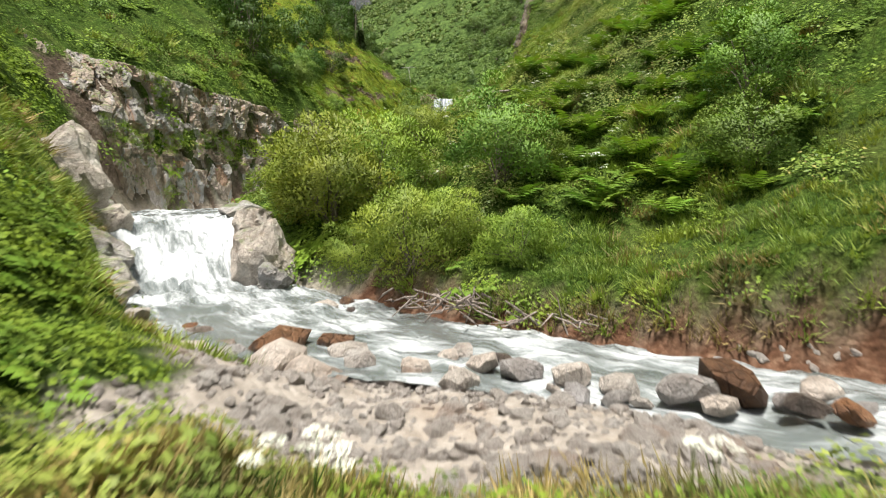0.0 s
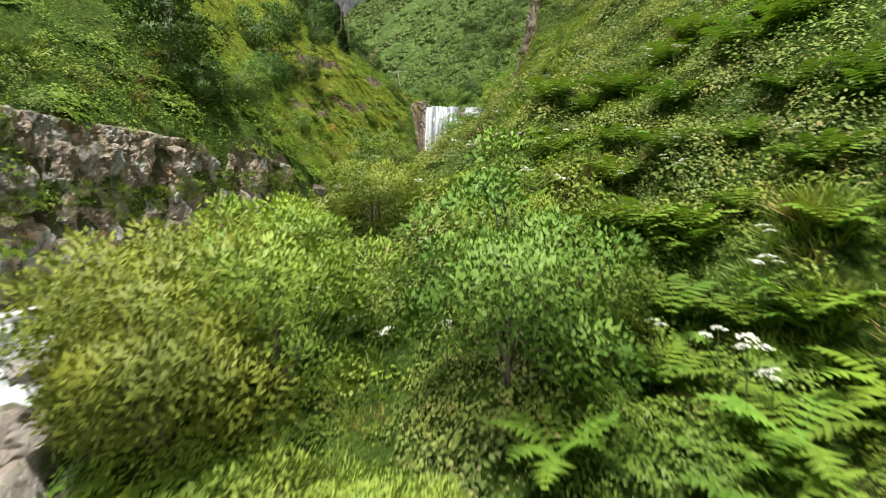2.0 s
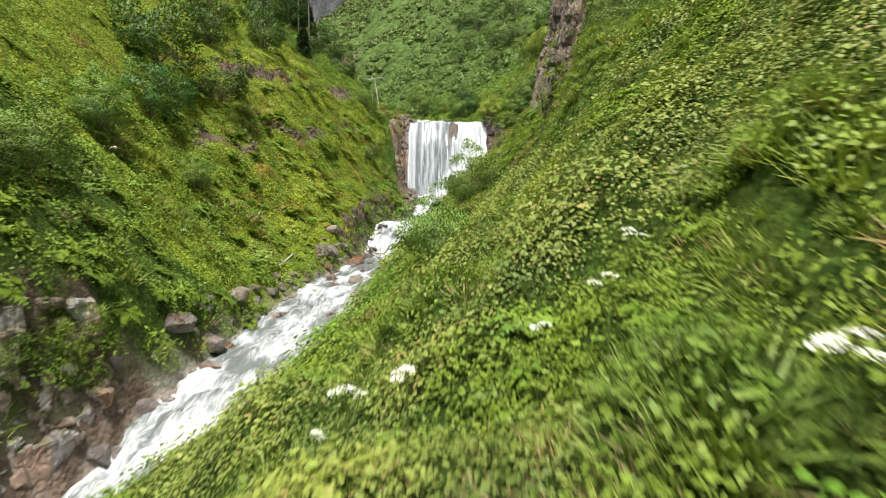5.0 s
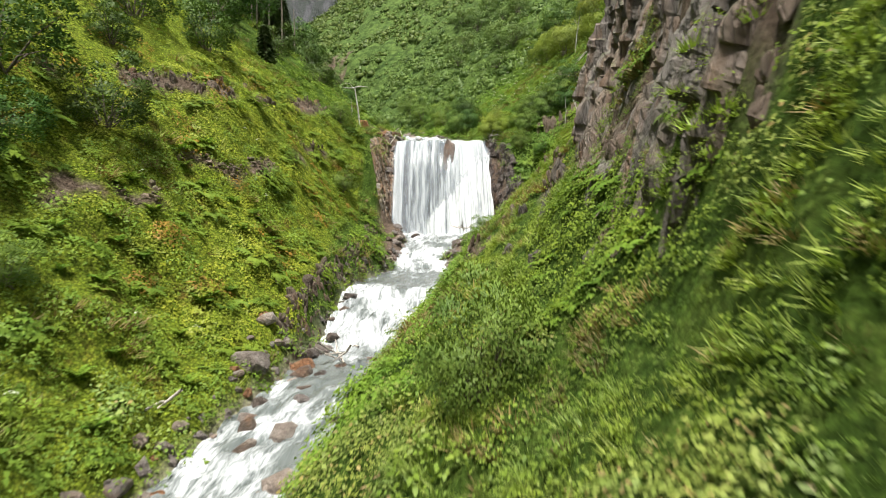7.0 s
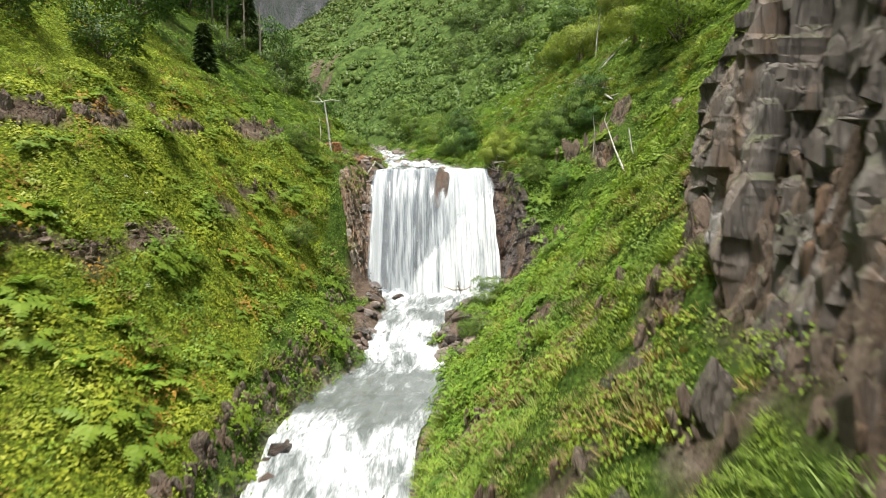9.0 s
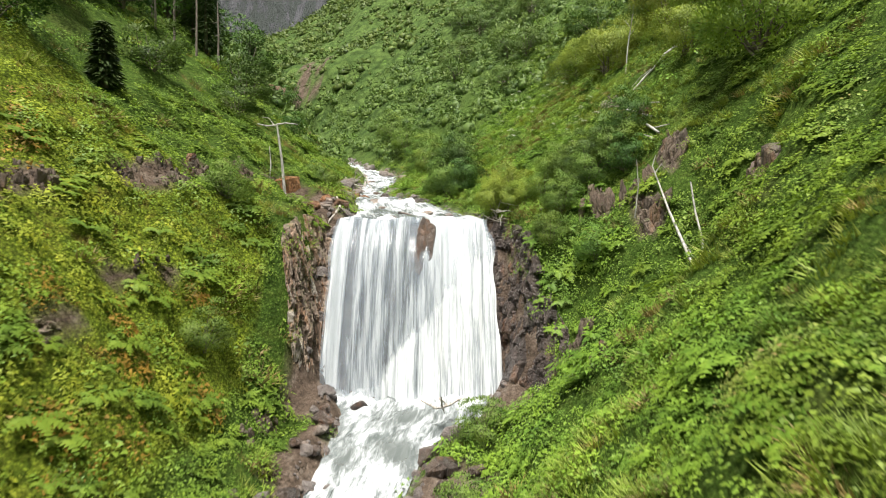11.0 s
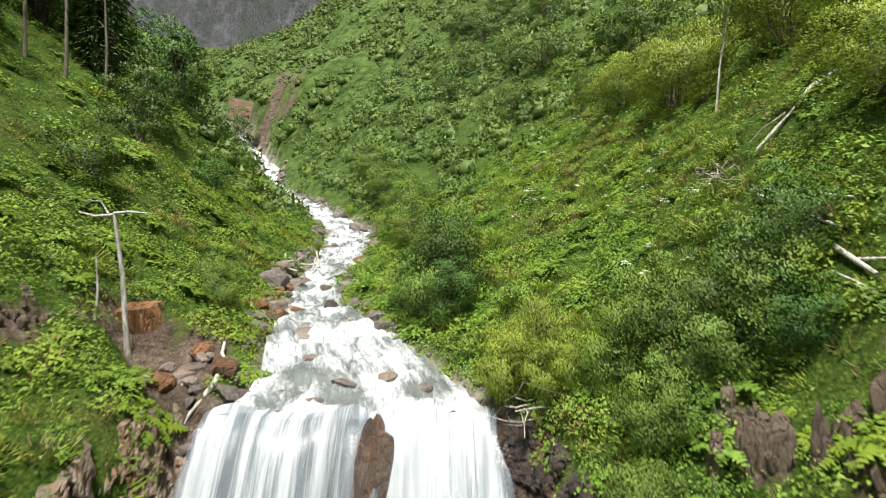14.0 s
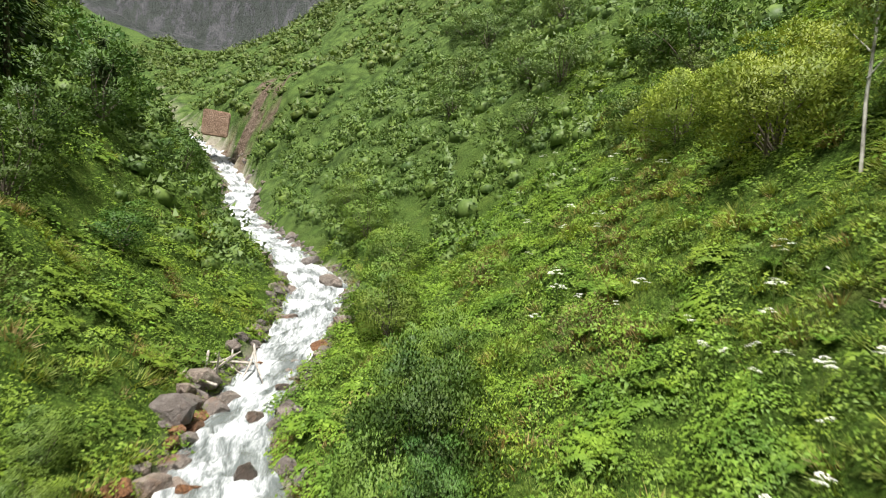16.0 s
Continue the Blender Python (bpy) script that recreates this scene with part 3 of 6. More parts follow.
# the moss cells get the same painted shade along their rims
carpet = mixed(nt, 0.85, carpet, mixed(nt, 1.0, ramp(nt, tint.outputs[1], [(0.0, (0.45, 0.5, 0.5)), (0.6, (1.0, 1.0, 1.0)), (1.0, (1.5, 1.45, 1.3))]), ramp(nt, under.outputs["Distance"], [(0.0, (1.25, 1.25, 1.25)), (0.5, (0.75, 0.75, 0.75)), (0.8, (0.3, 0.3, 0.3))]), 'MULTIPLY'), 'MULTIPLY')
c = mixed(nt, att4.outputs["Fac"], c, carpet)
att = nt.nodes.new("ShaderNodeAttribute")
att.attribute_name = "bare"
pebble = nt.nodes.new("ShaderNodeTexVoronoi")
pebble.inputs["Scale"].default_value = 7
geo = nt.nodes.new("ShaderNodeNewGeometry")
nt.links.new(geo.outputs["Position"], pebble.inputs["Vector"])
stone = mixed(nt, 0.0, ramp(nt, noise_of(nt, 2.5, 7, 0.7), [(0.3, (0.19, 0.165, 0.14)), (0.5, (0.30, 0.265, 0.23)), (0.75, (0.42, 0.38, 0.34))]), pebble.outputs["Color"], 'SOFT_LIGHT')
stone = mixed(nt, ramp(nt, noise_of(nt, 0.8, 5), [(0.52, (0, 0, 0)), (0.68, (0.5, 0.5, 0.5))]), stone, (0.27, 0.21, 0.155))
c = mixed(nt, att.outputs["Fac"], c, stone)
att2 = nt.nodes.new("ShaderNodeAttribute")
att2.attribute_name = "rock"
crag_colour = mixed(nt, 0.8, ramp(nt, noise_of(nt, 1.4, 9, 0.7), [(0.3, (0.055, 0.042, 0.032)), (0.5, (0.15, 0.11, 0.083)), (0.7, (0.27, 0.22, 0.18))]), ramp(nt, noise_of(nt, 11, 6, 0.7), [(0.35, (0.4, 0.4, 0.4)), (0.7, (1.3, 1.3, 1.3))]), 'MULTIPLY')
c = mixed(nt, att2.outputs["Fac"], c, crag_colour)
att3 = nt.nodes.new("ShaderNodeAttribute")
att3.attribute_name = "bank"
c = mixed(nt, att3.outputs["Fac"], c, ramp(nt, noise_of(nt, 3.0, 7, 0.7), [(0.3, (0.05, 0.025, 0.015)), (0.5, (0.12, 0.06, 0.036)), (0.72, (0.24, 0.15, 0.10))]))
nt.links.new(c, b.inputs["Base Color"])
b.inputs["Roughness"].default_value = 0.95
b.inputs["Specular IOR Level"].default_value = 0.08
lumps = math_of(nt, 'ADD', noise_of(nt, 4, 9, 0.75), math_of(nt, 'MULTIPLY', noise_of(nt, 0.9, 4), 2.0))
lumps = math_of(nt, 'MULTIPLY', lumps, math_of(nt, 'SUBTRACT', 1.0, math_of(nt, 'MULTIPLY', att.outputs["Fac"], 0.85)))
bump(nt, b, math_of(nt, 'ADD', lumps, math_of(nt, 'MULTIPLY', pebble.outputs["Distance"], -0.25)), 1.0, 0.2)

# far crags
M_FARROCK, nt, b = material("far_crag")
mp = nt.nodes.new("ShaderNodeMapping")
mp.inputs["Scale"].default_value = (1, 1, 0.25)
geo = nt.nodes.new("ShaderNodeNewGeometry")
nt.links.new(geo.outputs["Position"], mp.inputs[0])
c = ramp(nt, noise_of(nt, 0.16, 9, 0.78, mp.outputs[0]), [(0.44, (0.006, 0.014, 0.01)), (0.49, (0.014, 0.026, 0.018)), (0.52, (0.018, 0.02, 0.025)), (0.58, (0.055, 0.058, 0.066))])
nt.links.new(c, b.inputs["Base Color"])
bump(nt, b, noise_of(nt, 0.3, 8, 0.7, mp.outputs[0]), 1.0, 3.0)

# bark, dead wood, flowers
def wood_material(name, a, bcol, scale):
    m, nt, b = material(name)
    mp = nt.nodes.new("ShaderNodeMapping")
    mp.inputs["Scale"].default_value = (6, 6, 1)
    tc = nt.nodes.new("ShaderNodeTexCoord")
    nt.links.new(tc.outputs["Object"], mp.inputs[0])
    n = noise_of(nt, scale, 7, 0.65, mp.outputs[0])
    nt.links.new(ramp(nt, n, [(0.35, a), (0.6, bcol)]), b.inputs["Base Color"])
    b.inputs["Roughness"].default_value = 0.85
    bump(nt, b, n, 0.6, 0.03)
    return m


M_BARK = wood_material("bark", (0.05, 0.04, 0.03), (0.16, 0.13, 0.10), 2.0)
M_BIRCH = wood_material("birch_bark", (0.16, 0.145, 0.13), (0.54, 0.52, 0.48), 1.8)
M_DEADWOOD = wood_material("bleached_wood", (0.20, 0.17, 0.15), (0.52, 0.48, 0.43), 1.5)
M_GREYWOOD = wood_material("grey_wood", (0.11, 0.085, 0.07), (0.30, 0.25, 0.22), 1.5)
M_UMBEL, nt, b = material("umbel_white")
nt.links.new(ramp(nt, noise_of(nt, 30, 3), [(0.35, (0.62, 0.66, 0.50)), (0.6, (0.80, 0.80, 0.74))]), b.inputs["Base Color"])
b.inputs["Roughness"].default_value = 0.7
M_STEM = leaf_material("green_stem", (0.07, 0.13, 0.03), (0.12, 0.2, 0.05), (0.18, 0.25, 0.08), 0.1)

# water: grey-green where smooth, white where it breaks
def water_material(name, along, threshold, sheer, contrast=1.5, edge=(0.40, 0.62), dim=0.30, thin=((0.10, 0.118, 0.115), (0.22, 0.245, 0.24)), white=0.6, grain=2.2):
    m, nt, b = material(name)
    uv = nt.nodes.new("ShaderNodeUVMap")
    mp = nt.nodes.new("ShaderNodeMapping")
    mp.inputs["Scale"].default_value = (1.0, along, 1)
    nt.links.new(uv.outputs[0], mp.inputs[0])
    a = nt.nodes.new("ShaderNodeAttribute")
    a.attribute_name = "foam"
    n = noise_of(nt, grain, 8, 0.68, mp.outputs[0], 0.6)
    f = noise_of(nt, grain * 4, 6, 0.7, mp.outputs[0], 0.3)
    k = math_of(nt, 'ADD', math_of(nt, 'MULTIPLY', n, 0.7), math_of(nt, 'MULTIPLY', f, 0.3))
    k = math_of(nt, 'ADD', math_of(nt, 'MULTIPLY', math_of(nt, 'SUBTRACT', k, 0.5), contrast), math_of(nt, 'ADD', a.outputs["Fac"], 0.5 - threshold))
    k = ramp(nt, k, [(edge[0], (0, 0, 0)), (edge[1], (1, 1, 1))])
    b.inputs["Roughness"].default_value = 0.12
    c = ramp(nt, n, [(0.3, thin[0]), (0.7, thin[1])])
    nt.links.new(c, b.inputs["Base Color"])
    b.inputs["Alpha"].default_value = 0.8
    foam = nt.nodes.new("ShaderNodeBsdfPrincipled")
    nt.links.new(ramp(nt, math_of(nt, 'ADD', math_of(nt, 'MULTIPLY', k, 0.35), math_of(nt, 'MULTIPLY', f, 0.65)), [(0.42, (dim, dim * 1.08, dim * 1.12)), (0.62, (white * 0.74, white * 0.78, white * 0.80)), (0.82, (white, white * 1.02, white * 1.04))]), foam.inputs["Base Color"])
    foam.inputs["Roughness"].default_value = 0.6
    foam.inputs["Subsurface Weight"].default_value = 0.0
    h = math_of(nt, 'ADD', f, math_of(nt, 'MULTIPLY', k, 0.6))
    bump(nt, b, f, 0.35, 0.06)
    bump(nt, foam, h, 0.6, 0.06)
    s = nt.nodes.new("ShaderNodeMixShader")
    nt.links.new(k, s.inputs[0])
    if sheer:
        clear = nt.nodes.new("ShaderNodeBsdfTransparent")
        s2 = nt.nodes.new("ShaderNodeMixShader")
        s2.inputs[0].default_value = sheer
        nt.links.new(b.outputs[0], s2.inputs[1])
        nt.links.new(clear.outputs[0], s2.inputs[2])
        nt.links.new(s2.outputs[0], s.inputs[1])
    else:
        nt.links.new(b.outputs[0], s.inputs[1])
    nt.links.new(foam.outputs[0], s.inputs[2])
    nt.links.new(s.outputs[0], nt.nodes["Material Output"].inputs["Surface"])
    return m


M_WATER = water_material("stream_water", 0.3, 0.5, 0.0, 1.9, (0.36, 0.70))
M_FALL = water_material("falling_water", 0.04, 0.5, 0.6, 3.2, (0.30, 0.74), 0.5, ((0.16, 0.20, 0.24), (0.36, 0.41, 0.46)), 0.76, 3.2)

# ---- ground sheet, finest along the valley's floor ----
def lines(inner0, inner1, fine, outer0, outer1, grow):
    mid = np.arange(inner0, inner1 + fine / 2, fine)
    low, high, s = [], [], fine
    v = inner0
    while v > outer0:
        s *= grow
        v -= s
        low.append(v)
    v, s = inner1, fine
    while v < outer1:
        s *= grow
        v += s
        high.append(v)
    return np.concatenate([low[::-1], mid, high])


GX = lines(-17, 21, 0.46, -900, 900, 1.1)
GY = lines(0, 130, 0.46, -300, 1400, 1.035)
X, Y = np.meshgrid(GX, GY)
Z = height(X, Y)
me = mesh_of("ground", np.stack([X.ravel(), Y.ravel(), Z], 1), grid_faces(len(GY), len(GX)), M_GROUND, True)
me.materials.append(M_FARROCK)
fy = Y[:-1, :-1].ravel()
me.polygons.foreach_set("material_index", ((fy > 345) & (X[:-1, :-1].ravel() < 60)).astype(np.int32))
gd, gl, gh = stream_at(X.ravel(), Y.ravel())
shore = shore_width(X.ravel(), Y.ravel())
bare = np.clip(1 - (gd - gh - shore) / 0.5, 0, 1)
me.attributes.new("bare", 'FLOAT', 'POINT').data.foreach_set("value", bare.astype(np.float32))
moss = (X.ravel() < -3.5) & (Y.ravel() > 50) & (Y.ravel() < 92)
me.attributes.new("moss", 'FLOAT', 'POINT').data.foreach_set("value", moss.astype(np.float32))
bank = np.clip(1 - (gd - gh - 0.6) / 0.3, 0, 1) * ((Y.ravel() < 16.5) & (Y.ravel() > 11.2 - 0.3 * X.ravel()) & (X.ravel() > -4))
me.attributes.new("bank", 'FLOAT', 'POINT').data.foreach_set("value", bank.astype(np.float32))
gz, gn = surface(X.ravel(), Y.ravel())
me.attributes.new("rock", 'FLOAT', 'POINT').data.foreach_set("value", rock_zone(X.ravel(), Y.ravel(), gz, gn).astype(np.float32))
tagged(new("ground", me), "steep green valley floor and slopes of soil, moss and gravel", "ground", kind="structure")

# ---- water ----
def stream_mesh(name, flow, columns, phase):
    """A strip of water along the stream, rippled, with how much it breaks."""
    d = np.gradient(flow[:, :2], axis=0)
    d /= np.linalg.norm(d, axis=1)[:, None]
    side = np.stack([d[:, 1], -d[:, 0]], 1)
    u = np.linspace(-1, 1, columns)
    wide = flow[:, 3] + 0.45 - 0.15 * (flow[:, 1] > 103) - 0.4 * np.exp(-((flow[:, 1] - 97.5) / 2.5) ** 2)
    x = flow[:, 0, None] + side[:, 0, None] * u * wide[:, None]
    y = flow[:, 1, None] + side[:, 1, None] * u * wide[:, None]
    run = np.concatenate([[0], np.cumsum(np.linalg.norm(np.diff(flow[:, :3], axis=0), axis=1))])
    v = np.repeat(run[:, None], columns, 1)
    slope = np.abs(np.gradient(flow[:, 2]) / 0.25)
    slope = np.convolve(np.pad(slope, 4, mode="edge"), np.ones(9) / 9, "valid")
    rough = np.clip(0.05 + slope * 0.4, 0.03, 0.17)[:, None]
    z = flow[:, 2, None] + rough * (waves(x.ravel(), y.ravel(), 1.1).reshape(x.shape) * 0.7 + waves(x.ravel(), y.ravel(), 0.45, 20, 30).reshape(x.shape) * 0.45)
    foam = np.clip(0.46 + slope * 0.8, 0.3, 0.64)[:, None] + waves(x.ravel(), y.ravel(), 2.6, 20, 10).reshape(x.shape) * 0.16
    calm = np.exp(-((flow[:, 1] - 76.4) / 2.8) ** 4)  - 0.6 * np.exp(-((flow[:, 1] - 31) / 4.0) ** 4)
    foam = foam + 0.02 * (flow[:, 1] < 17)[:, None] - 0.3 * np.exp(-((x + 3.2) / 2.2) ** 2 - ((y - 10.6) / 1.5) ** 2) - 0.26 * np.exp(-((flow[:, 1] - 63.8) / 2.6) ** 4)[:, None] - 0.03 * np.exp(-((flow[:, 1] - 69.8) / 2.4) ** 4)[:, None] - 0.28 * calm[:, None] - 0.16 * np.exp(-((flow[:, 1] - 87.5) / 2.0) ** 2)[:, None] - 0.06 * np.exp(-((flow[:, 1] - 50) / 9.0) ** 2)[:, None] - 0.07 * np.exp(-((flow[:, 1] - 99.0) / 3.0) ** 2)[:, None] + 0.07 * np.exp(-((flow[:, 1] - 99.5) / 4.0) ** 2)[:, None] * waves(x.ravel(), y.ravel(), 3.5, 20, 22).reshape(x.shape)
    uvs = np.stack([(u * wide[:, None]).ravel() + phase, v.ravel()], 1)
    me = mesh_of(name, np.stack([x.ravel(), y.ravel(), z.ravel()], 1), grid_faces(len(flow), columns), M_WATER, True, uvs)
    me.attributes.new("foam", 'FLOAT', 'POINT').data.foreach_set("value", foam.ravel().astype(np.float32))
    return me


below = FLOW[FLOW[:, 1] < 91.9]
cut = np.argmax(FLOW[:, 1] > 96.7)
tagged(new("stream_lower", stream_mesh("stream_lower", FLOW[:len(below)], 25, 0)), "white rushing mountain stream with grey-green pools", "stream", kind="structure")
tagged(new("stream_upper", stream_mesh("stream_upper", FLOW[cut:], 25, 7)), "white tumbling upper stream among boulders", "stream", kind="structure")


def fall_sheet(name, x0, x1, forward, foam_of, seed):
    """A sheet of falling water, fluted from top to foot."""
    nu, nv = 110, 56
    u, s = np.meshgrid(np.linspace(0, 1, nu), np.concatenate([np.linspace(-0.12, 0, 8)[:-1], np.linspace(0, 1, nv - 7) ** 1.3]))
    drop = np.clip(s, 0, 1)
    spread = 1 + 0.06 * drop
    xm = (x0 + x1) / 2
    x = xm + (x0 + (x1 - x0) * u - xm) * spread + 0.12 * waves(drop.ravel() * 9, u.ravel() * 3, 3, 20, seed).reshape(u.shape)
    flute = waves(x.ravel() * 1.0, 0 * x.ravel(), 0.9, 20, seed).reshape(x.shape) * 0.6 + waves(x.ravel(), drop.ravel() * 0.3, 0.35, 20, seed + 15).reshape(x.shape) * 0.4
    lip = 0.07 * waves(x.ravel(), 0 * x.ravel(), 2.2, 20, 7).reshape(x.shape) - 0.12 * np.clip((x - 5.4) / 2, 0, 1) ** 2
    z = 21.0 - 8.8 * drop ** 1.22 + lip * np.clip(1 - drop * 2, 0, 1) * np.clip(1 + s * 12, 0, 1) + s * (s < 0) * 1.0
    y = 96.6 + 0.35 * waves(x.ravel(), 0 * x.ravel(), 2.6, 20, 11).reshape(x.shape) * (1 - drop) - 4.9 * drop ** 0.8 - forward * drop ** 0.6 - 0.16 * flute * np.clip(drop * 5, 0, 1)
    y = np.where(s < 0, y - s * 10, y)
    foam = foam_of(u, drop)
    uvs = np.stack([x.ravel() + seed, (drop * 9).ravel()], 1)
    me = mesh_of(name, np.stack([x.ravel(), y.ravel(), z.ravel()], 1), grid_faces(nv, nu), M_FALL, True, uvs)
    me.attributes.new("foam", 'FLOAT', 'POINT').data.foreach_set("value", foam.ravel().astype(np.float32))
    return me


def veil(u, s):
    foam = 0.66 + 0.2 * (u < 0.07) + 0.22 * np.clip((u - 0.60) / 0.06, 0, 1) + 0.12 * np.clip((s - 0.7) * 3, 0, 1)
    for at, wide, deep in ((0.135, 0.03, 0.5), (0.38, 0.035, 0.42), (0.29, 0.015, 0.3), (0.22, 0.012, 0.2), (0.45, 0.015, 0.25)):
        foam = foam - deep * np.exp(-((u - at) / wide) ** 2) * np.clip(0.25 + s * 2, 0, 1)
    wedge = np.exp(-((u - 0.53 - 0.03 * s) / 0.035) ** 2) * np.clip(1.4 - s * 2.4, 0, 1) * np.clip((s - 0.02) * 12, 0, 1)
    return foam - 0.9 * wedge - 0.06 * np.clip((0.1 - s) * 10, 0, 1) - 0.9 * np.clip(1 - np.minimum(u, 1 - u) / 0.025, 0, 1)


def fan(u, s):
    edge = 0.66 - 0.46 * np.clip((s - 0.45) / 0.5, 0, 1)
    return -0.5 + 1.2 * np.clip((u - edge) / 0.12, 0, 1) * np.clip((s - 0.1) * 4, 0, 1) - 0.2 * np.exp(-((u - 0.86) / 0.02) ** 2)


fall = new("waterfall")
tagged(fall, "tall white waterfall in thin veils over dark rock", "waterfall", kind="structure")
part("veil", fall_sheet("veil", -1.05, 7.35, 0.25, veil, 0), M_FALL, fall)
part("foam_fan", fall_sheet("foam_fan", -0.9, 7.45, 0.55, fan, 5), M_FALL, fall)

# ---- rocks ----
def hull_mesh(name, seed, points, box, material, blocky=0.0):
    """An angular stone: the hull of points strewn in a box or an egg."""
    r = np.random.RandomState(seed)
    p = r.normal(size=(points, 3))
    p /= np.abs(p).max(1)[:, None] * blocky + np.linalg.norm(p, axis=1)[:, None] * (1 - blocky)
    p *= r.uniform(0.78, 1.0, (points, 1)) * np.array(box) / 2
    bm = bmesh.new()
    for q in p:
        bm.verts.new(q)
    out = bmesh.ops.convex_hull(bm, input=bm.verts)
    loose = [v for v in bm.verts if not v.link_faces]
    bmesh.ops.delete(bm, geom=loose, context='VERTS')
    me = bpy.data.meshes.new(name)
    bm.to_mesh(me)
    bm.free()
    me.materials.append(material)
    return me


BOULDERS = [hull_mesh("boulder", 10 + i, 34, (1.0, 0.8, 0.62), M_BOULDER, 0.55) for i in range(8)]
RIVER = [hull_mesh("boulder", 20 + i, 34, (1.0, 0.8, 0.6), M_STREAMROCK, 0.6) for i in range(8)]
BROWN = [hull_mesh("boulder", 30 + i, 34, (1.0, 0.85, 0.7), M_RUST, 0.55) for i in range(3)]
WET = [hull_mesh("boulder", 40 + i, 30, (1.0, 0.8, 0.6), M_WETROCK, 0.55) for i in range(5)]
SLABS = [hull_mesh("rock_slab", 60 + i, 26, (1.1, 0.7, 0.62), M_CLIFF, 0.8) for i in range(10)]
COLUMNS_DRY = [hull_mesh("rock_slab", 90 + i, 26, (0.55, 0.5, 1.2), M_PILLAR, 0.7) for i in range(8)]
RUSTY = [hull_mesh("rock_slab", 100 + i, 18, (0.6, 0.5, 1.1), M_RUST, 0.85) for i in range(4)]
rng = np.random.RandomState(11)


def rough_mesh(name, seed, box, material):
    """A large weathered rock: a ball cut by random planes, then roughened."""
    r = np.random.RandomState(seed)
    bm = bmesh.new()
    bmesh.ops.create_icosphere(bm, subdivisions=4, radius=1)
    planes = [(Vector(r.normal(size=3)).normalized(), r.uniform(0.45, 0.8)) for i in range(16)]
    for v in bm.verts:
        p = v.co.copy()
        for n, d in planes:
            over = p.dot(n) - d
            if over > 0:
                p -= n * over * 0.93
        q = p * 2.2 + Vector((seed * 3.1, 0, 0))
        p += p.normalized() * (0.16 * noise.noise(q) + 0.07 * noise.noise(q * 3) + 0.03 * noise.noise(q * 8))
        v.co = Vector((p.x * box[0], p.y * box[1], p.z * box[2])) * 0.62
    me = bpy.data.meshes.new(name)
    bm.to_mesh(me)
    bm.free()
    me.materials.append(material)
    return me




def stone(meshes, x, y, z, size, label, turn=None, tilt=20, flat=1.0, group="boulders of the stream"):
    ob = new("boulder", meshes[rng.randint(len(meshes))])
    e = Euler([radians(rng.uniform(-tilt, tilt)), radians(rng.uniform(-tilt, tilt)), radians(rng.uniform(0, 360) if turn is None else turn)])
    ob.matrix_basis = Matrix.LocRotScale((x, y, z), e, (size, size, size * flat))
    return tagged(ob, label, "boulder", group)


G1 = lambda x, y: float(height(np.array([x]), np.array([y]))[0])
# the larger boulders on the gravel bar and in the current
for x, y, size, kind in ((-2.0, 10.6, 1.25, BROWN), (-1.1, 11.2, 0.85, BROWN), (-1.7, 9.5, 1.25, BOULDERS), (-1.1, 9.0, 0.9, BOULDERS), (-0.7, 10.3, 0.8, BOULDERS), (-0.4, 9.9, 0.8, BOULDERS),
                         (-2.8, 10.2, 0.75, BOULDERS), (-3.5, 10.2, 0.85, BOULDERS), (-3.9, 11.9, 0.8, RIVER), (-4.4, 12.5, 0.65, BROWN), (-3.2, 11.0, 0.6, RIVER), (-2.4, 9.6, 0.5, WET),
                         (1.0, 10.4, 0.5, BOULDERS), (1.3, 10.7, 0.55, BOULDERS), (1.6, 9.6, 0.75, BOULDERS), (2.2, 9.3, 0.8, BOULDERS), (2.9, 9.0, 0.8, BOULDERS), (2.0, 10.1, 0.55, WET),
                         (5.0, 8.3, 1.2, BROWN), (4.3, 8.2, 0.9, BOULDERS), (6.2, 8.2, 0.7, BOULDERS), (1.2, 8.7, 0.7, BOULDERS), (3.5, 8.5, 0.7, BOULDERS), (0.5, 9.6, 0.6, BOULDERS), (5.6, 7.6, 0.7, WET)):
    stone(kind, x, y, max(G1(x, y), -0.35) + size * 0.2, size, "rust-brown wet boulder in the stream" if kind is BROWN else "grey angular boulder on the gravel bar", flat=0.85)
# the line of smaller stones where the bar meets the water
for i in range(16):
    x = rng.uniform(-4.2, 6.6)
    y, size = 9.3 - 0.2 * (x + 2) + rng.normal(0, 0.5), rng.uniform(0.22, 0.6)
    kind = BROWN if i % 9 == 0 else RIVER if i % 6 == 1 else BOULDERS
    stone(kind, x, y, max(G1(x, y), -0.35) + size * 0.15, size, "rust-brown stone at the water's edge" if kind is BROWN else "pale angular stone at the water's edge", tilt=30, flat=0.8)
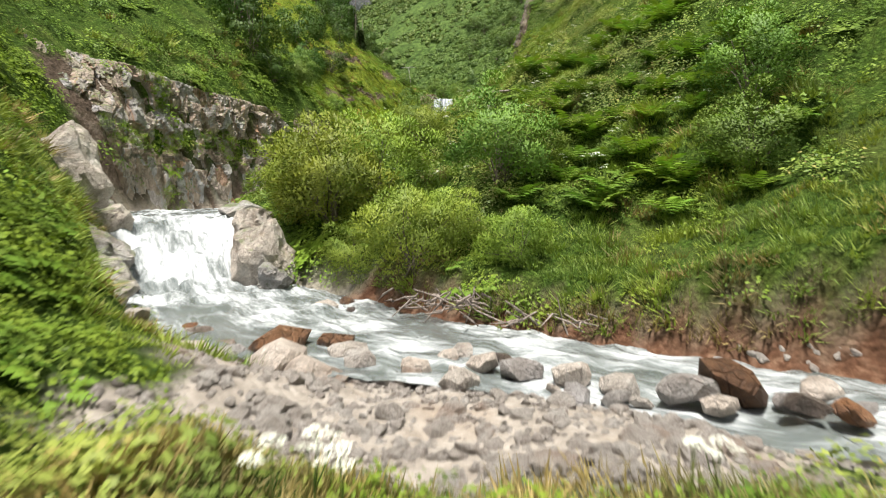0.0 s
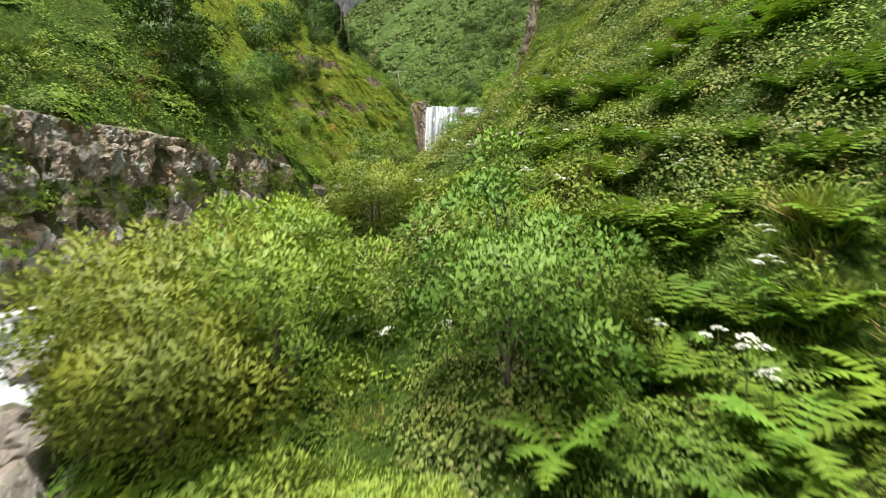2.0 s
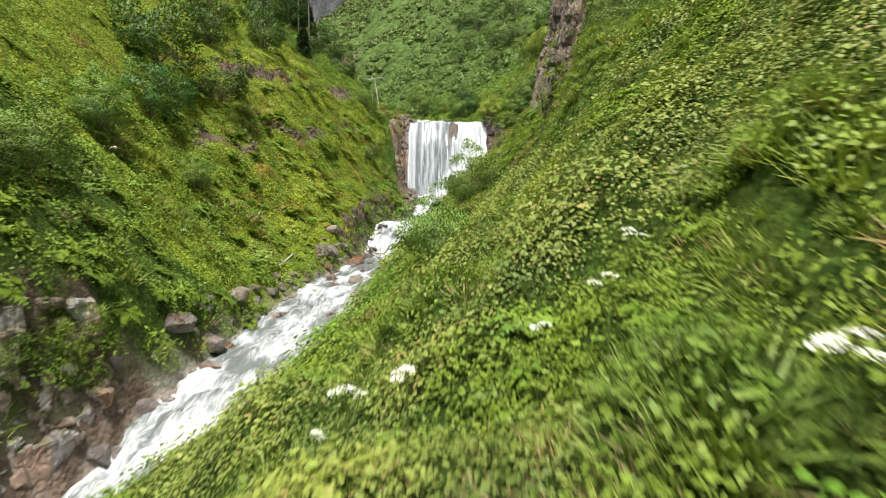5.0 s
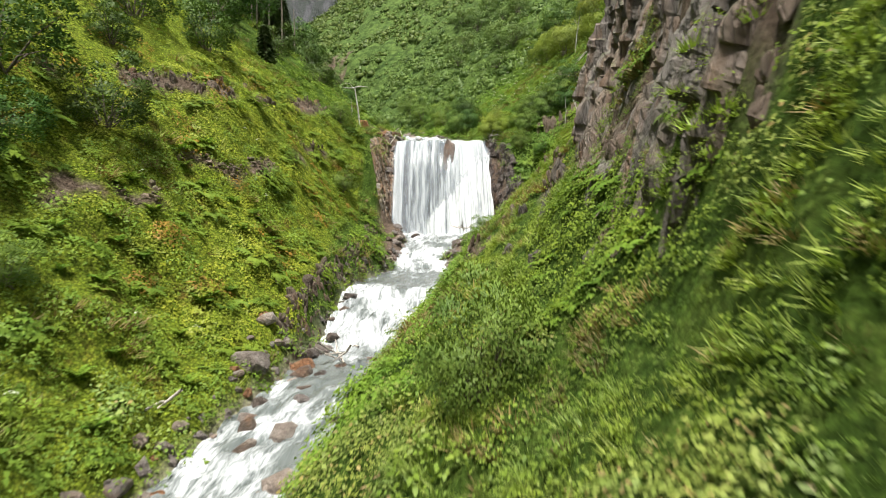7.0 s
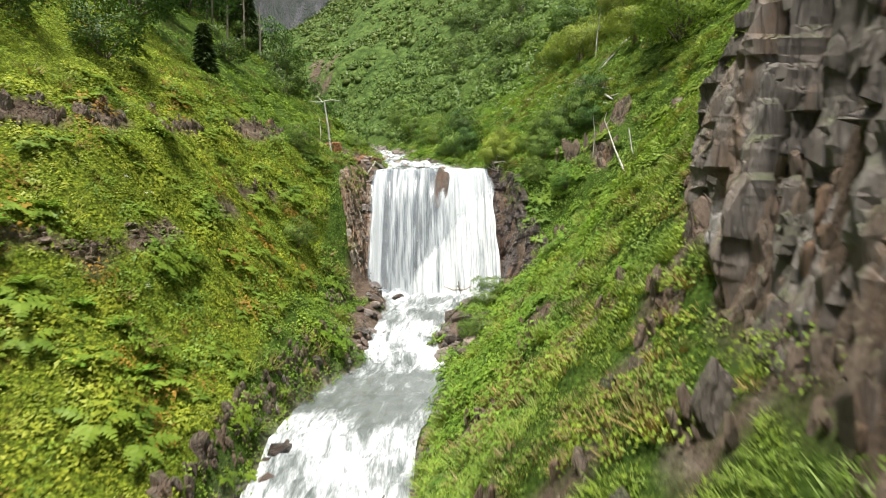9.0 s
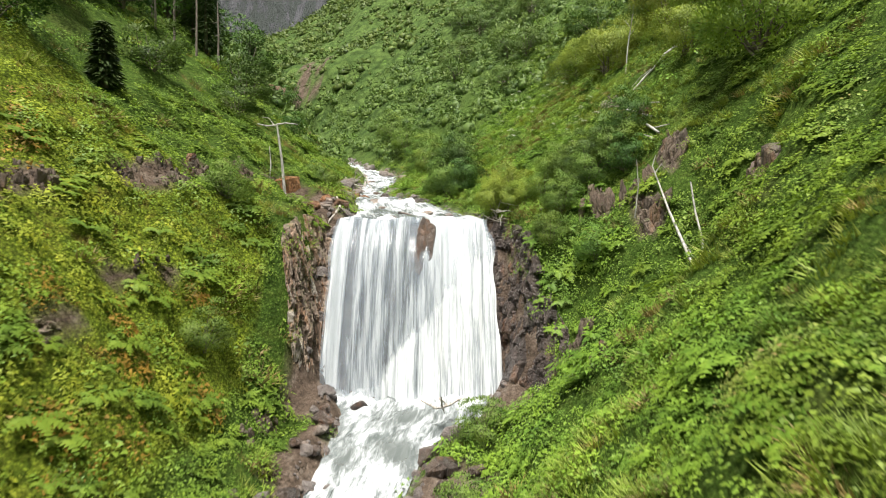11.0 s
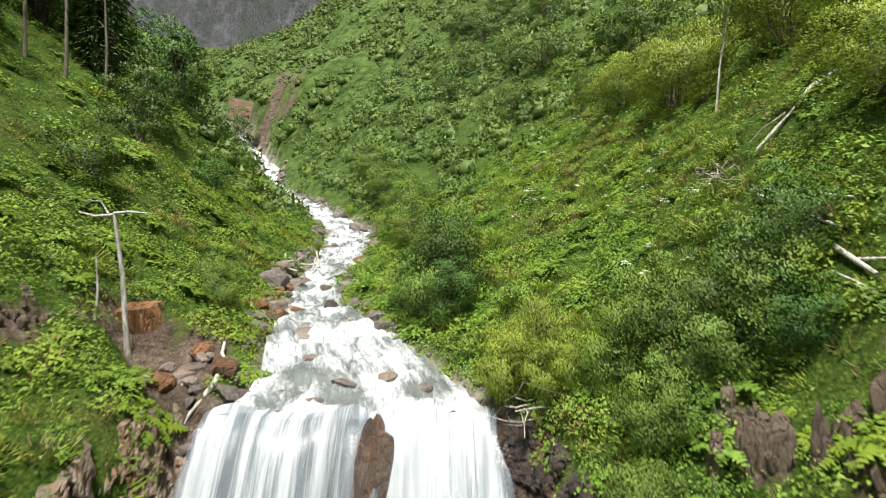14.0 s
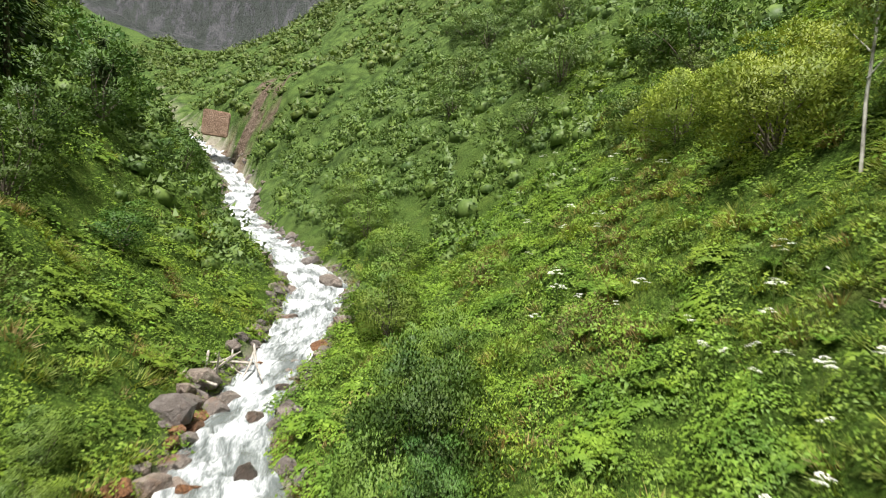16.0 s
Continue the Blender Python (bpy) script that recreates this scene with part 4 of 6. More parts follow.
# big rocks beside the lower cascade
for x, y, z, a, b, c, turn in ((-9.9, 17.2, 3.3, 2.6, 2.2, 3.2, 20), (-9.6, 18.9, 1.9, 1.8, 1.6, 1.9, 60), (-4.7, 18.0, 0.9, 1.9, 1.7, 2.3, 10), (-5.4, 19.6, 1.7, 1.6, 1.5, 1.8, 40),
                               (-4.0, 17.0, 0.4, 1.3, 1.0, 1.0, 80), (-11.9, 22.4, 2.3, 1.4, 1.2, 1.4, 30), (-6.6, 22.4, 2.2, 1.5, 1.4, 1.4, 50), (-8.4, 16.3, 1.0, 1.9, 1.5, 1.9, 15),
                               (-7.7, 15.0, 0.5, 1.7, 1.4, 1.5, 70), (-7.0, 13.6, 0.2, 1.5, 1.3, 1.2, 35), (-5.9, 12.3, 0.0, 1.0, 0.8, 0.7, 55)):
    ob = new("boulder", rough_mesh("boulder", int(turn * 7 + a * 10), (a, b, c), M_PALEROCK))
    ob.matrix_basis = Matrix.LocRotScale((x, y, z), Euler((0.15, 0.1, radians(turn))), None)
    tagged(ob, "large pale grey rock beside the lower cascade", "rock", "rocks of the lower cascade")


def along_stream(y0, y1, count, low, high, spread, meshes, label, group):
    rows = FLOW[(FLOW[:, 1] > y0) & (FLOW[:, 1] < y1)]
    for i in range(count):
        f = rows[rng.randint(len(rows))]
        k = rng.choice((-1, 1)) * (f[3] + rng.uniform(-0.5, spread) if rng.rand() < 0.88 else f[3] * rng.uniform(0, 0.8))
        size = rng.uniform(low, high) * rng.uniform(0.6, 1)
        x, y = f[0] + k, f[1] + rng.uniform(-0.3, 0.3)
        stone(meshes, x, y, max(G1(x, y), f[2] - 0.15) + size * 0.08, size, label, group=group)


along_stream(44, 66, 30, 0.4, 1.4, 1.6, RIVER + WET[:2] + BROWN[:1], "brown-grey boulder at the stream's edge", "boulders of the middle reach")
along_stream(51, 63, 34, 0.3, 0.95, 1.3, RIVER + BROWN[:1], "grey stone of the rocky stream bed", "stones of the middle reach")
along_stream(66, 73, 16, 0.4, 1.0, 0.5, WET + BROWN, "dark wet boulder beside the small fall", "boulders of the small fall")
along_stream(79, 90.5, 10, 0.4, 1.2, 1.6, WET + RIVER[:3], "dark wet boulder below the waterfall", "boulders of the waterfall's foot")
along_stream(103, 132, 44, 0.4, 1.5, 1.3, RIVER + BROWN[:2] + WET[:1], "grey-brown boulder in the upper stream", "boulders of the upper stream")
along_stream(132, 186, 8, 0.6, 1.9, 1.6, RIVER, "grey boulder high up the stream", "boulders of the high stream")
along_stream(14, 20, 8, 0.25, 0.7, 0.6, BOULDERS + WET, "wet stone at the cascade's edge", "stones of the cascade")
for x, y, size in ((-2.6, 66.9, 1.5), (-2.9, 66.0, 1.2), (-4.2, 62.0, 1.5), (-3.3, 60.5, 1.1), (0.9, 65.6, 1.3), (-0.2, 65.4, 0.9), (-1.2, 64.6, 0.8), (0.3, 64.3, 0.7), (-0.6, 63.6, 0.6), (-1.8, 63.4, 0.8), (-2.2, 61.8, 0.8), (0.2, 62.9, 0.7), (-3.2, 58.6, 1.0), (-2.9, 57.2, 0.9), (5.0, 84.5, 1.3), (4.4, 85.6, 1.2), (5.4, 86.6, 1.4), (-2.9, 110.2, 1.9), (-3.1, 113, 1.6), (-2.2, 111.8, 1.5),
                   (-1.6, 131.5, 2.4), (2.0, 131.0, 2.2), (-4.0, 136, 2.0), (1.2, 121, 1.5)):
    stone(RIVER if size > 1.3 else WET, x, y, G1(x, y) + 0.15, size, "large grey-brown boulder in the stream bed", group="large boulders")
for k in range(44):
    a, b = (rng.normal(4.9, 0.75), rng.normal(82.2, 1.5)) if k < 30 else (rng.normal(-0.5, 0.45), rng.uniform(81.5, 88))
    size = rng.uniform(0.35, 1.05)
    stone(WET if k % 3 else RIVER, a, b, G1(a, b) + 0.15 * size, size, "dark wet boulder of the heap below the waterfall", group="boulder heap below the waterfall", tilt=30)
bm = bmesh.new()
bmesh.ops.create_cube(bm, size=1)
for v in bm.verts:
    v.co += Vector(rng.uniform(-0.09, 0.09, 3))
bmesh.ops.bevel(bm, geom=bm.edges[:], offset=0.05, segments=2, affect='EDGES')
ob = part("boulder", bm, M_BLOCK)
ob.matrix_basis = Matrix.LocRotScale((-26.4, 175.5, 43.6), Euler((0.05, 0.1, 0.25)), (3.3, 2.6, 3.5))
tagged(ob, "huge pale brown block beside the high cascade", "boulder")


def outcrop(name, label, count, region, meshes, low, high, steep=0.75, sink=0.0, accept=None, stretch=(1, 1, 1), small=3):
    """A rock face: slabs set into the steep parts of the slope in a stretch of the plan."""
    x0, x1, y0, y1 = region
    top = new(name)
    tagged(top, label, "rock face", kind="structure")
    r = np.random.RandomState(count)
    x, y = r.uniform(x0, x1, 12000), r.uniform(y0, y1, 12000)
    z, n = surface(x, y)
    weight = np.where(n[:, 2] < steep, 1 / np.maximum(n[:, 2], 0.08), 0)
    if accept is not None:
        weight = weight * accept(x, y, z)
    if weight.sum() == 0:
        return top
    for k in r.choice(len(x), count, p=weight / weight.sum()):
        ob = new("rock_slab", meshes[r.randint(len(meshes))])
        ob.parent = top
        face = math.atan2(n[k, 1], n[k, 0]) + math.pi / 2
        s = r.uniform(low, high) * r.uniform(0.6, 1)
        p = Vector((x[k], y[k], z[k])) - Vector(n[k]) * (sink * s) + Vector((0, 0, r.uniform(-0.3, 0.3)))
        ob.matrix_basis = Matrix.LocRotScale(p, Euler((r.uniform(-0.2, 0.2), r.uniform(-0.25, 0.25), face + r.uniform(-0.3, 0.3))),
                                             (s * stretch[0] * r.uniform(0.7, 1.3), s * stretch[1], s * stretch[2] * r.uniform(0.7, 1.3)))
    # the smaller broken pieces between them, joined
    vs, fs, base = [], [], 0
    for k in r.choice(len(x), count * small, p=weight / weight.sum()):
        me = meshes[r.randint(len(meshes))]
        s = low * r.uniform(0.25, 0.75)
        e = Euler((r.uniform(-0.3, 0.3), r.uniform(-0.3, 0.3), math.atan2(n[k, 1], n[k, 0]) + math.pi / 2 + r.uniform(-0.4, 0.4)))
        m = Matrix.LocRotScale(Vector((x[k], y[k], z[k] + r.uniform(-0.2, 0.3))), e, (s * stretch[0] * r.uniform(0.7, 1.4), s * stretch[1], s * stretch[2]))
        co = np.array([tuple(m @ v.co) for v in me.vertices])
        vs.append(co)
        fs.append(np.array([tuple(f.vertices) for f in me.polygons]) + base)
        base += len(co)
    if vs:
        ob = new("broken_rock", mesh_of("broken_rock", np.concatenate(vs), np.concatenate(fs), meshes[0].materials[0]))
        ob.parent = top
        ob["kind"] = "stuff"
    return top


def in_zone(test):
    return lambda x, y, z: test(x, y, z) * rock_zone(x, y, z, surface(x, y)[1])


LEDGES = []


def rock_wall(name, label, plan, inward, low, high, material, cells, step=0.13, bands=None, proud=0.22, seed=0, plants=0.1):
    """A fractured face that follows the steep ground above a line in plan: blocks of uneven depth with sharp edges between."""
    r = np.random.RandomState(seed)
    p = np.array(plan, float)
    run = np.concatenate([[0], np.cumsum(np.hypot(np.diff(p[:, 0]), np.diff(p[:, 1])))])
    s = np.arange(0, run[-1], step)
    bx, by = np.interp(s, run, p[:, 0]), np.interp(s, run, p[:, 1])
    z0, z1 = np.interp(s, run, low), np.interp(s, run, high)
    nx, ny = np.interp(s, run, [v[0] for v in inward]), np.interp(s, run, [v[1] for v in inward])
    ln = np.hypot(nx, ny)
    nx, ny = nx / ln, ny / ln
    t = np.linspace(-3.5, 7.0, 106)
    hz = height((bx[:, None] + nx[:, None] * t).ravel(), (by[:, None] + ny[:, None] * t).ravel()).reshape(len(s), -1)
    hz = np.maximum.accumulate(hz, 1) + np.linspace(0, 1e-3, len(t))
    rows = int((z1 - z0).max() / step) + 2
    f = np.linspace(0, 1, rows)
    z = z0[:, None] + (z1 - z0)[:, None] * f
    into = np.maximum(np.stack([np.interp(z[k], hz[k], t) for k in range(len(s))]), -0.7)
    for k in range(2):
        into = (np.roll(into, 1, 0) + into * 2 + np.roll(into, -1, 0)) / 4 if len(s) > 4 else into
    into[0], into[-1] = into[1], into[-2]
    sa, za = np.repeat(s[:, None], rows, 1).ravel(), z.ravel()
    out, block = np.zeros(len(sa)), np.zeros(len(sa))
    level = 0
    for wide, tall, deep in cells:
        n = int(run[-1] * float((z1 - z0).mean()) / (wide * tall)) + 4
        cs, cz = r.uniform(0, run[-1], n), r.uniform(z0.min(), z1.max(), n)
        depth, tilt_s, tilt_z, hue = r.uniform(-1, 1, n) * deep, r.normal(0, 0.12, n), r.normal(0, 0.08, n), r.uniform(0, 1, n)
        for a in range(0, len(sa), 8000):
            b = slice(a, a + 8000)
            ds, dz = sa[b, None] - cs, za[b, None] - cz
            q = np.maximum(np.abs(ds / wide), np.abs(dz / tall))
            two = np.argpartition(q, 1, axis=1)[:, :2]
            i = np.arange(len(two))
            q0, q1 = q[i, two[:, 0]], q[i, two[:, 1]]
            k, gap = np.where(q0 < q1, two[:, 0], two[:, 1]), np.abs(q0 - q1)
            out[b] += depth[k] + ds[i, k] * tilt_s[k] + dz[i, k] * tilt_z[k] - 0.5 * deep * np.clip(1 - gap / 0.12, 0, 1)
            if level < 2:
                block[b] += hue[k] * (0.45 if level else 0.55)
        level += 1
    out += 0.05 * waves(sa * 1.3, za * 1.3, 0.8) + r.normal(0, 0.012, len(sa))
    out = np.clip(out, -0.9, 0.9).reshape(len(s), rows) + proud
    if bands is not None:
        green = bands(s[:, None] + 0 * z, z)
        out = out - green * 0.08
    edge = np.minimum(np.minimum(np.arange(len(s))[:, None], np.arange(len(s))[::-1][:, None]), np.minimum(np.arange(rows), np.arange(rows)[::-1])[None])
    out = np.where(out > 0.1, 0.1 + (out - 0.1) * np.clip((np.arange(rows)[None] * step - 0.6) / 2.2, 0, 1), out)
    out = out - 0.1 * np.clip(1 - np.arange(rows)[None] * step / 1.6, 0, 1)
    out = out - np.clip(1 - edge / 3.0, 0, 1) * 0.7
    d = into - out
    v = np.stack([bx[:, None] + nx[:, None] * d, by[:, None] + ny[:, None] * d, z], -1).reshape(-1, 3)
    top = new(name)
    tagged(top, label, "rock face", kind="structure")
    if bands is not None:
        ledge = np.where(green.ravel() > 0)[0]
        ledge = r.choice(ledge, min(len(ledge), int(len(ledge) * plants)), replace=False)
        nrm = np.stack([-np.repeat(nx, rows), -np.repeat(ny, rows), np.full(len(v), 0.7)], 1)
        LEDGES.append((v[ledge], (nrm / np.linalg.norm(nrm, axis=1)[:, None])[ledge]))
    me = mesh_of("rock_face", v, grid_faces(len(s), rows), material)
    tone = np.clip((block - 0.5) * 1.5 + 0.5, 0, 1)
    me.attributes.new("block", 'FLOAT', 'POINT').data.foreach_set("value", tone.astype(np.float32))
    part("rock_face", me, material, top)
    return top


rock_wall("cliff_west", "layered brown and grey cliff with rusty stains above the stream",
          [(-19, 25.0), (-15.5, 24.8), (-13.4, 26.2), (-12.7, 28.5), (-12.3, 31), (-11.1, 34), (-9.3, 37.5), (-8.1, 41), (-7.4, 44)],
          [(-0.3, 1), (-0.6, 0.8), (-0.9, 0.4), (-1, 0.2), (-1, 0.3), (-1, 0.4), (-1, 0.3), (-1, 0.2), (-1, 0.1)],
          [3.5, 2.6, 2.2, 2.2, 2.3, 2.6, 2.9, 3.4, 4.4], [9.8, 9.7, 9.6, 9.4, 9.4, 9.3, 9.2, 9.0, 8.4], M_CLIFF, [(1.1, 1.6, 0.2), (0.5, 0.75, 0.1), (0.22, 0.25, 0.03)], 0.10,
          lambda s, z: ((np.abs(z - np.interp(s, [8, 15, 24], [5.8, 6.3, 7.7]) + 0.2 * np.sin(s * 0.9)) < 0.5) | (np.sin(s * 1.3 + 2) + np.sin(s * 0.53 + z * 1.1) > 1.35)).astype(float), 0.12, 1, 0.22)
rock_wall("crag_east", "tall fractured grey-brown crag of upright slabs",
          [(6.2, 46.5), (6.4, 49), (6.8, 52), (7.2, 55), (8.0, 58), (8.9, 61), (10.2, 63.6), (12.6, 65.5)],
          [(1, 0.3), (1, 0.1), (1, 0.1), (1, 0.15), (1, 0.2), (1, 0.2), (0.9, -0.2), (0.6, -0.7)],
          [13.2, 12.9, 13.2, 13.5, 14.0, 14.4, 15.6, 17.6], [19.0, 23.5, 24.5, 25, 25.5, 25, 24.5, 24], M_CRAG, [(0.9, 4.0, 0.24), (0.4, 2.2, 0.09), (0.16, 0.6, 0.025)], 0.12,
          lambda s, z: (np.sin(s * 1.1 + 1) + np.sin(s * 0.7 + z * 1.3) + np.sin(z * 0.9) > 1.15).astype(float), 0.22, 2)
rock_wall("fall_wall_west", "rust-brown wet rock pillars beside the waterfall",
          [(-2.3, 90.0), (-2.1, 90.6), (-1.9, 91.5), (-1.75, 93.0), (-1.5, 94.8), (-1.3, 96.4)],
          [(-0.4, 1), (-0.6, 0.8), (-0.8, 0.6), (-0.8, 0.6), (-0.7, 0.7), (-0.6, 0.8)],
          [12.9, 12.8, 12.7, 13.4, 15.5, 18.5], [19.0, 20.0, 20.8, 21.3, 21.4, 21.3], M_PILLAR, [(0.45, 2.0, 0.2), (0.22, 0.8, 0.12), (0.12, 0.3, 0.05)], 0.09, None, 0.14, 3)
rock_wall("fall_wall_east", "dark wet rock wall beside the waterfall",
          [(7.2, 96.3), (7.7, 94.2), (8.2, 92.2), (8.7, 90.8), (9.5, 89.6), (10.6, 88.9)],
          [(0.6, 0.8), (0.8, 0.7), (0.9, 0.6), (0.9, 0.6), (0.7, 0.8), (0.4, 1)],
          [17.5, 14.5, 12.6, 12.4, 12.6, 13.4], [21.0, 20.8, 20.2, 18.6, 16.8, 15.6], M_WETROCK, [(0.9, 1.8, 0.18), (0.4, 0.7, 0.12), (0.2, 0.35, 0.05)], 0.09, None, 0.16, 4)
outcrop("crag_slabs", "loose slabs and blocks about the crag's foot", 40, (5.0, 10.0, 45, 66), COLUMNS_DRY, 0.6, 1.3, 0.62, 0.2, in_zone(lambda x, y, z: z < 17), (1, 1, 1.1), 2)
outcrop("gorge_wall", "broken rock rim beside the small fall", 110, (-4.8, 0.2, 65, 88.5), COLUMNS_DRY, 0.5, 1.2, 0.66, 0.2, lambda x, y, z: (z < 10.6 + 0.13 * (y - 66)))
outcrop("ledge_west", "dark broken rock ledges in the mossy slope", 60, (-13, -5, 64, 80), SLABS, 0.3, 0.8, 0.9, 0.25, in_zone(lambda x, y, z: z < 19))
outcrop("ledge_high", "reddish rock steps high on the slope", 90, (-17, -6, 66, 100), COLUMNS_DRY + RUSTY[:1], 0.5, 1.2, 0.95, 0.2, in_zone(lambda x, y, z: z > 19))
outcrop("ledge_east", "grey rock ribs showing through the green slope", 90, (9.5, 17, 84, 97), COLUMNS_DRY, 0.6, 1.5, 0.95, 0.2, in_zone(lambda x, y, z: z > 12), (1, 1, 1.3), 2)
outcrop("spur_rocks", "pale slabs leaning out of the grassy spur", 60, (3.5, 9.5, 56, 70), COLUMNS_DRY, 0.6, 1.5, 0.95, 0.2, in_zone(lambda x, y, z: z > 8), (1, 1, 1.2))
for k, (x, y, a, b, c, lean) in enumerate(((5.1, 52.6, 0.5, 0.6, 1.5, 0.15), (5.7, 54.6, 0.7, 0.6, 1.2, -0.2), (6.2, 56.8, 0.8, 0.7, 1.7, 0.1), (5.6, 58.2, 0.6, 0.5, 1.1, 0.25), (6.9, 58.4, 0.9, 0.7, 1.7, 0.05),
                                          (6.2, 60.6, 0.7, 0.6, 1.5, -0.15), (4.9, 55.6, 0.6, 0.6, 0.9, 0.3), (6.4, 48.6, 0.8, 0.7, 1.3, -0.1), (5.8, 50.4, 0.6, 0.5, 1.0, 0.2))):
    ob = new("rock_slab", rough_mesh("rock_slab", 120 + k, (a * 0.7, b * 0.7, c * 0.75), M_CRAG))
    ob.matrix_basis = Matrix.LocRotScale((x, y, G1(x, y) - 0.12 * c), Euler((lean * 0.5, lean, k * 1.7)), None)
    tagged(ob, "pale upright slab of rock standing in the grassy spur", "rock", "slabs of the spur")
for k, (x, y, a, c) in enumerate(((11.75, 92.9, 0.42, 1.5), (12.45, 92.7, 0.6, 2.0), (13.0, 92.5, 0.55, 1.8), (13.6, 92.1, 0.5, 2.1), (14.1, 92.0, 0.6, 2.2), (14.7, 91.8, 0.6, 1.9))):
    ob = new("rock_slab", rough_mesh("rock_slab", 160 + k, (a, 0.55, c), M_PILLAR))
    ob.matrix_basis = Matrix.LocRotScale((x, y - 0.5, G1(x, y) - 0.2 * c), Euler((-0.15, 0.05 * (k % 3 - 1), 0.3 * (k % 2))), None)
    tagged(ob, "upright purple-brown block of rock breaking out of the green slope", "rock", "upright rocks of the eastern slope")
ob = new("rock_rib", rough_mesh("rock_rib", 5, (1.15, 1.1, 4.6), M_WETROCK))
ob.matrix_basis = Matrix.LocRotScale((4.0, 95.1, 18.9), Euler((radians(-29), 0.06, 0)), None)
tagged(ob, "dark wet rib of rock parting the waterfall", "rock")
ob = new("rock_block", hull_mesh("rock_block", 8, 46, (2.7, 1.5, 3.0), M_ORANGE, 0.92))
ob.matrix_basis = Matrix.LocRotScale((-5.0, 100.9, 22.2), Euler((0.18, 0.1, -0.15)), None)
tagged(ob, "orange rusty rock face in the bank above the fall", "rock")
for k in range(18):
    a, b, size = rng.normal(-2.4, 0.55), rng.normal(98.2, 1.0), rng.uniform(0.5, 1.2)
    stone(BROWN + RIVER[:3], a, b, G1(a, b) + 0.1, size, "reddish boulder piled beside the lip of the fall", group="boulders at the lip")

for k in range(14):
    b = rng.uniform(101.5, 112)
    a, size = np.interp(b, FLOW[:, 1], FLOW[:, 0]) - np.interp(b, FLOW[:, 1], FLOW[:, 3]) - rng.uniform(0.1, 1.1), rng.uniform(0.5, 1.3)
    stone(BROWN + RIVER[:2], a, b, G1(a, b) + 0.1, size, "reddish rock along the upper stream's bank", group="rocks of the upper bank")

# pebbles of the gravel bar and the banks
def scatter(name, templates, x, y, size, material, label, category, lift=0.0, smooth=False, upright=0.35, seed=1, at=None, parent=None):
    """Many small plants or stones as one sheet: each a turned, scaled copy of a small form."""
    r = np.random.RandomState(seed)
    z, n = surface(x, y) if at is None else at
    kind = r.randint(len(templates), size=len(x))
    turn = r.uniform(0, 2 * math.pi, len(x))
    vs, fs, ns, base = [], [], [], 0
    for k, (tv, tf, *tn) in enumerate(templates):
        i = np.where(kind == k)[0]
        if not len(i):
            continue
        c, s = np.cos(turn[i])[:, None], np.sin(turn[i])[:, None]
        sc = size[i][:, None]
        px, py, pz = (tv[None, :, 0] * c - tv[None, :, 1] * s) * sc, (tv[None, :, 0] * s + tv[None, :, 1] * c) * sc, tv[None, :, 2] * sc
        up = n[i] * (1 - upright) + np.array([0, 0, upright])
        up /= np.linalg.norm(up, axis=1)[:, None]
        tx = np.cross(np.array([0, 1.0, 0]), up)
        tx /= np.linalg.norm(tx, axis=1)[:, None]
        ty = np.cross(up, tx)
        v = np.stack([x[i], y[i], z[i] + lift], 1)[:, None, :] + px[:, :, None] * tx[:, None] + py[:, :, None] * ty[:, None] + pz[:, :, None] * up[:, None]
        if tn:
            q = tn[0]
            qx, qy, qz = q[None, :, 0] * c - q[None, :, 1] * s, q[None, :, 0] * s + q[None, :, 1] * c, q[None, :, 2] + 0 * c
            ns.append((qx[:, :, None] * tx[:, None] + qy[:, :, None] * ty[:, None] + qz[:, :, None] * up[:, None]).reshape(-1, 3))
        v = v.reshape(-1, 3)
        f = (tf[None] + (np.arange(len(i)) * len(tv))[:, None, None]).reshape(-1, tf.shape[1]) + base
        vs.append(v)
        fs.append(f)
        base += len(v)
    if not vs:
        return None
    ob = new(name, mesh_of(name, np.concatenate(vs), np.concatenate(fs), material, smooth or bool(ns), None, np.concatenate(ns) if ns else None))
    ob.parent = parent
    return tagged(ob, label, category, kind="stuff")


r = np.random.RandomState(5)


def hull_form(seed):
    me = hull_mesh("form", seed, 16, (1.0, 0.8, 0.6), M_BOULDER, 0.5)
    v = np.array([tuple(q.co) for q in me.vertices])
    f = np.array([tuple(p.vertices) for p in me.polygons])
    bpy.data.meshes.remove(me)
    return v, f


HULLS = [hull_form(200 + i) for i in range(8)]
x, y = r.uniform(-4, 8, 6000), r.uniform(3.6, 11, 6000)
d, lv, hw = stream_at(x, y)
ok = (d > hw * 0.75) & (d < hw * 0.9 + shore_width(x, y) + 0.3)
scatter("gravel", HULLS, x[ok], y[ok], r.gamma(1.3, 0.075, ok.sum()) + 0.04, M_GRAVEL, "pale pebbles and gravel of the bar", "gravel", 0.0)
rows = FLOW[(FLOW[:, 1] > 40) & (FLOW[:, 1] < 190)]
f = rows[r.randint(len(rows), size=2200)]
k = r.choice((-1, 1), 2200) * (f[:, 3] + r.uniform(-0.1, 1.1, 2200))
scatter("rubble", HULLS, f[:, 0] + k, f[:, 1] + r.uniform(-0.4, 0.4, 2200), (r.gamma(2.0, 0.13, 2200) + 0.06) * np.clip(f[:, 1] / 80, 1, 2), M_STREAMROCK, "rubble and small stones along the stream's edges", "gravel")

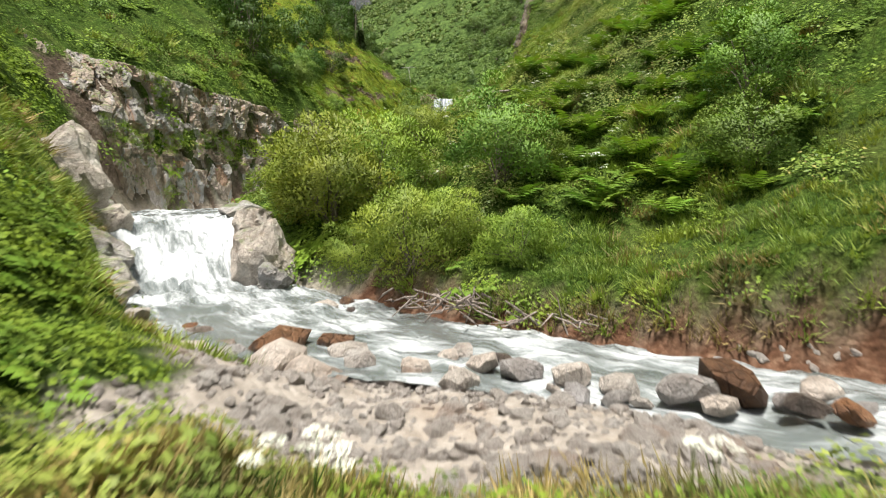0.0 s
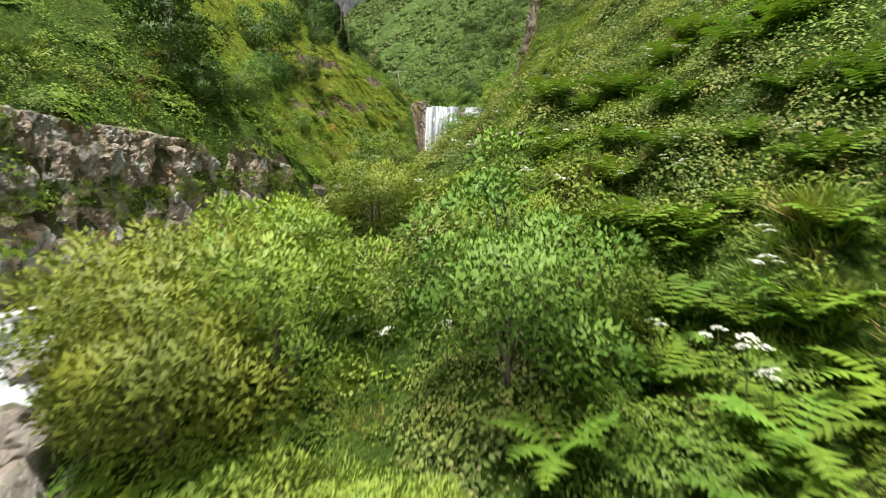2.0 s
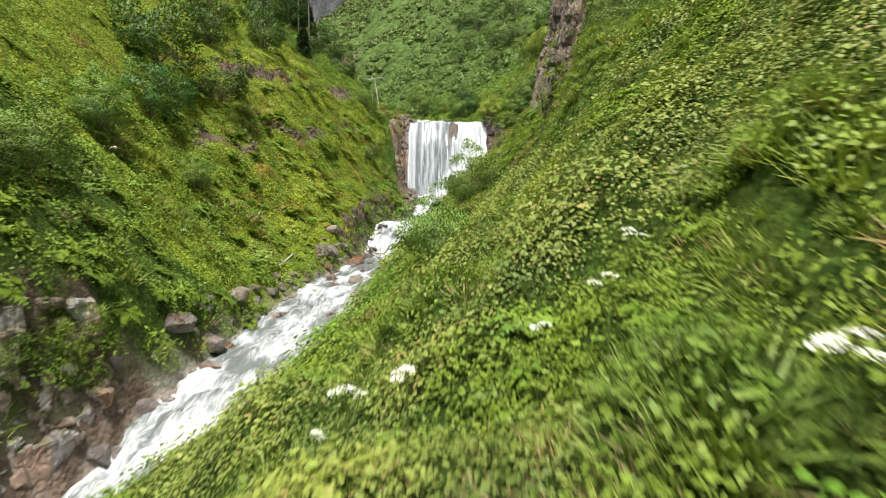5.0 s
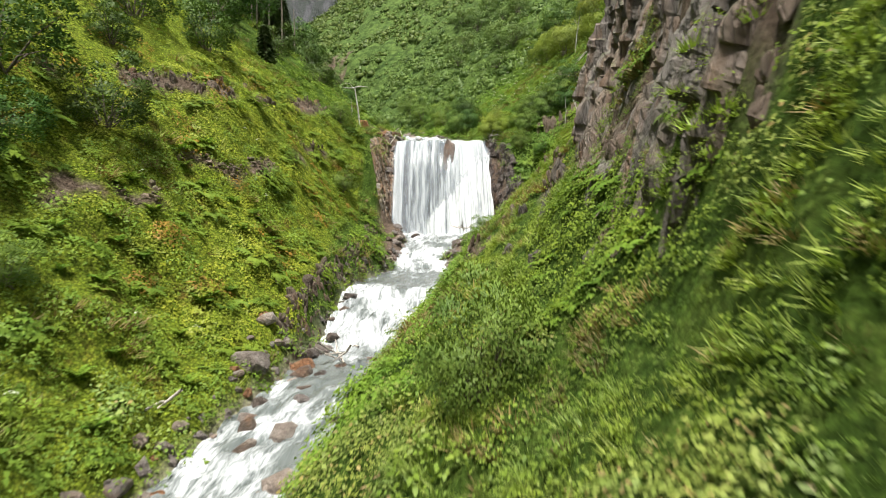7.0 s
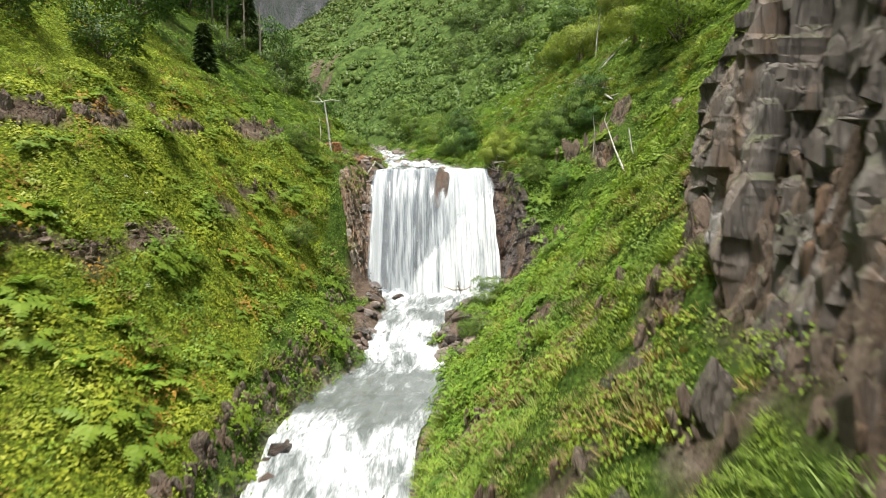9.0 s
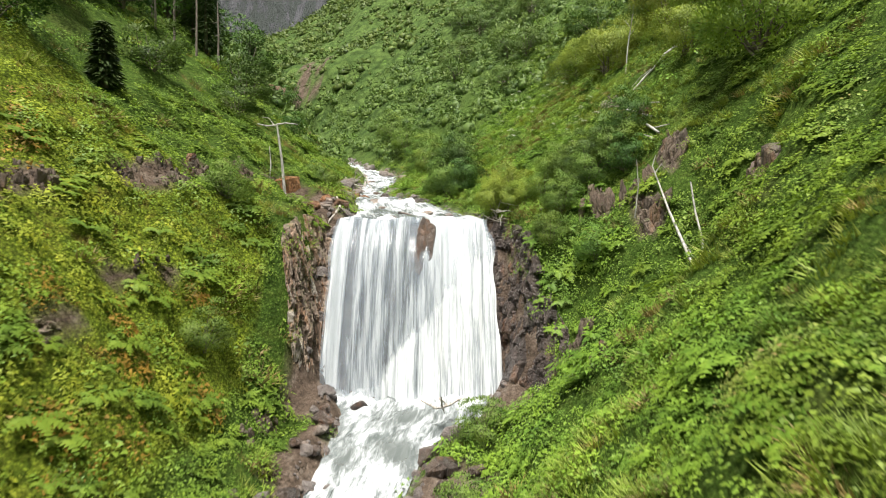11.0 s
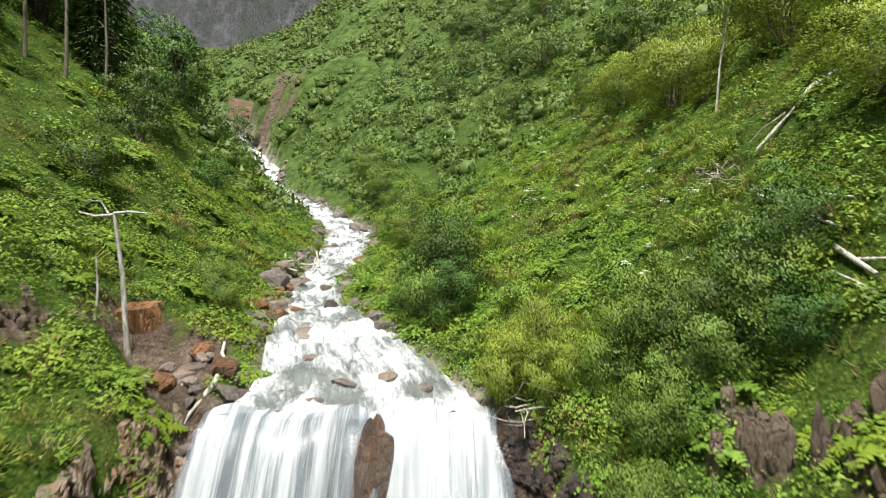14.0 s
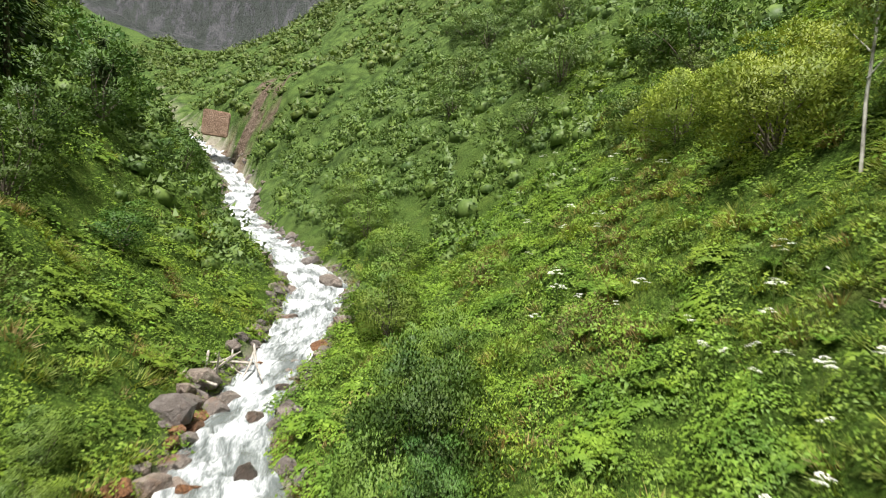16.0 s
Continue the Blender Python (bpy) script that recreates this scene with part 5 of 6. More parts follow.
# ---- plants: small forms ----
def leaf(p, axis, normal, length, width):
    """A pointed leaf of three corners, broad at its foot."""
    axis, normal = axis / np.linalg.norm(axis), normal / (np.linalg.norm(normal) + 1e-9)
    side = np.cross(axis, normal)
    side /= np.linalg.norm(side) + 1e-9
    return [p + side * width / 2, p + axis * length, p - side * width / 2]


def blade(p, axis, normal, length, width, droop=0.12):
    """A pointed oval leaf of four corners whose tip bends down."""
    axis, normal = axis / np.linalg.norm(axis), normal / (np.linalg.norm(normal) + 1e-9)
    side = np.cross(axis, normal)
    side /= np.linalg.norm(side) + 1e-9
    mid = p + axis * length * 0.42
    return [p, mid + side * width / 2, p + axis * length - np.array([0, 0, droop * length]), mid - side * width / 2]


def herb_form(seed, leaves=36, spread=0.42, tall=0.34, size=0.096, corners=4):
    r = np.random.RandomState(seed)
    v, o = [], []
    for i in range(leaves):
        a, q = r.uniform(0, 2 * math.pi), math.sqrt(r.uniform(0, 1)) * spread
        p = np.array([q * math.cos(a), q * math.sin(a), tall * (1 - 0.6 * (q / spread) ** 2) * r.uniform(0.35, 1.1)])
        out = np.array([math.cos(a + r.normal(0, 0.9)), math.sin(a + r.normal(0, 0.9)), r.uniform(-0.45, 0.35)])
        s = size * r.uniform(0.6, 1.3)
        v += (blade if corners == 4 else leaf)(p, out, np.array([r.normal(0, 0.45), r.normal(0, 0.45), 1]), s * 1.25, s * r.uniform(0.6, 0.95))
        o += [(p[0] * 0.9 / spread, p[1] * 0.9 / spread, 0.9)] * corners
    return leafy(v, o, 0.5, corners)


def grass_form(seed, blades=42, spread=0.3, tall=0.40, width=0.021):
    r = np.random.RandomState(seed)
    v, o = [], []
    for i in range(blades):
        a, q = r.uniform(0, 2 * math.pi), math.sqrt(r.uniform(0, 1)) * spread
        p = np.array([q * math.cos(a), q * math.sin(a), -0.04])
        lean = np.array([math.cos(a + r.normal(0, 0.7)), math.sin(a + r.normal(0, 0.7)), 0]) * r.uniform(0.1, 0.9)
        h = tall * r.uniform(0.45, 1.1)
        side = np.array([-math.sin(a), math.cos(a), 0]) * width * r.uniform(0.6, 1.3)
        v += [p - side, p + side, p + lean * h + np.array([0, 0, h * r.uniform(0.6, 1.0)])]
        o += [(0.5 * math.cos(a), 0.5 * math.sin(a), 0.9)] * 3
    return leafy(v, o, 0.1, 3)


def fern_frond(seed, length=0.75, pairs=11):
    """One arching frond: a midrib with leaflets on both sides."""
    r = np.random.RandomState(seed)
    v = []
    for i in range(pairs):
        t = (i + 0.5) / pairs
        p = np.array([length * t * (1 - 0.12 * t), 0, length * (0.75 * t - 0.62 * t * t)])
        w = 0.24 * length * math.sin(math.pi * (0.12 + 0.86 * t) ** 0.8) + 0.015
        for side in (-1, 1):
            v += leaf(p, np.array([0.35, side, -0.18 + r.normal(0, 0.08)]), np.array([0, 0, 1.0]), w * r.uniform(0.9, 1.1), length / pairs * 1.15)
    return np.array(v), np.arange(len(v)).reshape(-1, 3)


def fern_form(seed, fronds=7):
    r = np.random.RandomState(seed)
    vs, fs, base = [], [], 0
    for i in range(fronds):
        v, f = fern_frond(seed * 10 + i, r.uniform(0.5, 0.85), 7)
        a = 2 * math.pi * i / fronds + r.normal(0, 0.2)
        m = np.array([[math.cos(a), -math.sin(a), 0], [math.sin(a), math.cos(a), 0], [0, 0, 1]])
        vs.append(v @ m.T)
        fs.append(f + base)
        base += len(v)
    v = np.concatenate(vs)
    return leafy(v, np.repeat(v.reshape(-1, 3, 3).mean(1) * np.array([0.6, 0.6, 0]) + np.array([0, 0, 0.8]), 3, 0), 0.4, 3)


def mass_form(seed, segments=5):
    """The dense inside of a shrub: an uneven low dome."""
    r = np.random.RandomState(seed)
    v = [(math.cos(2 * math.pi * k / segments), math.sin(2 * math.pi * k / segments), -0.15) for k in range(segments)]
    v += [(0.72 * math.cos(2 * math.pi * (k + 0.5) / segments), 0.72 * math.sin(2 * math.pi * (k + 0.5) / segments), 0.62) for k in range(segments)]
    v = np.array(v + [(0, 0, 0.95)]) * r.uniform(0.72, 1.12, (2 * segments + 1, 1))
    f = []
    for k in range(segments):
        q = (k + 1) % segments
        f += [(k, q, segments + k), (q, segments + q, segments + k), (segments + k, segments + q, 2 * segments)]
    return v, np.array(f), v / np.linalg.norm(v, axis=1)[:, None]


def joined(a, b):
    return np.concatenate([a[0], b[0]]), np.concatenate([a[1], b[1] + len(a[0])]), np.concatenate([a[2], b[2]])


def clump_form(seed, leaves=16, size=0.22):
    """A whole small shrub, coarse, for far slopes."""
    r = np.random.RandomState(seed)
    v, o = [], []
    for i in range(leaves):
        d = r.normal(size=3)
        d[2] = abs(d[2])
        d /= np.linalg.norm(d)
        p = d * r.uniform(0.6, 1.15) * np.array([0.54, 0.54, 0.5])
        v += leaf(p, r.normal(size=3) + d * 0.3 + np.array([0, 0, 0.3]), d + r.normal(0, 0.25, 3), size * r.uniform(0.8, 1.3), size * r.uniform(0.6, 0.9))
        o += [tuple(d)] * 3
    v0, f0, n0 = mass_form(seed)
    return joined(leafy(v, o, 0.6, 3), (v0 * np.array([0.37, 0.37, 0.30]), f0, n0))


HERBS = [herb_form(i, 44, 0.42, 0.34, 0.076) for i in range(8)]
FINE_HERBS = [herb_form(i + 60, 38, 0.46, 0.36, 0.084, 3) for i in range(8)]
MOSSY = [herb_form(20 + i, 50, 0.5, 0.15, 0.085, 3) for i in range(6)]
BRAMBLES = [herb_form(40 + i, 42, 0.45, 0.44, 0.078) for i in range(8)]
GRASSES = [grass_form(i) for i in range(6)]
FERNS = [fern_form(i + 1) for i in range(5)]
CLUMPS = [clump_form(i) for i in range(8)]
CLUMPS_NEAR = [clump_form(i + 20, 44, 0.15) for i in range(8)]


def allowed(x, y, margin=0.25):
    """Where plants grow: off the water, the gravel and the sheer rock."""
    d, lv, hw = stream_at(x, y)
    z, n = surface(x, y)
    return (d > hw + shore_width(x, y) + margin - 0.1) & ~rock_zone(x, y, z, n)


def near_path(x, y):
    return np.abs(x - (1 + 0.055 * y))


def strew(seed, count, x0, x1, y0, y1, keep):
    r = np.random.RandomState(seed)
    x, y = r.uniform(x0, x1, count), r.uniform(y0, y1, count)
    k = keep(x, y)
    x, y = x[k], y[k]
    steep = surface(x, y)[1][:, 2]
    k = allowed(x, y) & (r.uniform(0, 1, len(x)) < np.clip(0.58 / np.maximum(steep, 0.1), 0, 1))
    return x[k], y[k], r


# which plants grow where
def brambly(x, y):
    return (waves(x, y, 7, 20, 5) + 1.1 * np.exp(-((y - 33) / 11) ** 2) * (x > -3) + 0.5 * np.exp(-((y - 45) / 5) ** 2) * (x > 4)) > 0.45 + 0.7 * (y > 58) + 0.5 * (x < -3)


def grassy(x, y):
    return (waves(x, y, 6, 20, 25) + 1.5 * np.exp(-((y - 13) / 5) ** 2) + 1.6 * np.exp(-((y - 55) / 9) ** 2) * (x > 2.5) + 0.9 * np.exp(-((y - 68) / 10) ** 2) * (x > 2) + 1.0 * np.exp(-((y - 108) / 16) ** 4) * (x > 6)) > 0.42 + 0.3 * (y > 16)


def mossy(x, y):
    return (x < -3.5) & (y > 62) & (y < 88) & (waves(x, y, 8, 20, 35) > -0.5) & (waves(x, y, 2.4, 20, 38) < 0.5)


def near(lo, hi):
    return lambda x, y: (near_path(x, y) >= lo) & (near_path(x, y) < hi)


def coarse(x, y):
    """How coarse the plants may be: by the distance from the flight line to the ground."""
    rise = 2.2 + 0.307 * y - height(x, y)
    return 0.72 * (np.clip(np.hypot(near_path(x, y), rise), 4.5, 60) / 4.5) ** 0.4


def cover(seed, count, box, lo, hi, scale):
    """Plant cover of a band on both sides of the flight line: small and close nearby, larger and wider apart far off."""
    x, y, r = strew(seed, count, *box, near(lo, hi))
    size = coarse(x, y)
    k = r.uniform(0, 1, len(x)) < (0.72 / size) ** 2.4 * scale
    x, y, size = x[k], y[k], size[k]
    b, g, mo = brambly(x, y), grassy(x, y), mossy(x, y)
    pick = r.uniform(0, 1, len(x))
    size = size * np.clip(r.lognormal(-0.08, 0.22, len(x)), 0.55, 1.4) * np.clip(0.95 + 0.25 * waves(x, y, 2.7, 20, 31), 0.65, 1.25)
    size = np.where(grassy(x, y) & (x > 3.5) & (y > 40) & (y < 62), size * 0.8, size)
    dry = (waves(x, y, 5, 20, 12) > np.where((x > 3.6) & (y > 47) & (y < 66), 0.25, 0.75)) | (np.exp(-((x - 9.5 - (y - 107) * 0.5) / 1.3) ** 2) * (y > 105) * (y < 122) > 0.45) | ((y < 5.4) & (np.abs(x - 1.9) < 2.6))
    sets = [
        ("bramble_cover", b & ~g & ~mo, BRAMBLES, M_BRAMBLE, "tangled bramble and raspberry leaves, yellow-green with some red", "brambles"),
        ("grass_cover", g & ~mo & ~dry & (pick < 0.8), GRASSES, M_GRASS, "long bright green grass bending down the slope", "grass"),
        ("dry_grass", dry & ~mo & (pick < 0.5) | (g & (pick > 0.92)), GRASSES, M_DRYGRASS, "pale dry grass among the green", "grass"),
        ("rusty_moss", mo & (waves(x, y, 3.2, 20, 17) > 0.55), MOSSY, M_RUSTMOSS, "orange-brown moss patches on the slope", "moss"),
        ("moss_cover", mo & (pick < 0.92) & (waves(x, y, 3.2, 20, 17) <= 0.55), MOSSY, M_MOSS, "low mossy green cover of the sunny slope", "low plants"),
        ("herb_cover", ~b & ~g & ~mo | (g & ~mo & (pick < np.where(y < 20, 0.06, 0.4))) | (g & (pick > 0.8) & (pick < np.where(y < 20, 0.83, 0.92))), HERBS, M_HERB, "dense green herbs of the slope", "herbs"),
        ("fern_cover", (~b & ~g & ~mo & (pick < 0.10)) | (mo & (pick > 0.9)), FERNS, M_FERN, "bright green ferns among the herbs", "ferns"),
    ]
    far = coarse(x, y) > 0.9
    sets += [(name, mask & far, FINE_HERBS, mat, label, cat) for name, mask, forms, mat, label, cat in sets if forms is HERBS]
    sets = [(name, mask & ~far if forms is HERBS else mask, forms, mat, label, cat) for name, mask, forms, mat, label, cat in sets]
    for k, (name, mask, forms, mat, label, cat) in enumerate(sets):
        if mask.sum():
            scatter(name, forms, x[mask], y[mask], size[mask], mat, label, cat, -0.03, seed=seed + k, upright=0.2 if 'moss' in name else 0.4)


cover(100, 95000, (-7, 15, 0.5, 128), 0, 7, 0.85)
cover(200, 110000, (-18, 26, 2, 138), 7, 18, 0.95)
cover(300, 60000, (-40, 50, 5, 150), 18, 40, 1.1)
x, y, r = strew(405, 9000, -60, 60, 124, 172, lambda x, y: (stream_at(x, y)[0] > 3.2) & (x > -0.36 * y + 5) & (x < 10 + 0.55 * (y - 60)) & (waves(x, y, 5, 20, 9) + 0.8 * waves(x, y, 13, 20, 19) > -0.35 - 0.5 * (waves(x, y, 0.7, 20, 2) > 0)))
scatter("hillside_shrubs", CLUMPS_NEAR, x, y, np.minimum(r.gamma(1.3, 0.62, len(x)) + 0.4, 3.0), M_HILL, "low grey-green alpine shrubs over the hillside", "shrubs", -0.15, seed=8)
x, y, r = strew(400, 21000, -140, 130, 170, 345, lambda x, y: (stream_at(x, y)[0] > 4) & (x > -0.36 * y + 5) & (x < 10 + 0.5 * (y - 60)) & (waves(x, y, 9, 20, 9) + 0.8 * waves(x, y, 24, 20, 19) > -0.35 - 0.5 * (waves(x, y, 1.3, 20, 2) > 0)))
scatter("hillside_shrubs", CLUMPS, x, y, np.minimum(r.gamma(1.4, 0.8, len(x)) + 0.6, 3.6) * (0.4 + y / 330), M_HILL, "low grey-green alpine shrubs over the far hillside", "shrubs", -0.1, seed=9)
x, y, r = strew(410, 600, -60, 60, 95, 175, lambda x, y: near_path(x, y) > 8)
scatter("hillside_herbs", HERBS, x, y, r.uniform(1.3, 2.2, len(x)), M_HERB, "green herbs between the shrubs", "herbs", -0.1, seed=10)

x, y, r = strew(420, 900, -1.0, 4.8, 2.6, 5.6, lambda x, y: waves(x, y, 1.5) > -0.6)
scatter("dry_grass", GRASSES, x, y, r.uniform(0.5, 0.9, len(x)), M_DRYGRASS, "bleached flattened grass at the edge of the gravel bar", "grass", -0.03, seed=12)
for k, (v, n) in enumerate(LEDGES):
    r = np.random.RandomState(50 + k)
    pick = r.uniform(0, 1, len(v))
    for name, forms, mat, lo, hi, label in (("ledge_herbs", HERBS, M_HERB, 0, 0.6, "green herbs rooted in the cracks of the cliff"), ("ledge_grass", GRASSES, M_GRASS, 0.6, 1, "grass tufts hanging from the cliff's ledges")):
        m = (pick >= lo) & (pick < hi)
        scatter(name, forms, v[m, 0], v[m, 1], r.uniform(0.35, 0.75, m.sum()), mat, label, "herbs", 0, upright=0.5, seed=60 + k, at=(v[m, 2], n[m]))

# ---- bushes ----
def tube(points, radii, sides=6):
    """A tapering bent stem."""
    v, f = [], []
    points = [Vector(p) for p in points]
    for i, p in enumerate(points):
        d = (points[min(i + 1, len(points) - 1)] - points[max(i - 1, 0)]).normalized()
        a = d.orthogonal().normalized()
        b = d.cross(a)
        for k in range(sides):
            t = 2 * math.pi * k / sides
            v.append(p + (a * math.cos(t) + b * math.sin(t)) * radii[i])
    for i in range(len(points) - 1):
        for k in range(sides):
            f.append((i * sides + k, i * sides + (k + 1) % sides, (i + 1) * sides + (k + 1) % sides, (i + 1) * sides + k))
    return v, f


def tubes_mesh(name, stems, material, sides=6):
    vs, fs = [], []
    for points, radii in stems:
        v, f = tube(points, radii, sides)
        fs += [tuple(i + len(vs) for i in q) for q in f]
        vs += v
    return mesh_of(name, [tuple(v) for v in vs], fs, material, True)


def crown_mesh(name, seed, lumps, leaves, size, material, tall=1.0, ragged=0.3, low=0.12, slim=0.3, corners=3):
    """Leaves gathered in many uneven clumps, with gaps between them. About 2 m wide and high."""
    r = np.random.RandomState(seed)
    c = []
    while len(c) < lumps:
        p = r.uniform(-1, 1, 3)
        p[2] = r.uniform(low, 1)
        if p[0] ** 2 + p[1] ** 2 + ((p[2] - 0.35) / 0.75) ** 2 < 1 and (len(c) < 3 or p[0] ** 2 + p[1] ** 2 + (p[2] - 0.35) ** 2 > 0.22):
            c.append(p * np.array([1, 1, 2 * tall]) * r.uniform(0.8, 1 + ragged))
    c = np.array(c)
    rad = r.uniform(0.27, 0.52, lumps)
    k = r.choice(lumps, leaves, p=rad ** 2 / (rad ** 2).sum())
    d = r.normal(size=(leaves, 3)) + 0.7 * (c[k] - np.array([0, 0, 0.5 * tall])) + np.array([0, 0, 0.3])
    d /= np.linalg.norm(d, axis=1)[:, None]
    p = c[k] + d * rad[k][:, None] * r.uniform(0.35, 1.15, (leaves, 1)) ** 0.5 * np.array([1, 1, 0.9])
    p[:, 2] = np.maximum(p[:, 2], 0.03)
    axis = d * 0.7 + r.normal(0, 0.6, (leaves, 3)) + np.array([0, 0, 0.25])
    axis /= np.linalg.norm(axis, axis=1)[:, None]
    nrm = d + r.normal(0, 0.32, (leaves, 3)) + np.array([0, 0, 0.3])
    side = np.cross(axis, nrm)
    side /= np.linalg.norm(side, axis=1)[:, None]
    ln = (size * r.uniform(0.7, 1.3, leaves))[:, None]
    rib = p + axis * ln * 0.45
    v = np.stack([p, rib + side * ln * slim, p + axis * ln, rib - side * ln * slim] if corners == 4 else [p + side * ln * slim, p + axis * ln, p - side * ln * slim], 1).reshape(-1, 3)
    mid = np.array([0, 0, 0.55 * tall])
    o = d * 0.75 + (p - mid) / np.linalg.norm(p - mid, axis=1)[:, None] * 0.8
    v, f, n = leafy(v, np.repeat(o, corners, 0), 0.75, corners)
    return mesh_of(name, v, f, material, True, None, n), c


def bush_kind(seed, lumps, leaves, size, material, tall, label, category="bush", slim=0.3, corners=3):
    """A bush with its own stems, kept at the valley's foot until it is copied to its places."""
    crown, c = crown_mesh("crown", seed, lumps, leaves, size, material, tall, slim=slim, corners=corners)
    r = np.random.RandomState(seed)
    stems = []
    for q in c[:14]:
        m = q * 0.5 + np.array([r.normal(0, 0.08), r.normal(0, 0.08), 0.1])
        stems.append(([(r.normal(0, 0.08), r.normal(0, 0.08), -0.15), tuple(m), tuple(q)], [0.03, 0.02, 0.006]))
    top = new("bush")
    tagged(top, label, category)
    part("woody_base", tubes_mesh("woody_base", stems, M_BARK, 5), M_BARK, top, "thin grey-brown stems")
    part("crown", crown, material, top)
    return top


KINDS = {
    "willow": [bush_kind(i, 42, 11500, 0.08, M_WILLOW, 0.85, "yellow-green willow bush on the stream bank", slim=0.2, corners=4) for i in (1, 2, 3)],
    "alder": [bush_kind(i, 32, 4200, 0.10, M_ALDER, 0.95, "dark green alder bush on the steep slope") for i in (4, 5)],
    "shrub": [bush_kind(i, 44, 9500, 0.078, M_SHRUB, 1.0, "rounded grey-green shrub beside the stream", slim=0.26, corners=4) for i in (6, 7, 8)],
    "dark": [bush_kind(i, 44, 9500, 0.078, M_ALDER, 1.0, "dense dark green bush above the waterfall", slim=0.27, corners=4) for i in (12, 13)],
    "heath": [bush_kind(i, 22, 3200, 0.085, M_HILL, 0.85, "rounded grey-green shrub on the slope") for i in (9, 10, 11)],
}
USED = {}


def bush(kind, x, y, radius, high=1.0, group="", sink=0.1):
    """Sets a bush of a kind on the ground at a place."""
    forms = KINDS[kind]
    k = rng.randint(len(forms))
    m = Matrix.LocRotScale((x, y, G1(x, y) - sink), Euler((0, 0, rng.uniform(0, 6.28))), (radius, radius, radius * high))
    if (kind, k) not in USED:
        USED[(kind, k)] = ob = forms[k]
        ob.matrix_basis = m
    else:
        ob = copy_thing(forms[k], m @ Matrix.Diagonal((*(1 / s for s in forms[k].scale), 1)))
    if group:
        ob["group"] = group
    return ob


# willows of the lower bank
for x, y, rad, hi in ((0.1, 15.5, 1.15, 1.0), (1.0, 15.9, 0.8, 0.9), (-2.6, 19.0, 1.6, 1.0), (-1.3, 20.2, 1.5, 1.05), (-3.6, 20.2, 1.3, 0.9), (2.7, 14.6, 0.75, 1.0), (-4.6, 22.5, 1.3, 0.85),
                      (-1.7, 17.0, 0.75, 0.9), (-3.8, 24.2, 1.2, 0.9), (2.8, 21.9, 0.9, 0.95), (-0.2, 26.2, 1.05, 0.85), (-2.6, 26.0, 0.9, 0.75), (-4.6, 27.8, 1.1, 0.7), (-3.4, 31.0, 0.9, 0.7)):
    bush("willow", x, y, rad, hi, "willows of the lower bank")
for x, y, rad, hi in ((2.6, 18.2, 1.2, 1.0), (3.6, 18.9, 0.9, 0.9), (-0.4, 28.2, 0.8, 0.9), (8.8, 15.6, 1.0, 0.9), (9.8, 17.6, 1.1, 1.0)):
    bush("shrub", x, y, rad, hi, "darker shrubs of the lower bank")
# dark alders of the western slope
for x, y, rad, hi in ((-12.0, 40.5, 1.8, 1.0), (-13.6, 42.6, 1.9, 1.0), (-10.5, 40.2, 1.1, 0.9), (-15.5, 47.0, 1.5, 0.9), (-14.6, 72.5, 1.1, 0.9), (-12.5, 58.5, 1.2, 0.9), (-13.0, 62.0, 1.3, 0.8),
                      (-11.8, 66.5, 1.5, 0.8), (-14.5, 64.0, 2.0, 0.9), (-16.0, 78.0, 1.8, 0.9), (-13.5, 83.0, 1.6, 0.9), (-15.5, 90.0, 2.0, 1.0), (-18.0, 97.0, 2.2, 1.0), (-13.0, 100.0, 1.5, 0.8), (-10.0, 106.0, 1.3, 0.8),
                      (-12.0, 115.0, 1.6, 0.9), (-14.5, 120.0, 2.0, 0.9), (-9.5, 119.0, 1.4, 0.7), (-15.5, 128.0, 2.2, 0.9), (-19.0, 134.0, 2.6, 0.9), (-14.0, 136.0, 1.6, 0.8),
                      (-20.0, 110.0, 2.8, 1.2), (-22.0, 104.0, 3.0, 1.2), (-24.0, 116.0, 3.2, 1.3), (-21.0, 120.0, 2.8, 1.2), (-27.0, 126.0, 3.4, 1.3)):
    bush("alder", x, y, rad, hi, "alders of the western slope")
for x, y, rad, hi in ((-10.1, 45.8, 1.1, 0.9), (-11.8, 52.8, 1.1, 0.9), (-9.7, 43.6, 0.8, 0.9), (-9.6, 57.0, 0.8, 0.8)):
    bush("shrub", x, y, rad, hi, "lighter shrubs of the western slope")
# shrubs near the waterfall and above it
for x, y, rad, hi in ((3.7, 48.9, 0.85, 1.0), (2.4, 42.5, 0.8, 0.9), (5.2, 104.0, 1.15, 1.1), (4.5, 105.6, 0.8, 0.9), (5.6, 108.4, 1.0, 1.1), (6.4, 109.0, 1.0, 1.1), (4.9, 111.0, 0.9, 0.8),
                      (11.0, 93.6, 0.9, 0.9), (10.2, 92.2, 0.8, 0.8), (12.0, 90.6, 0.8, 0.8),
                      (3.9, 116.5, 1.3, 0.9), (3.2, 120.5, 1.4, 0.9), (3.4, 125.0, 1.5, 0.9), (2.6, 129.0, 1.4, 0.8), (0.5, 135.0, 1.6, 0.9), (-1.5, 140.5, 1.7, 0.8),
                      (-3.0, 103.2, 0.7, 0.9), (-4.2, 105.5, 0.8, 0.8), (5.6, 81.0, 0.9, 0.7), (6.6, 86.0, 1.0, 0.7), (-4.5, 86.0, 0.9, 0.8), (-5.5, 91.5, 1.0, 0.8)):
    bush("shrub", x, y, rad, hi, "shrubs round the waterfall")
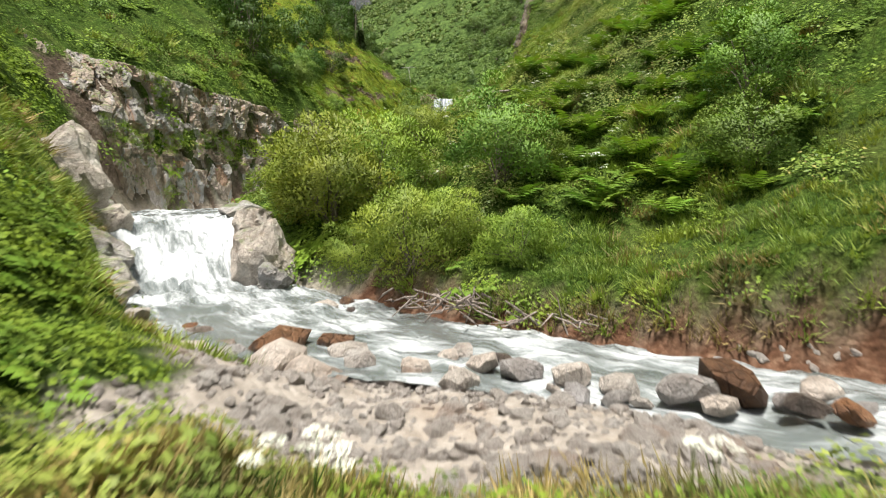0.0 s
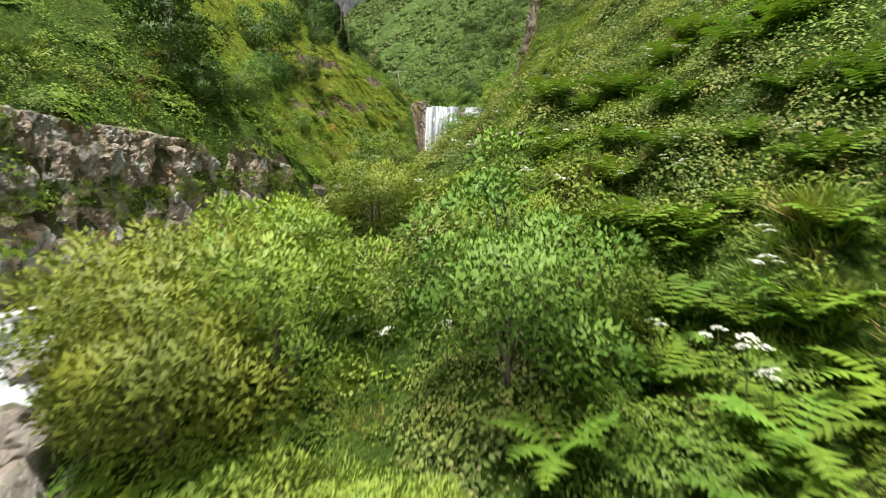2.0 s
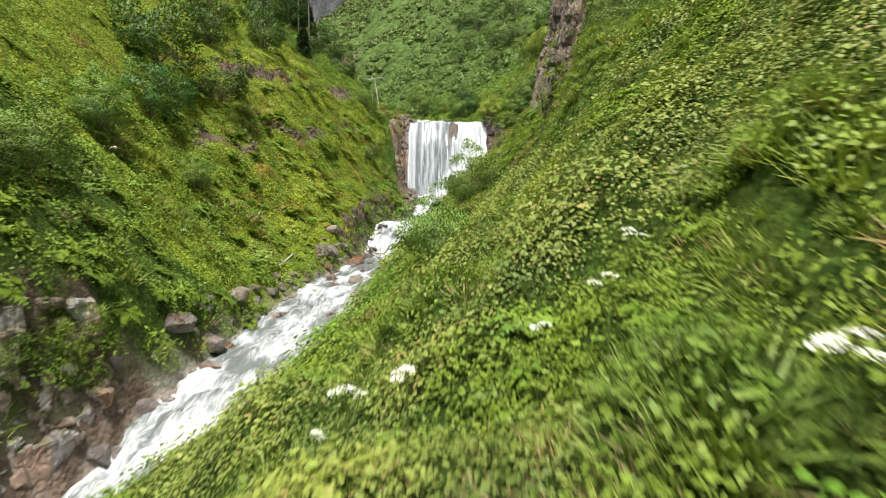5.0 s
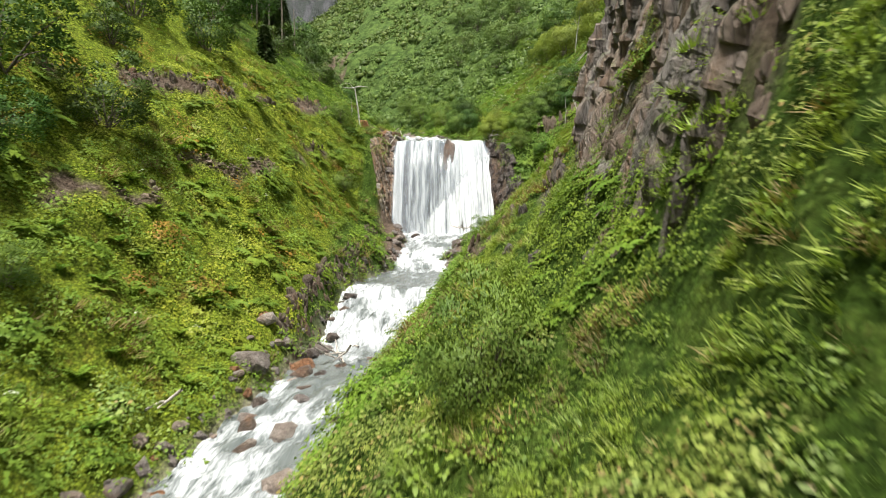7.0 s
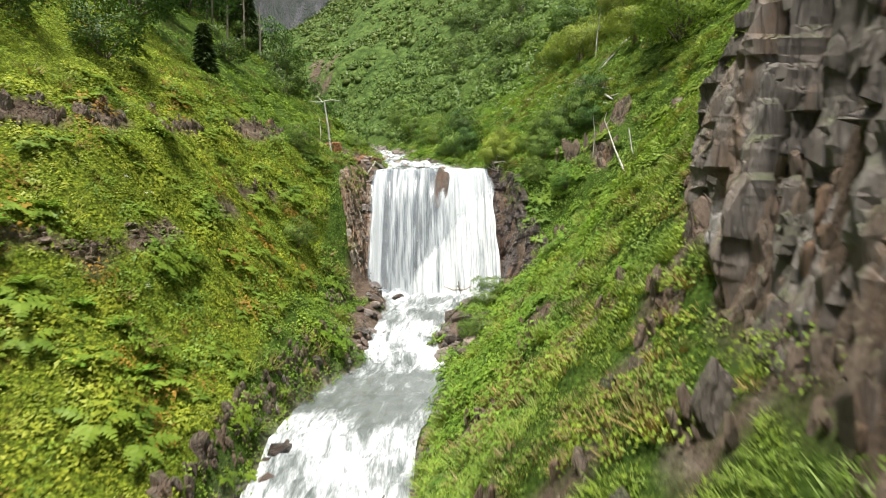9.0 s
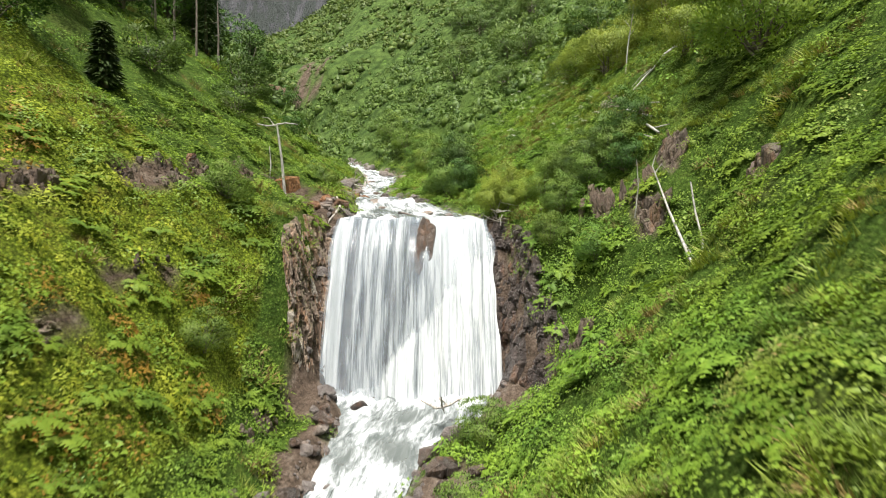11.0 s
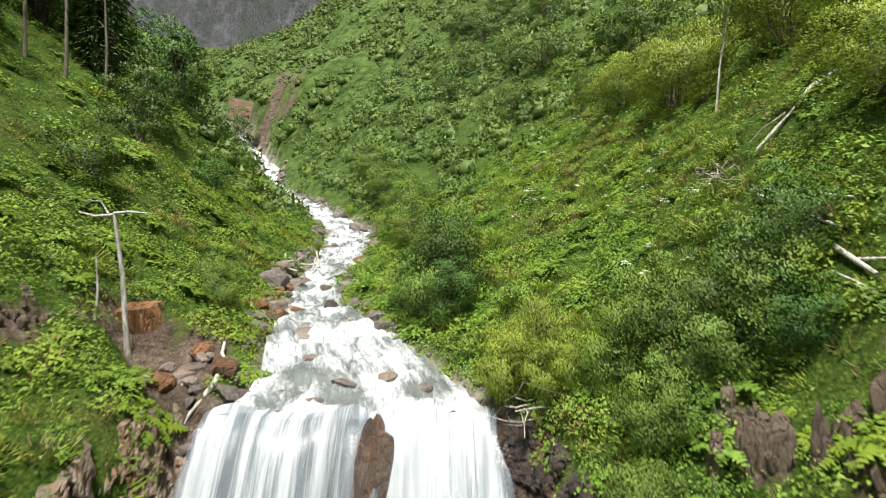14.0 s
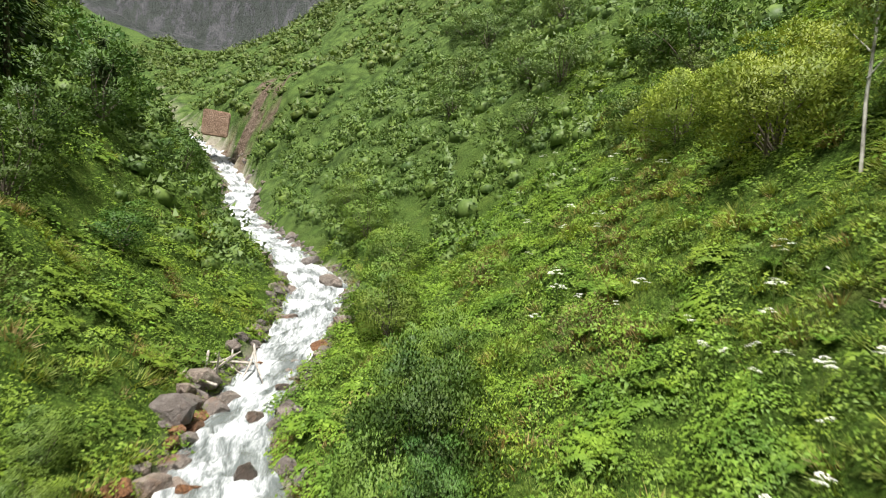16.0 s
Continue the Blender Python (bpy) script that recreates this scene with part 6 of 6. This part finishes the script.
for x, y, rad, hi in ((11.3, 96.4, 1.0, 1.0), (12.2, 96.0, 1.05, 1.0), (13.0, 95.6, 1.1, 1.0), (13.8, 95.0, 1.15, 1.0), (12.6, 94.6, 1.0, 1.0), (14.8, 95.6, 1.1, 1.0), (11.9, 95.0, 0.95, 1.0), (14.4, 94.2, 0.9, 0.9), (10.5, 96.0, 0.8, 0.9),
                      (6.3, 104.5, 1.2, 1.1), (5.6, 105.4, 1.2, 1.15), (6.1, 103.4, 0.95, 1.0)):
    bush("dark" if y > 100 or rng.rand() < 0.4 else "shrub", x, y, rad, hi, "dark bushes above the waterfall")
for x, y, rad, hi in ((8.0, 97.3, 0.95, 1.1), (8.9, 97.8, 0.95, 1.1), (8.6, 96.8, 0.8, 1.0), (9.6, 96.9, 0.8, 0.95), (19.8, 91.5, 2.6, 1.1), (18.2, 112.0, 2.0, 0.95), (19.6, 113.5, 2.0, 0.9), (18.8, 97.5, 1.6, 0.9), (17.4, 118.5, 1.8, 0.9), (21.5, 107.5, 2.0, 1.2), (22.5, 103.0, 2.0, 1.2)):
    bush("willow", x, y, rad, hi, "tall willows of the eastern slope")
for i in range(70):
    x, y = rng.uniform(6, 46), rng.uniform(110, 175)
    if x > (15 if y < 130 else 5) and x < 14 + (y - 90) * 0.5:
        bush("heath" if rng.rand() < 0.8 else "alder", x, y, rng.uniform(0.9, 2.4), rng.uniform(0.7, 0.95), "shrubs of the eastern hillside")
for kind, forms in KINDS.items():
    for k, ob in enumerate(forms):
        if (kind, k) not in USED:
            for o in (*ob.children, ob):
                bpy.data.objects.remove(o)

# ---- ferns, flowers ----
fronds = [mesh_of("frond", *fern_frond(70 + i), M_FERN) for i in range(3)]
fern = tagged(new("fern"), "bright green lady fern with arching fronds", "fern", "ferns of the slope")
for i in range(9):
    f = part("frond", fronds[i % 3], M_FERN, fern)
    f.matrix_basis = pose(0, 0, 0, rng.uniform(-12, 12), rng.uniform(-25, 8), i * 40 + rng.uniform(-12, 12))
first = True
spots = [(5.9, 18.6), (6.6, 18.2), (7.4, 19.0), (8.2, 20.8), (6.9, 20.8), (7.6, 22.2), (8.8, 22.6), (5.2, 21.0), (6.2, 22.6), (4.6, 18.0), (3.0, 17.0), (9.4, 21.2), (8.6, 24.6), (5.7, 24.4), (9.8, 24.0), (7.4, 16.6), (8.4, 14.4), (9.2, 16.4)]
for i in range(90):
    spots.append((rng.uniform(4.5, 11), rng.uniform(15, 28)) if i < 35 else (rng.uniform(-11, -5), rng.uniform(52, 72)) if i < 70 else (rng.uniform(9, 16), rng.uniform(84, 112)))
for x, y in spots:
    m = Matrix.LocRotScale((x, y, G1(x, y) + 0.1), Euler((0, 0, rng.uniform(0, 6.28))), [rng.uniform(1.1, 1.7) if y < 40 else rng.uniform(0.6, 0.95)] * 3)
    if first:
        fern.matrix_basis, first = m, False
        fs = fern.scale.copy()
    else:
        copy_thing(fern, m @ Matrix.Diagonal((*(1 / s for s in fs), 1)))


def umbel_mesh(seed):
    r = np.random.RandomState(seed)
    v = []
    for i in range(46):
        a, q = r.uniform(0, 6.28), math.sqrt(r.uniform(0, 1)) * 0.1
        p = np.array([q * math.cos(a), q * math.sin(a), 0.035 - q * q * 3.2 + r.normal(0, 0.004)])
        v += leaf(p, np.array([math.cos(i), math.sin(i), 0.0]), np.array([r.normal(0, 0.3), r.normal(0, 0.3), 1]), 0.034, 0.03)
    return mesh_of("flower_head", np.array(v), np.arange(len(v)).reshape(-1, 3), M_UMBEL)


UMBELS = [umbel_mesh(i) for i in range(3)]
STALK = tubes_mesh("stalk", [([(0, 0, -0.1), (0.02, 0, 0.5), (0, 0.02, 1.0)], [0.012, 0.010, 0.006])], M_STEM, 5)
BRANCH = tubes_mesh("branch", [([(0, 0, 0.55), (0.1, 0, 0.72), (0.16, 0, 0.93)], [0.007, 0.006, 0.004])], M_STEM, 4)
BASE = mesh_of("leaves", *herb_form(7, 30, 0.32, 0.4, 0.10)[:2], M_HERB)


def umbellifer(seed):
    r = np.random.RandomState(seed)
    top = tagged(new("umbellifer"), "tall plant with flat white flower heads", "wildflower", "white umbels of the slope")
    part("stalk", STALK, M_STEM, top)
    part("leaves", BASE, M_HERB, top)
    part("flower_head", UMBELS[seed % 3], M_UMBEL, top).matrix_basis = pose(0, 0.02, 1.0, r.uniform(-15, 15), r.uniform(-15, 15), 0)
    for k in range(2 + seed % 2):
        a = r.uniform(0, 360)
        part("branch", BRANCH, M_STEM, top).matrix_basis = pose(0, 0, 0, 0, 0, a)
        h = part("flower_head", UMBELS[(seed + k) % 3], M_UMBEL, top)
        h.matrix_basis = pose(0.16 * math.cos(radians(a)), 0.16 * math.sin(radians(a)), 0.93, r.uniform(-20, 20), r.uniform(-20, 20), 0) @ Matrix.Scale(0.8, 4)
    return top


plants = [umbellifer(i) for i in range(3)]
spots = [(0.10, 3.0, 0.72), (0.24, 3.4, 0.74), (0.42, 3.27, 0.68), (2.51, 3.6, 0.62), (2.66, 3.57, 0.62), (5.3, 17.2, 1.2), (5.1, 17.6, 1.0), (5.5, 17.0, 0.9), (3.9, 22.1, 1.0), (7.0, 26.5, 1.0), (4.7, 30.3, 1.0), (6.0, 29.8, 1.0), (7.4, 31, 1.0), (1.2, 22.6, 0.9), (8.7, 27.4, 1.0), (-3.5, 34.0, 0.8), (2.6, 24.0, 1.1), (1.8, 24.6, 1.1), (2.3, 25.5, 0.9), (3.3, 28.4, 0.9)]
for i in range(26):
    spots.append((rng.uniform(3, 11), rng.uniform(18, 31), rng.uniform(0.7, 1.1)))
for i in range(34):
    spots.append((rng.uniform(-2, 8), rng.uniform(19, 34), rng.uniform(0.6, 0.95)))
for i in range(24):
    spots.append((rng.uniform(12.2, 15.5), rng.uniform(98, 106), rng.uniform(0.8, 1.3)))
for i in range(60):
    y = rng.uniform(108, 150)
    spots.append((rng.uniform(9, 15) + (y - 108) * 0.1, y, rng.uniform(0.9, 1.6)))
for i in range(14):
    spots.append((rng.uniform(-11, -6), rng.uniform(40, 75), rng.uniform(0.6, 0.9)))
for i, (x, y, s) in enumerate(spots):
    m = Matrix.LocRotScale((x, y, G1(x, y)), Euler((0, 0, rng.uniform(0, 6.28))), (s, s, s))
    if i < 3:
        plants[i].matrix_basis = m
    else:
        k = i % 3
        copy_thing(plants[k], m @ Matrix.Diagonal((*(1 / q for q in plants[k].scale), 1)))

# ---- dead wood and trees ----
def limb(points, radii, material, name="trunk", parent=None, sides=8):
    pts = [Vector(p) for p in points]
    return part(name, tubes_mesh(name, [(pts, radii)], material, sides), material, parent)


def wooden(name, label, category, pieces, material, group=""):
    """A thing made of one trunk and its limbs: (part name, points, radii)."""
    top = tagged(new(name), label, category, group)
    for piece, points, radii in pieces:
        limb(points, radii, material, piece, top)
    return top


z0 = G1(-4.7, 99.4)
wooden("dead_tree", "bleached dead birch with a forked flat top", "dead tree", [
    ("trunk", [(-4.7, 99.4, z0 - 0.2), (-4.85, 99.5, z0 + 1.3), (-5.0, 99.7, z0 + 2.6), (-5.3, 99.8, 26.7)], [0.11, 0.09, 0.08, 0.06]),
    ("limb", [(-5.3, 99.8, 26.65), (-5.9, 99.7, 26.6), (-6.5, 99.8, 26.75)], [0.06, 0.05, 0.02]),
    ("limb", [(-5.3, 99.8, 26.7), (-4.7, 99.6, 26.75), (-4.0, 99.7, 26.7)], [0.06, 0.05, 0.02]),
    ("limb", [(-5.5, 99.8, 26.7), (-5.8, 99.9, 27.1), (-6.2, 99.8, 27.15)], [0.04, 0.03, 0.015])], M_BIRCH)
wooden("dead_tree", "thin bleached dead stem beside the dead birch", "dead tree", [
    ("trunk", [(-5.6, 99.0, G1(-5.6, 99.0) - 0.1), (-5.5, 99.1, 24.2), (-5.6, 99.2, 25.3)], [0.05, 0.04, 0.02])], M_BIRCH)
for label, pieces in (
    ("broken white birch trunk leaning down the rock face", [("trunk", [(14.3, 89.1, 22.6), (14.42, 88.2, 21.4), (14.6, 87.1, 20.1), (14.7, 86.0, 18.9)], [0.035, 0.05, 0.06, 0.065]),
                                                            ("limb", [(14.3, 89.1, 22.6), (14.1, 89.3, 23.3), (14.3, 89.5, 23.8)], [0.035, 0.025, 0.012]),
                                                            ("limb", [(14.2, 89.2, 23.0), (14.5, 89.3, 23.4), (14.8, 89.2, 23.0)], [0.03, 0.02, 0.01]),
                                                            ("limb", [(14.55, 87.4, 20.4), (14.85, 87.0, 19.7), (15.0, 86.3, 19.0)], [0.04, 0.03, 0.015])]),
    ("thin white birch stem hanging over the rock", [("trunk", [(15.06, 87.5, 22.5), (15.1, 87.1, 21.3), (15.2, 86.6, 20.2), (15.05, 86.1, 19.3)], [0.03, 0.04, 0.04, 0.03])]),
    ("slim dead birch standing on the ledge", [("trunk", [(13.4, 89.4, 21.0), (13.5, 89.3, 22.4), (13.4, 89.3, 23.6)], [0.035, 0.03, 0.015])]),
    ("fallen bleached trunk leaning down the upper slope", [("trunk", [(16.9, 101.0, 29.1), (17.6, 101.0, 29.9), (18.1, 101.1, 30.4), (18.9, 101.3, 31.4), (19.7, 101.1, 31.95)], [0.05, 0.065, 0.05, 0.07, 0.085]),
                                                           ("limb", [(17.1, 101.9, 29.5), (17.5, 101.7, 30.0), (18.1, 101.4, 30.5)], [0.015, 0.03, 0.035]), ("limb", [(19.7, 101.1, 31.95), (20.0, 101.0, 31.6)], [0.05, 0.02])]),
    ("fallen white trunk lying along the slope", [("trunk", [(15.95, 99.4, 27.6), (15.9, 97.9, 27.5), (15.95, 96.5, 27.4), (16.4, 95.1, 27.2)], [0.07, 0.06, 0.05, 0.03])]),
    ("fallen broken trunk in several pieces", [("trunk", [(15.7, 98.5, 27.4), (15.72, 97.4, 27.15), (15.75, 96.6, 26.95)], [0.06, 0.05, 0.05]), ("trunk", [(15.8, 96.2, 26.8), (15.9, 95.4, 26.55), (16.0, 94.9, 26.4)], [0.06, 0.06, 0.04])]),
    ("short fallen white log with a forked end", [("trunk", [(15.6, 94.6, 25.95), (15.7, 94.0, 25.65), (15.82, 93.4, 25.35)], [0.075, 0.075, 0.06]), ("limb", [(15.7, 94.0, 25.65), (16.0, 93.6, 25.7), (16.3, 93.2, 25.75)], [0.05, 0.04, 0.02])]),
    ("thin fallen branch below the log", [("trunk", [(15.3, 94.2, 25.35), (15.5, 93.6, 25.15), (15.7, 93.1, 24.9)], [0.03, 0.035, 0.015]), ("limb", [(15.5, 93.6, 25.15), (15.45, 93.3, 24.95)], [0.02, 0.01])]),
    ("short grey log lying among the flowers", [("trunk", [(15.9, 105.0, 28.9), (16.6, 105.3, 29.1), (17.3, 105.2, 29.2)], [0.12, 0.12, 0.1])])):
    wooden("fallen_birch" if "fallen" in label or "log" in label else "dead_tree", label, "dead wood", pieces, M_BIRCH, "dead birches of the eastern side")
zl = G1(3.4, 26.9)
wooden("broken_log", "splintered pale log lying in the brambles", "dead wood", [
    ("trunk", [(3.15, 27.2, zl + 0.42), (3.45, 26.9, zl + 0.36), (3.75, 26.5, zl + 0.30)], [0.03, 0.06, 0.05]),
    ("splinter", [(3.2, 27.3, zl + 0.36), (3.5, 27.05, zl + 0.42), (3.7, 26.8, zl + 0.36)], [0.02, 0.035, 0.012]),
    ("splinter", [(2.9, 26.5, zl + 0.2), (3.1, 26.6, zl + 0.32), (3.2, 26.9, zl + 0.38)], [0.03, 0.035, 0.012]),
    ("splinter", [(2.4, 26.2, zl - 0.1), (2.5, 26.3, zl + 0.12), (2.55, 26.5, zl + 0.25)], [0.03, 0.03, 0.012])], M_GREYWOOD)
# slender live birch and bare trunks of the wood on the west side
zb = G1(18.4, 107.6)
wooden("birch_tree", "slender white-stemmed birch on the eastern slope", "tree", [
    ("trunk", [(18.3, 107.4, zb - 0.2), (18.5, 107.6, zb + 2.0), (18.9, 107.8, zb + 4.5), (19.2, 108.0, zb + 7.5)], [0.055, 0.05, 0.04, 0.025])] + [
    ("limb", [(18.5 + 0.1 * i, 107.6 + 0.05 * i, zb + 2.6 + 0.8 * i), (18.5 + 0.1 * i + 0.5 * math.cos(i * 2.1), 107.6 + 0.5 * math.sin(i * 2.1), zb + 3.2 + 0.8 * i)], [0.03, 0.01]) for i in range(5)], M_BIRCH)
bl, c = crown_mesh("crown", 91, 20, 1500, 0.13, M_SHRUB, 1.6)
ob = part("crown", bl, M_SHRUB, scene.objects["birch_tree"])
ob.matrix_basis = Matrix.LocRotScale((18.9, 107.8, zb + 3.2), None, (0.8, 0.8, 1.5))
for i, (x, y, hgt) in enumerate(((-18.6, 112.5, 11), (-17.3, 113.0, 9), (-19.8, 114.5, 12), (-16.3, 115.0, 8), (-21.0, 111.5, 9), (-22.5, 116.0, 12), (-15.4, 117.5, 6))):
    z0 = G1(x, y)
    wooden("bare_trunk", "tall bare grey conifer trunk at the wood's edge", "dead tree", [
        ("trunk", [(x, y, z0 - 0.3), (x + 0.1, y, z0 + hgt * 0.5), (x + 0.05, y, z0 + hgt)], [0.11, 0.09, 0.04])] + [
        ("limb", [(x + 0.05, y, z0 + hgt * (0.3 + 0.1 * k)), (x + 0.05 + 0.5 * math.cos(k * 2.4 + i), y + 0.5 * math.sin(k * 2.4 + i), z0 + hgt * (0.28 + 0.1 * k))], [0.03, 0.008]) for k in range(6)], M_GREYWOOD, "trunks at the wood's edge")


def conifer(x, y, tall, seed):
    """A dark spruce: tiers of drooping sprays round a tapering trunk."""
    r = np.random.RandomState(seed)
    z0 = G1(x, y)
    top = tagged(new("spruce_tree"), "dark green spruce at the wood's edge", "tree", "spruces of the wood")
    limb([(x, y, z0 - 0.3), (x, y, z0 + tall * 0.6), (x, y, z0 + tall)], [0.2, 0.13, 0.03], M_BARK, "trunk", top)
    v = []
    for i in range(1500):
        t = r.uniform(0.08, 1)
        reach = (1 - t) * tall * 0.24 + 0.15
        a, q = r.uniform(0, 6.28), reach * math.sqrt(r.uniform(0.08, 1))
        p = np.array([x + q * math.cos(a), y + q * math.sin(a), z0 + tall * t - q * 0.45])
        v += leaf(p, np.array([math.cos(a), math.sin(a), -0.5 + r.normal(0, 0.2)]), np.array([r.normal(0, 0.4), r.normal(0, 0.4), 1]), r.uniform(0.3, 0.6), 0.16)
    part("crown", mesh_of("crown", np.array(v), np.arange(len(v)).reshape(-1, 3), M_SPRUCE), M_SPRUCE, top)
    return top


for i, (x, y, tall) in enumerate(((-22.5, 108.5, 12), (-25.0, 113.0, 14), (-21.8, 118.5, 11), (-26.5, 104.0, 13), (-28.0, 119.0, 14), (-31.0, 111.0, 14), (-24.0, 99.5, 12), (-28.0, 97.0, 14), (-24.5, 121.5, 13), (-30.0, 126.0, 14), (-34.0, 118.0, 15), (-20.5, 104.0, 8), (-33.0, 104.0, 15), (-19.0, 121.0, 6), (-12.3, 93.5, 3.2), (-17, 131, 4.5), (-18.5, 124, 7), (-20.5, 128, 9), (-17.2, 119.5, 6), (-22.5, 125, 11), (-26, 131, 12))):
    conifer(x, y, tall, 300 + i)

# roots and driftwood
def tangle(label, group_at, count, spread, seed, thick=0.03, long=1.0, material=None, category="driftwood"):
    r = np.random.RandomState(seed)
    top = tagged(new("driftwood_pile"), label, category)
    for i in range(count):
        p = Vector(group_at) + Vector((r.normal(0, spread[0]), r.normal(0, spread[1]), r.uniform(0, spread[2])))
        d = Vector((r.normal(0, 1) * 0.9, r.normal(0, 0.5), r.normal(-0.15, 0.35))).normalized() * long * r.uniform(0.5, 1.2)
        b = Vector((r.normal(0, 0.08), r.normal(0, 0.08), r.normal(0, 0.08)))
        limb([p - d / 2, p + b, p + d / 2], [thick * r.uniform(0.6, 1.2), thick, thick * 0.4], material or M_DEADWOOD, "branch", top, 5)
    return top


tangle("bleached roots and branches washed against the bank", (0.9, 13.5, 0.1), 30, (0.8, 0.2, 0.3), 1, 0.026, 0.9, M_GREYWOOD)
tangle("thin bleached roots hanging from the eroded bank", (2.9, 12.4, 0.0), 18, (0.8, 0.15, 0.2), 2, 0.024, 0.8, M_GREYWOOD)
for label, pts, rad in (("bleached log draped over the edge beside the fall", [(-2.9, 97.5, 21.75), (-3.15, 96.7, 21.1), (-3.1, 96.1, 20.2), (-3.0, 95.7, 19.3)], [0.07, 0.08, 0.06, 0.04]),
                        ("bleached log hanging down the wall beside the fall", [(-2.3, 97.5, 21.7), (-2.45, 96.5, 20.9), (-2.4, 96.0, 20.1)], [0.09, 0.08, 0.04]),
                        ("short bleached branch hanging over the edge", [(-2.0, 97.4, 21.6), (-2.1, 96.6, 20.9)], [0.05, 0.03]),
                        ("bent grey log jammed against the lip of the fall", [(-1.3, 98.6, 21.9), (-1.1, 97.6, 21.6), (-1.5, 96.7, 20.9), (-1.7, 96.3, 20.4)], [0.06, 0.09, 0.07, 0.04]),
                        ("pale branch lying on the rocks at the lip", [(-1.7, 100.0, 22.3), (-1.5, 99.2, 22.1), (-0.8, 98.2, 21.7)], [0.05, 0.06, 0.03])):
    wooden("drift_log", label, "driftwood", [("trunk", pts, rad)], M_DEADWOOD, "logs at the lip of the waterfall")
for x, y, size in ((1.2, 100.8, 1.1), (2.6, 98.9, 0.9), (0.3, 103.0, 1.2), (3.9, 99.4, 0.8), (-0.5, 99.4, 1.0), (1.9, 97.6, 0.8), (5.2, 98.6, 0.7), (0.6, 98.0, 0.7)):
    stone(RIVER, x, y, float(np.interp(y, FLOW[:, 1], FLOW[:, 2])) - 0.05, size, "brown-grey rock under the water at the lip", group="rocks in the lip of the fall", flat=0.6)
tangle("grey roots and broken branches of a fallen tree", (15.5, 101.0, 28.0), 16, (0.35, 0.5, 0.5), 9, 0.03, 0.9, M_GREYWOOD)
tangle("bleached branches stranded on the stream's edge", (-2.9, 114.5, 23.8), 14, (0.7, 1.2, 0.4), 4, 0.06, 2.0)
tangle("grey twigs hanging over the edge of the fall", (7.9, 96.3, 20.6), 16, (0.35, 0.3, 1.2), 5, 0.025, 1.1)
tangle("grey branches across the mossy boulders", (-1.6, 64.6, 8.0), 6, (0.5, 0.5, 0.3), 6, 0.05, 1.6)
tangle("single dead branch lying in the ferns", (-6.3, 57.8, 8.0), 3, (0.4, 0.3, 0.2), 7, 0.05, 1.8)
tangle("driftwood lying across the stones below the fall", (4.9, 88.0, 12.9), 5, (0.5, 0.4, 0.2), 8, 0.05, 1.5)
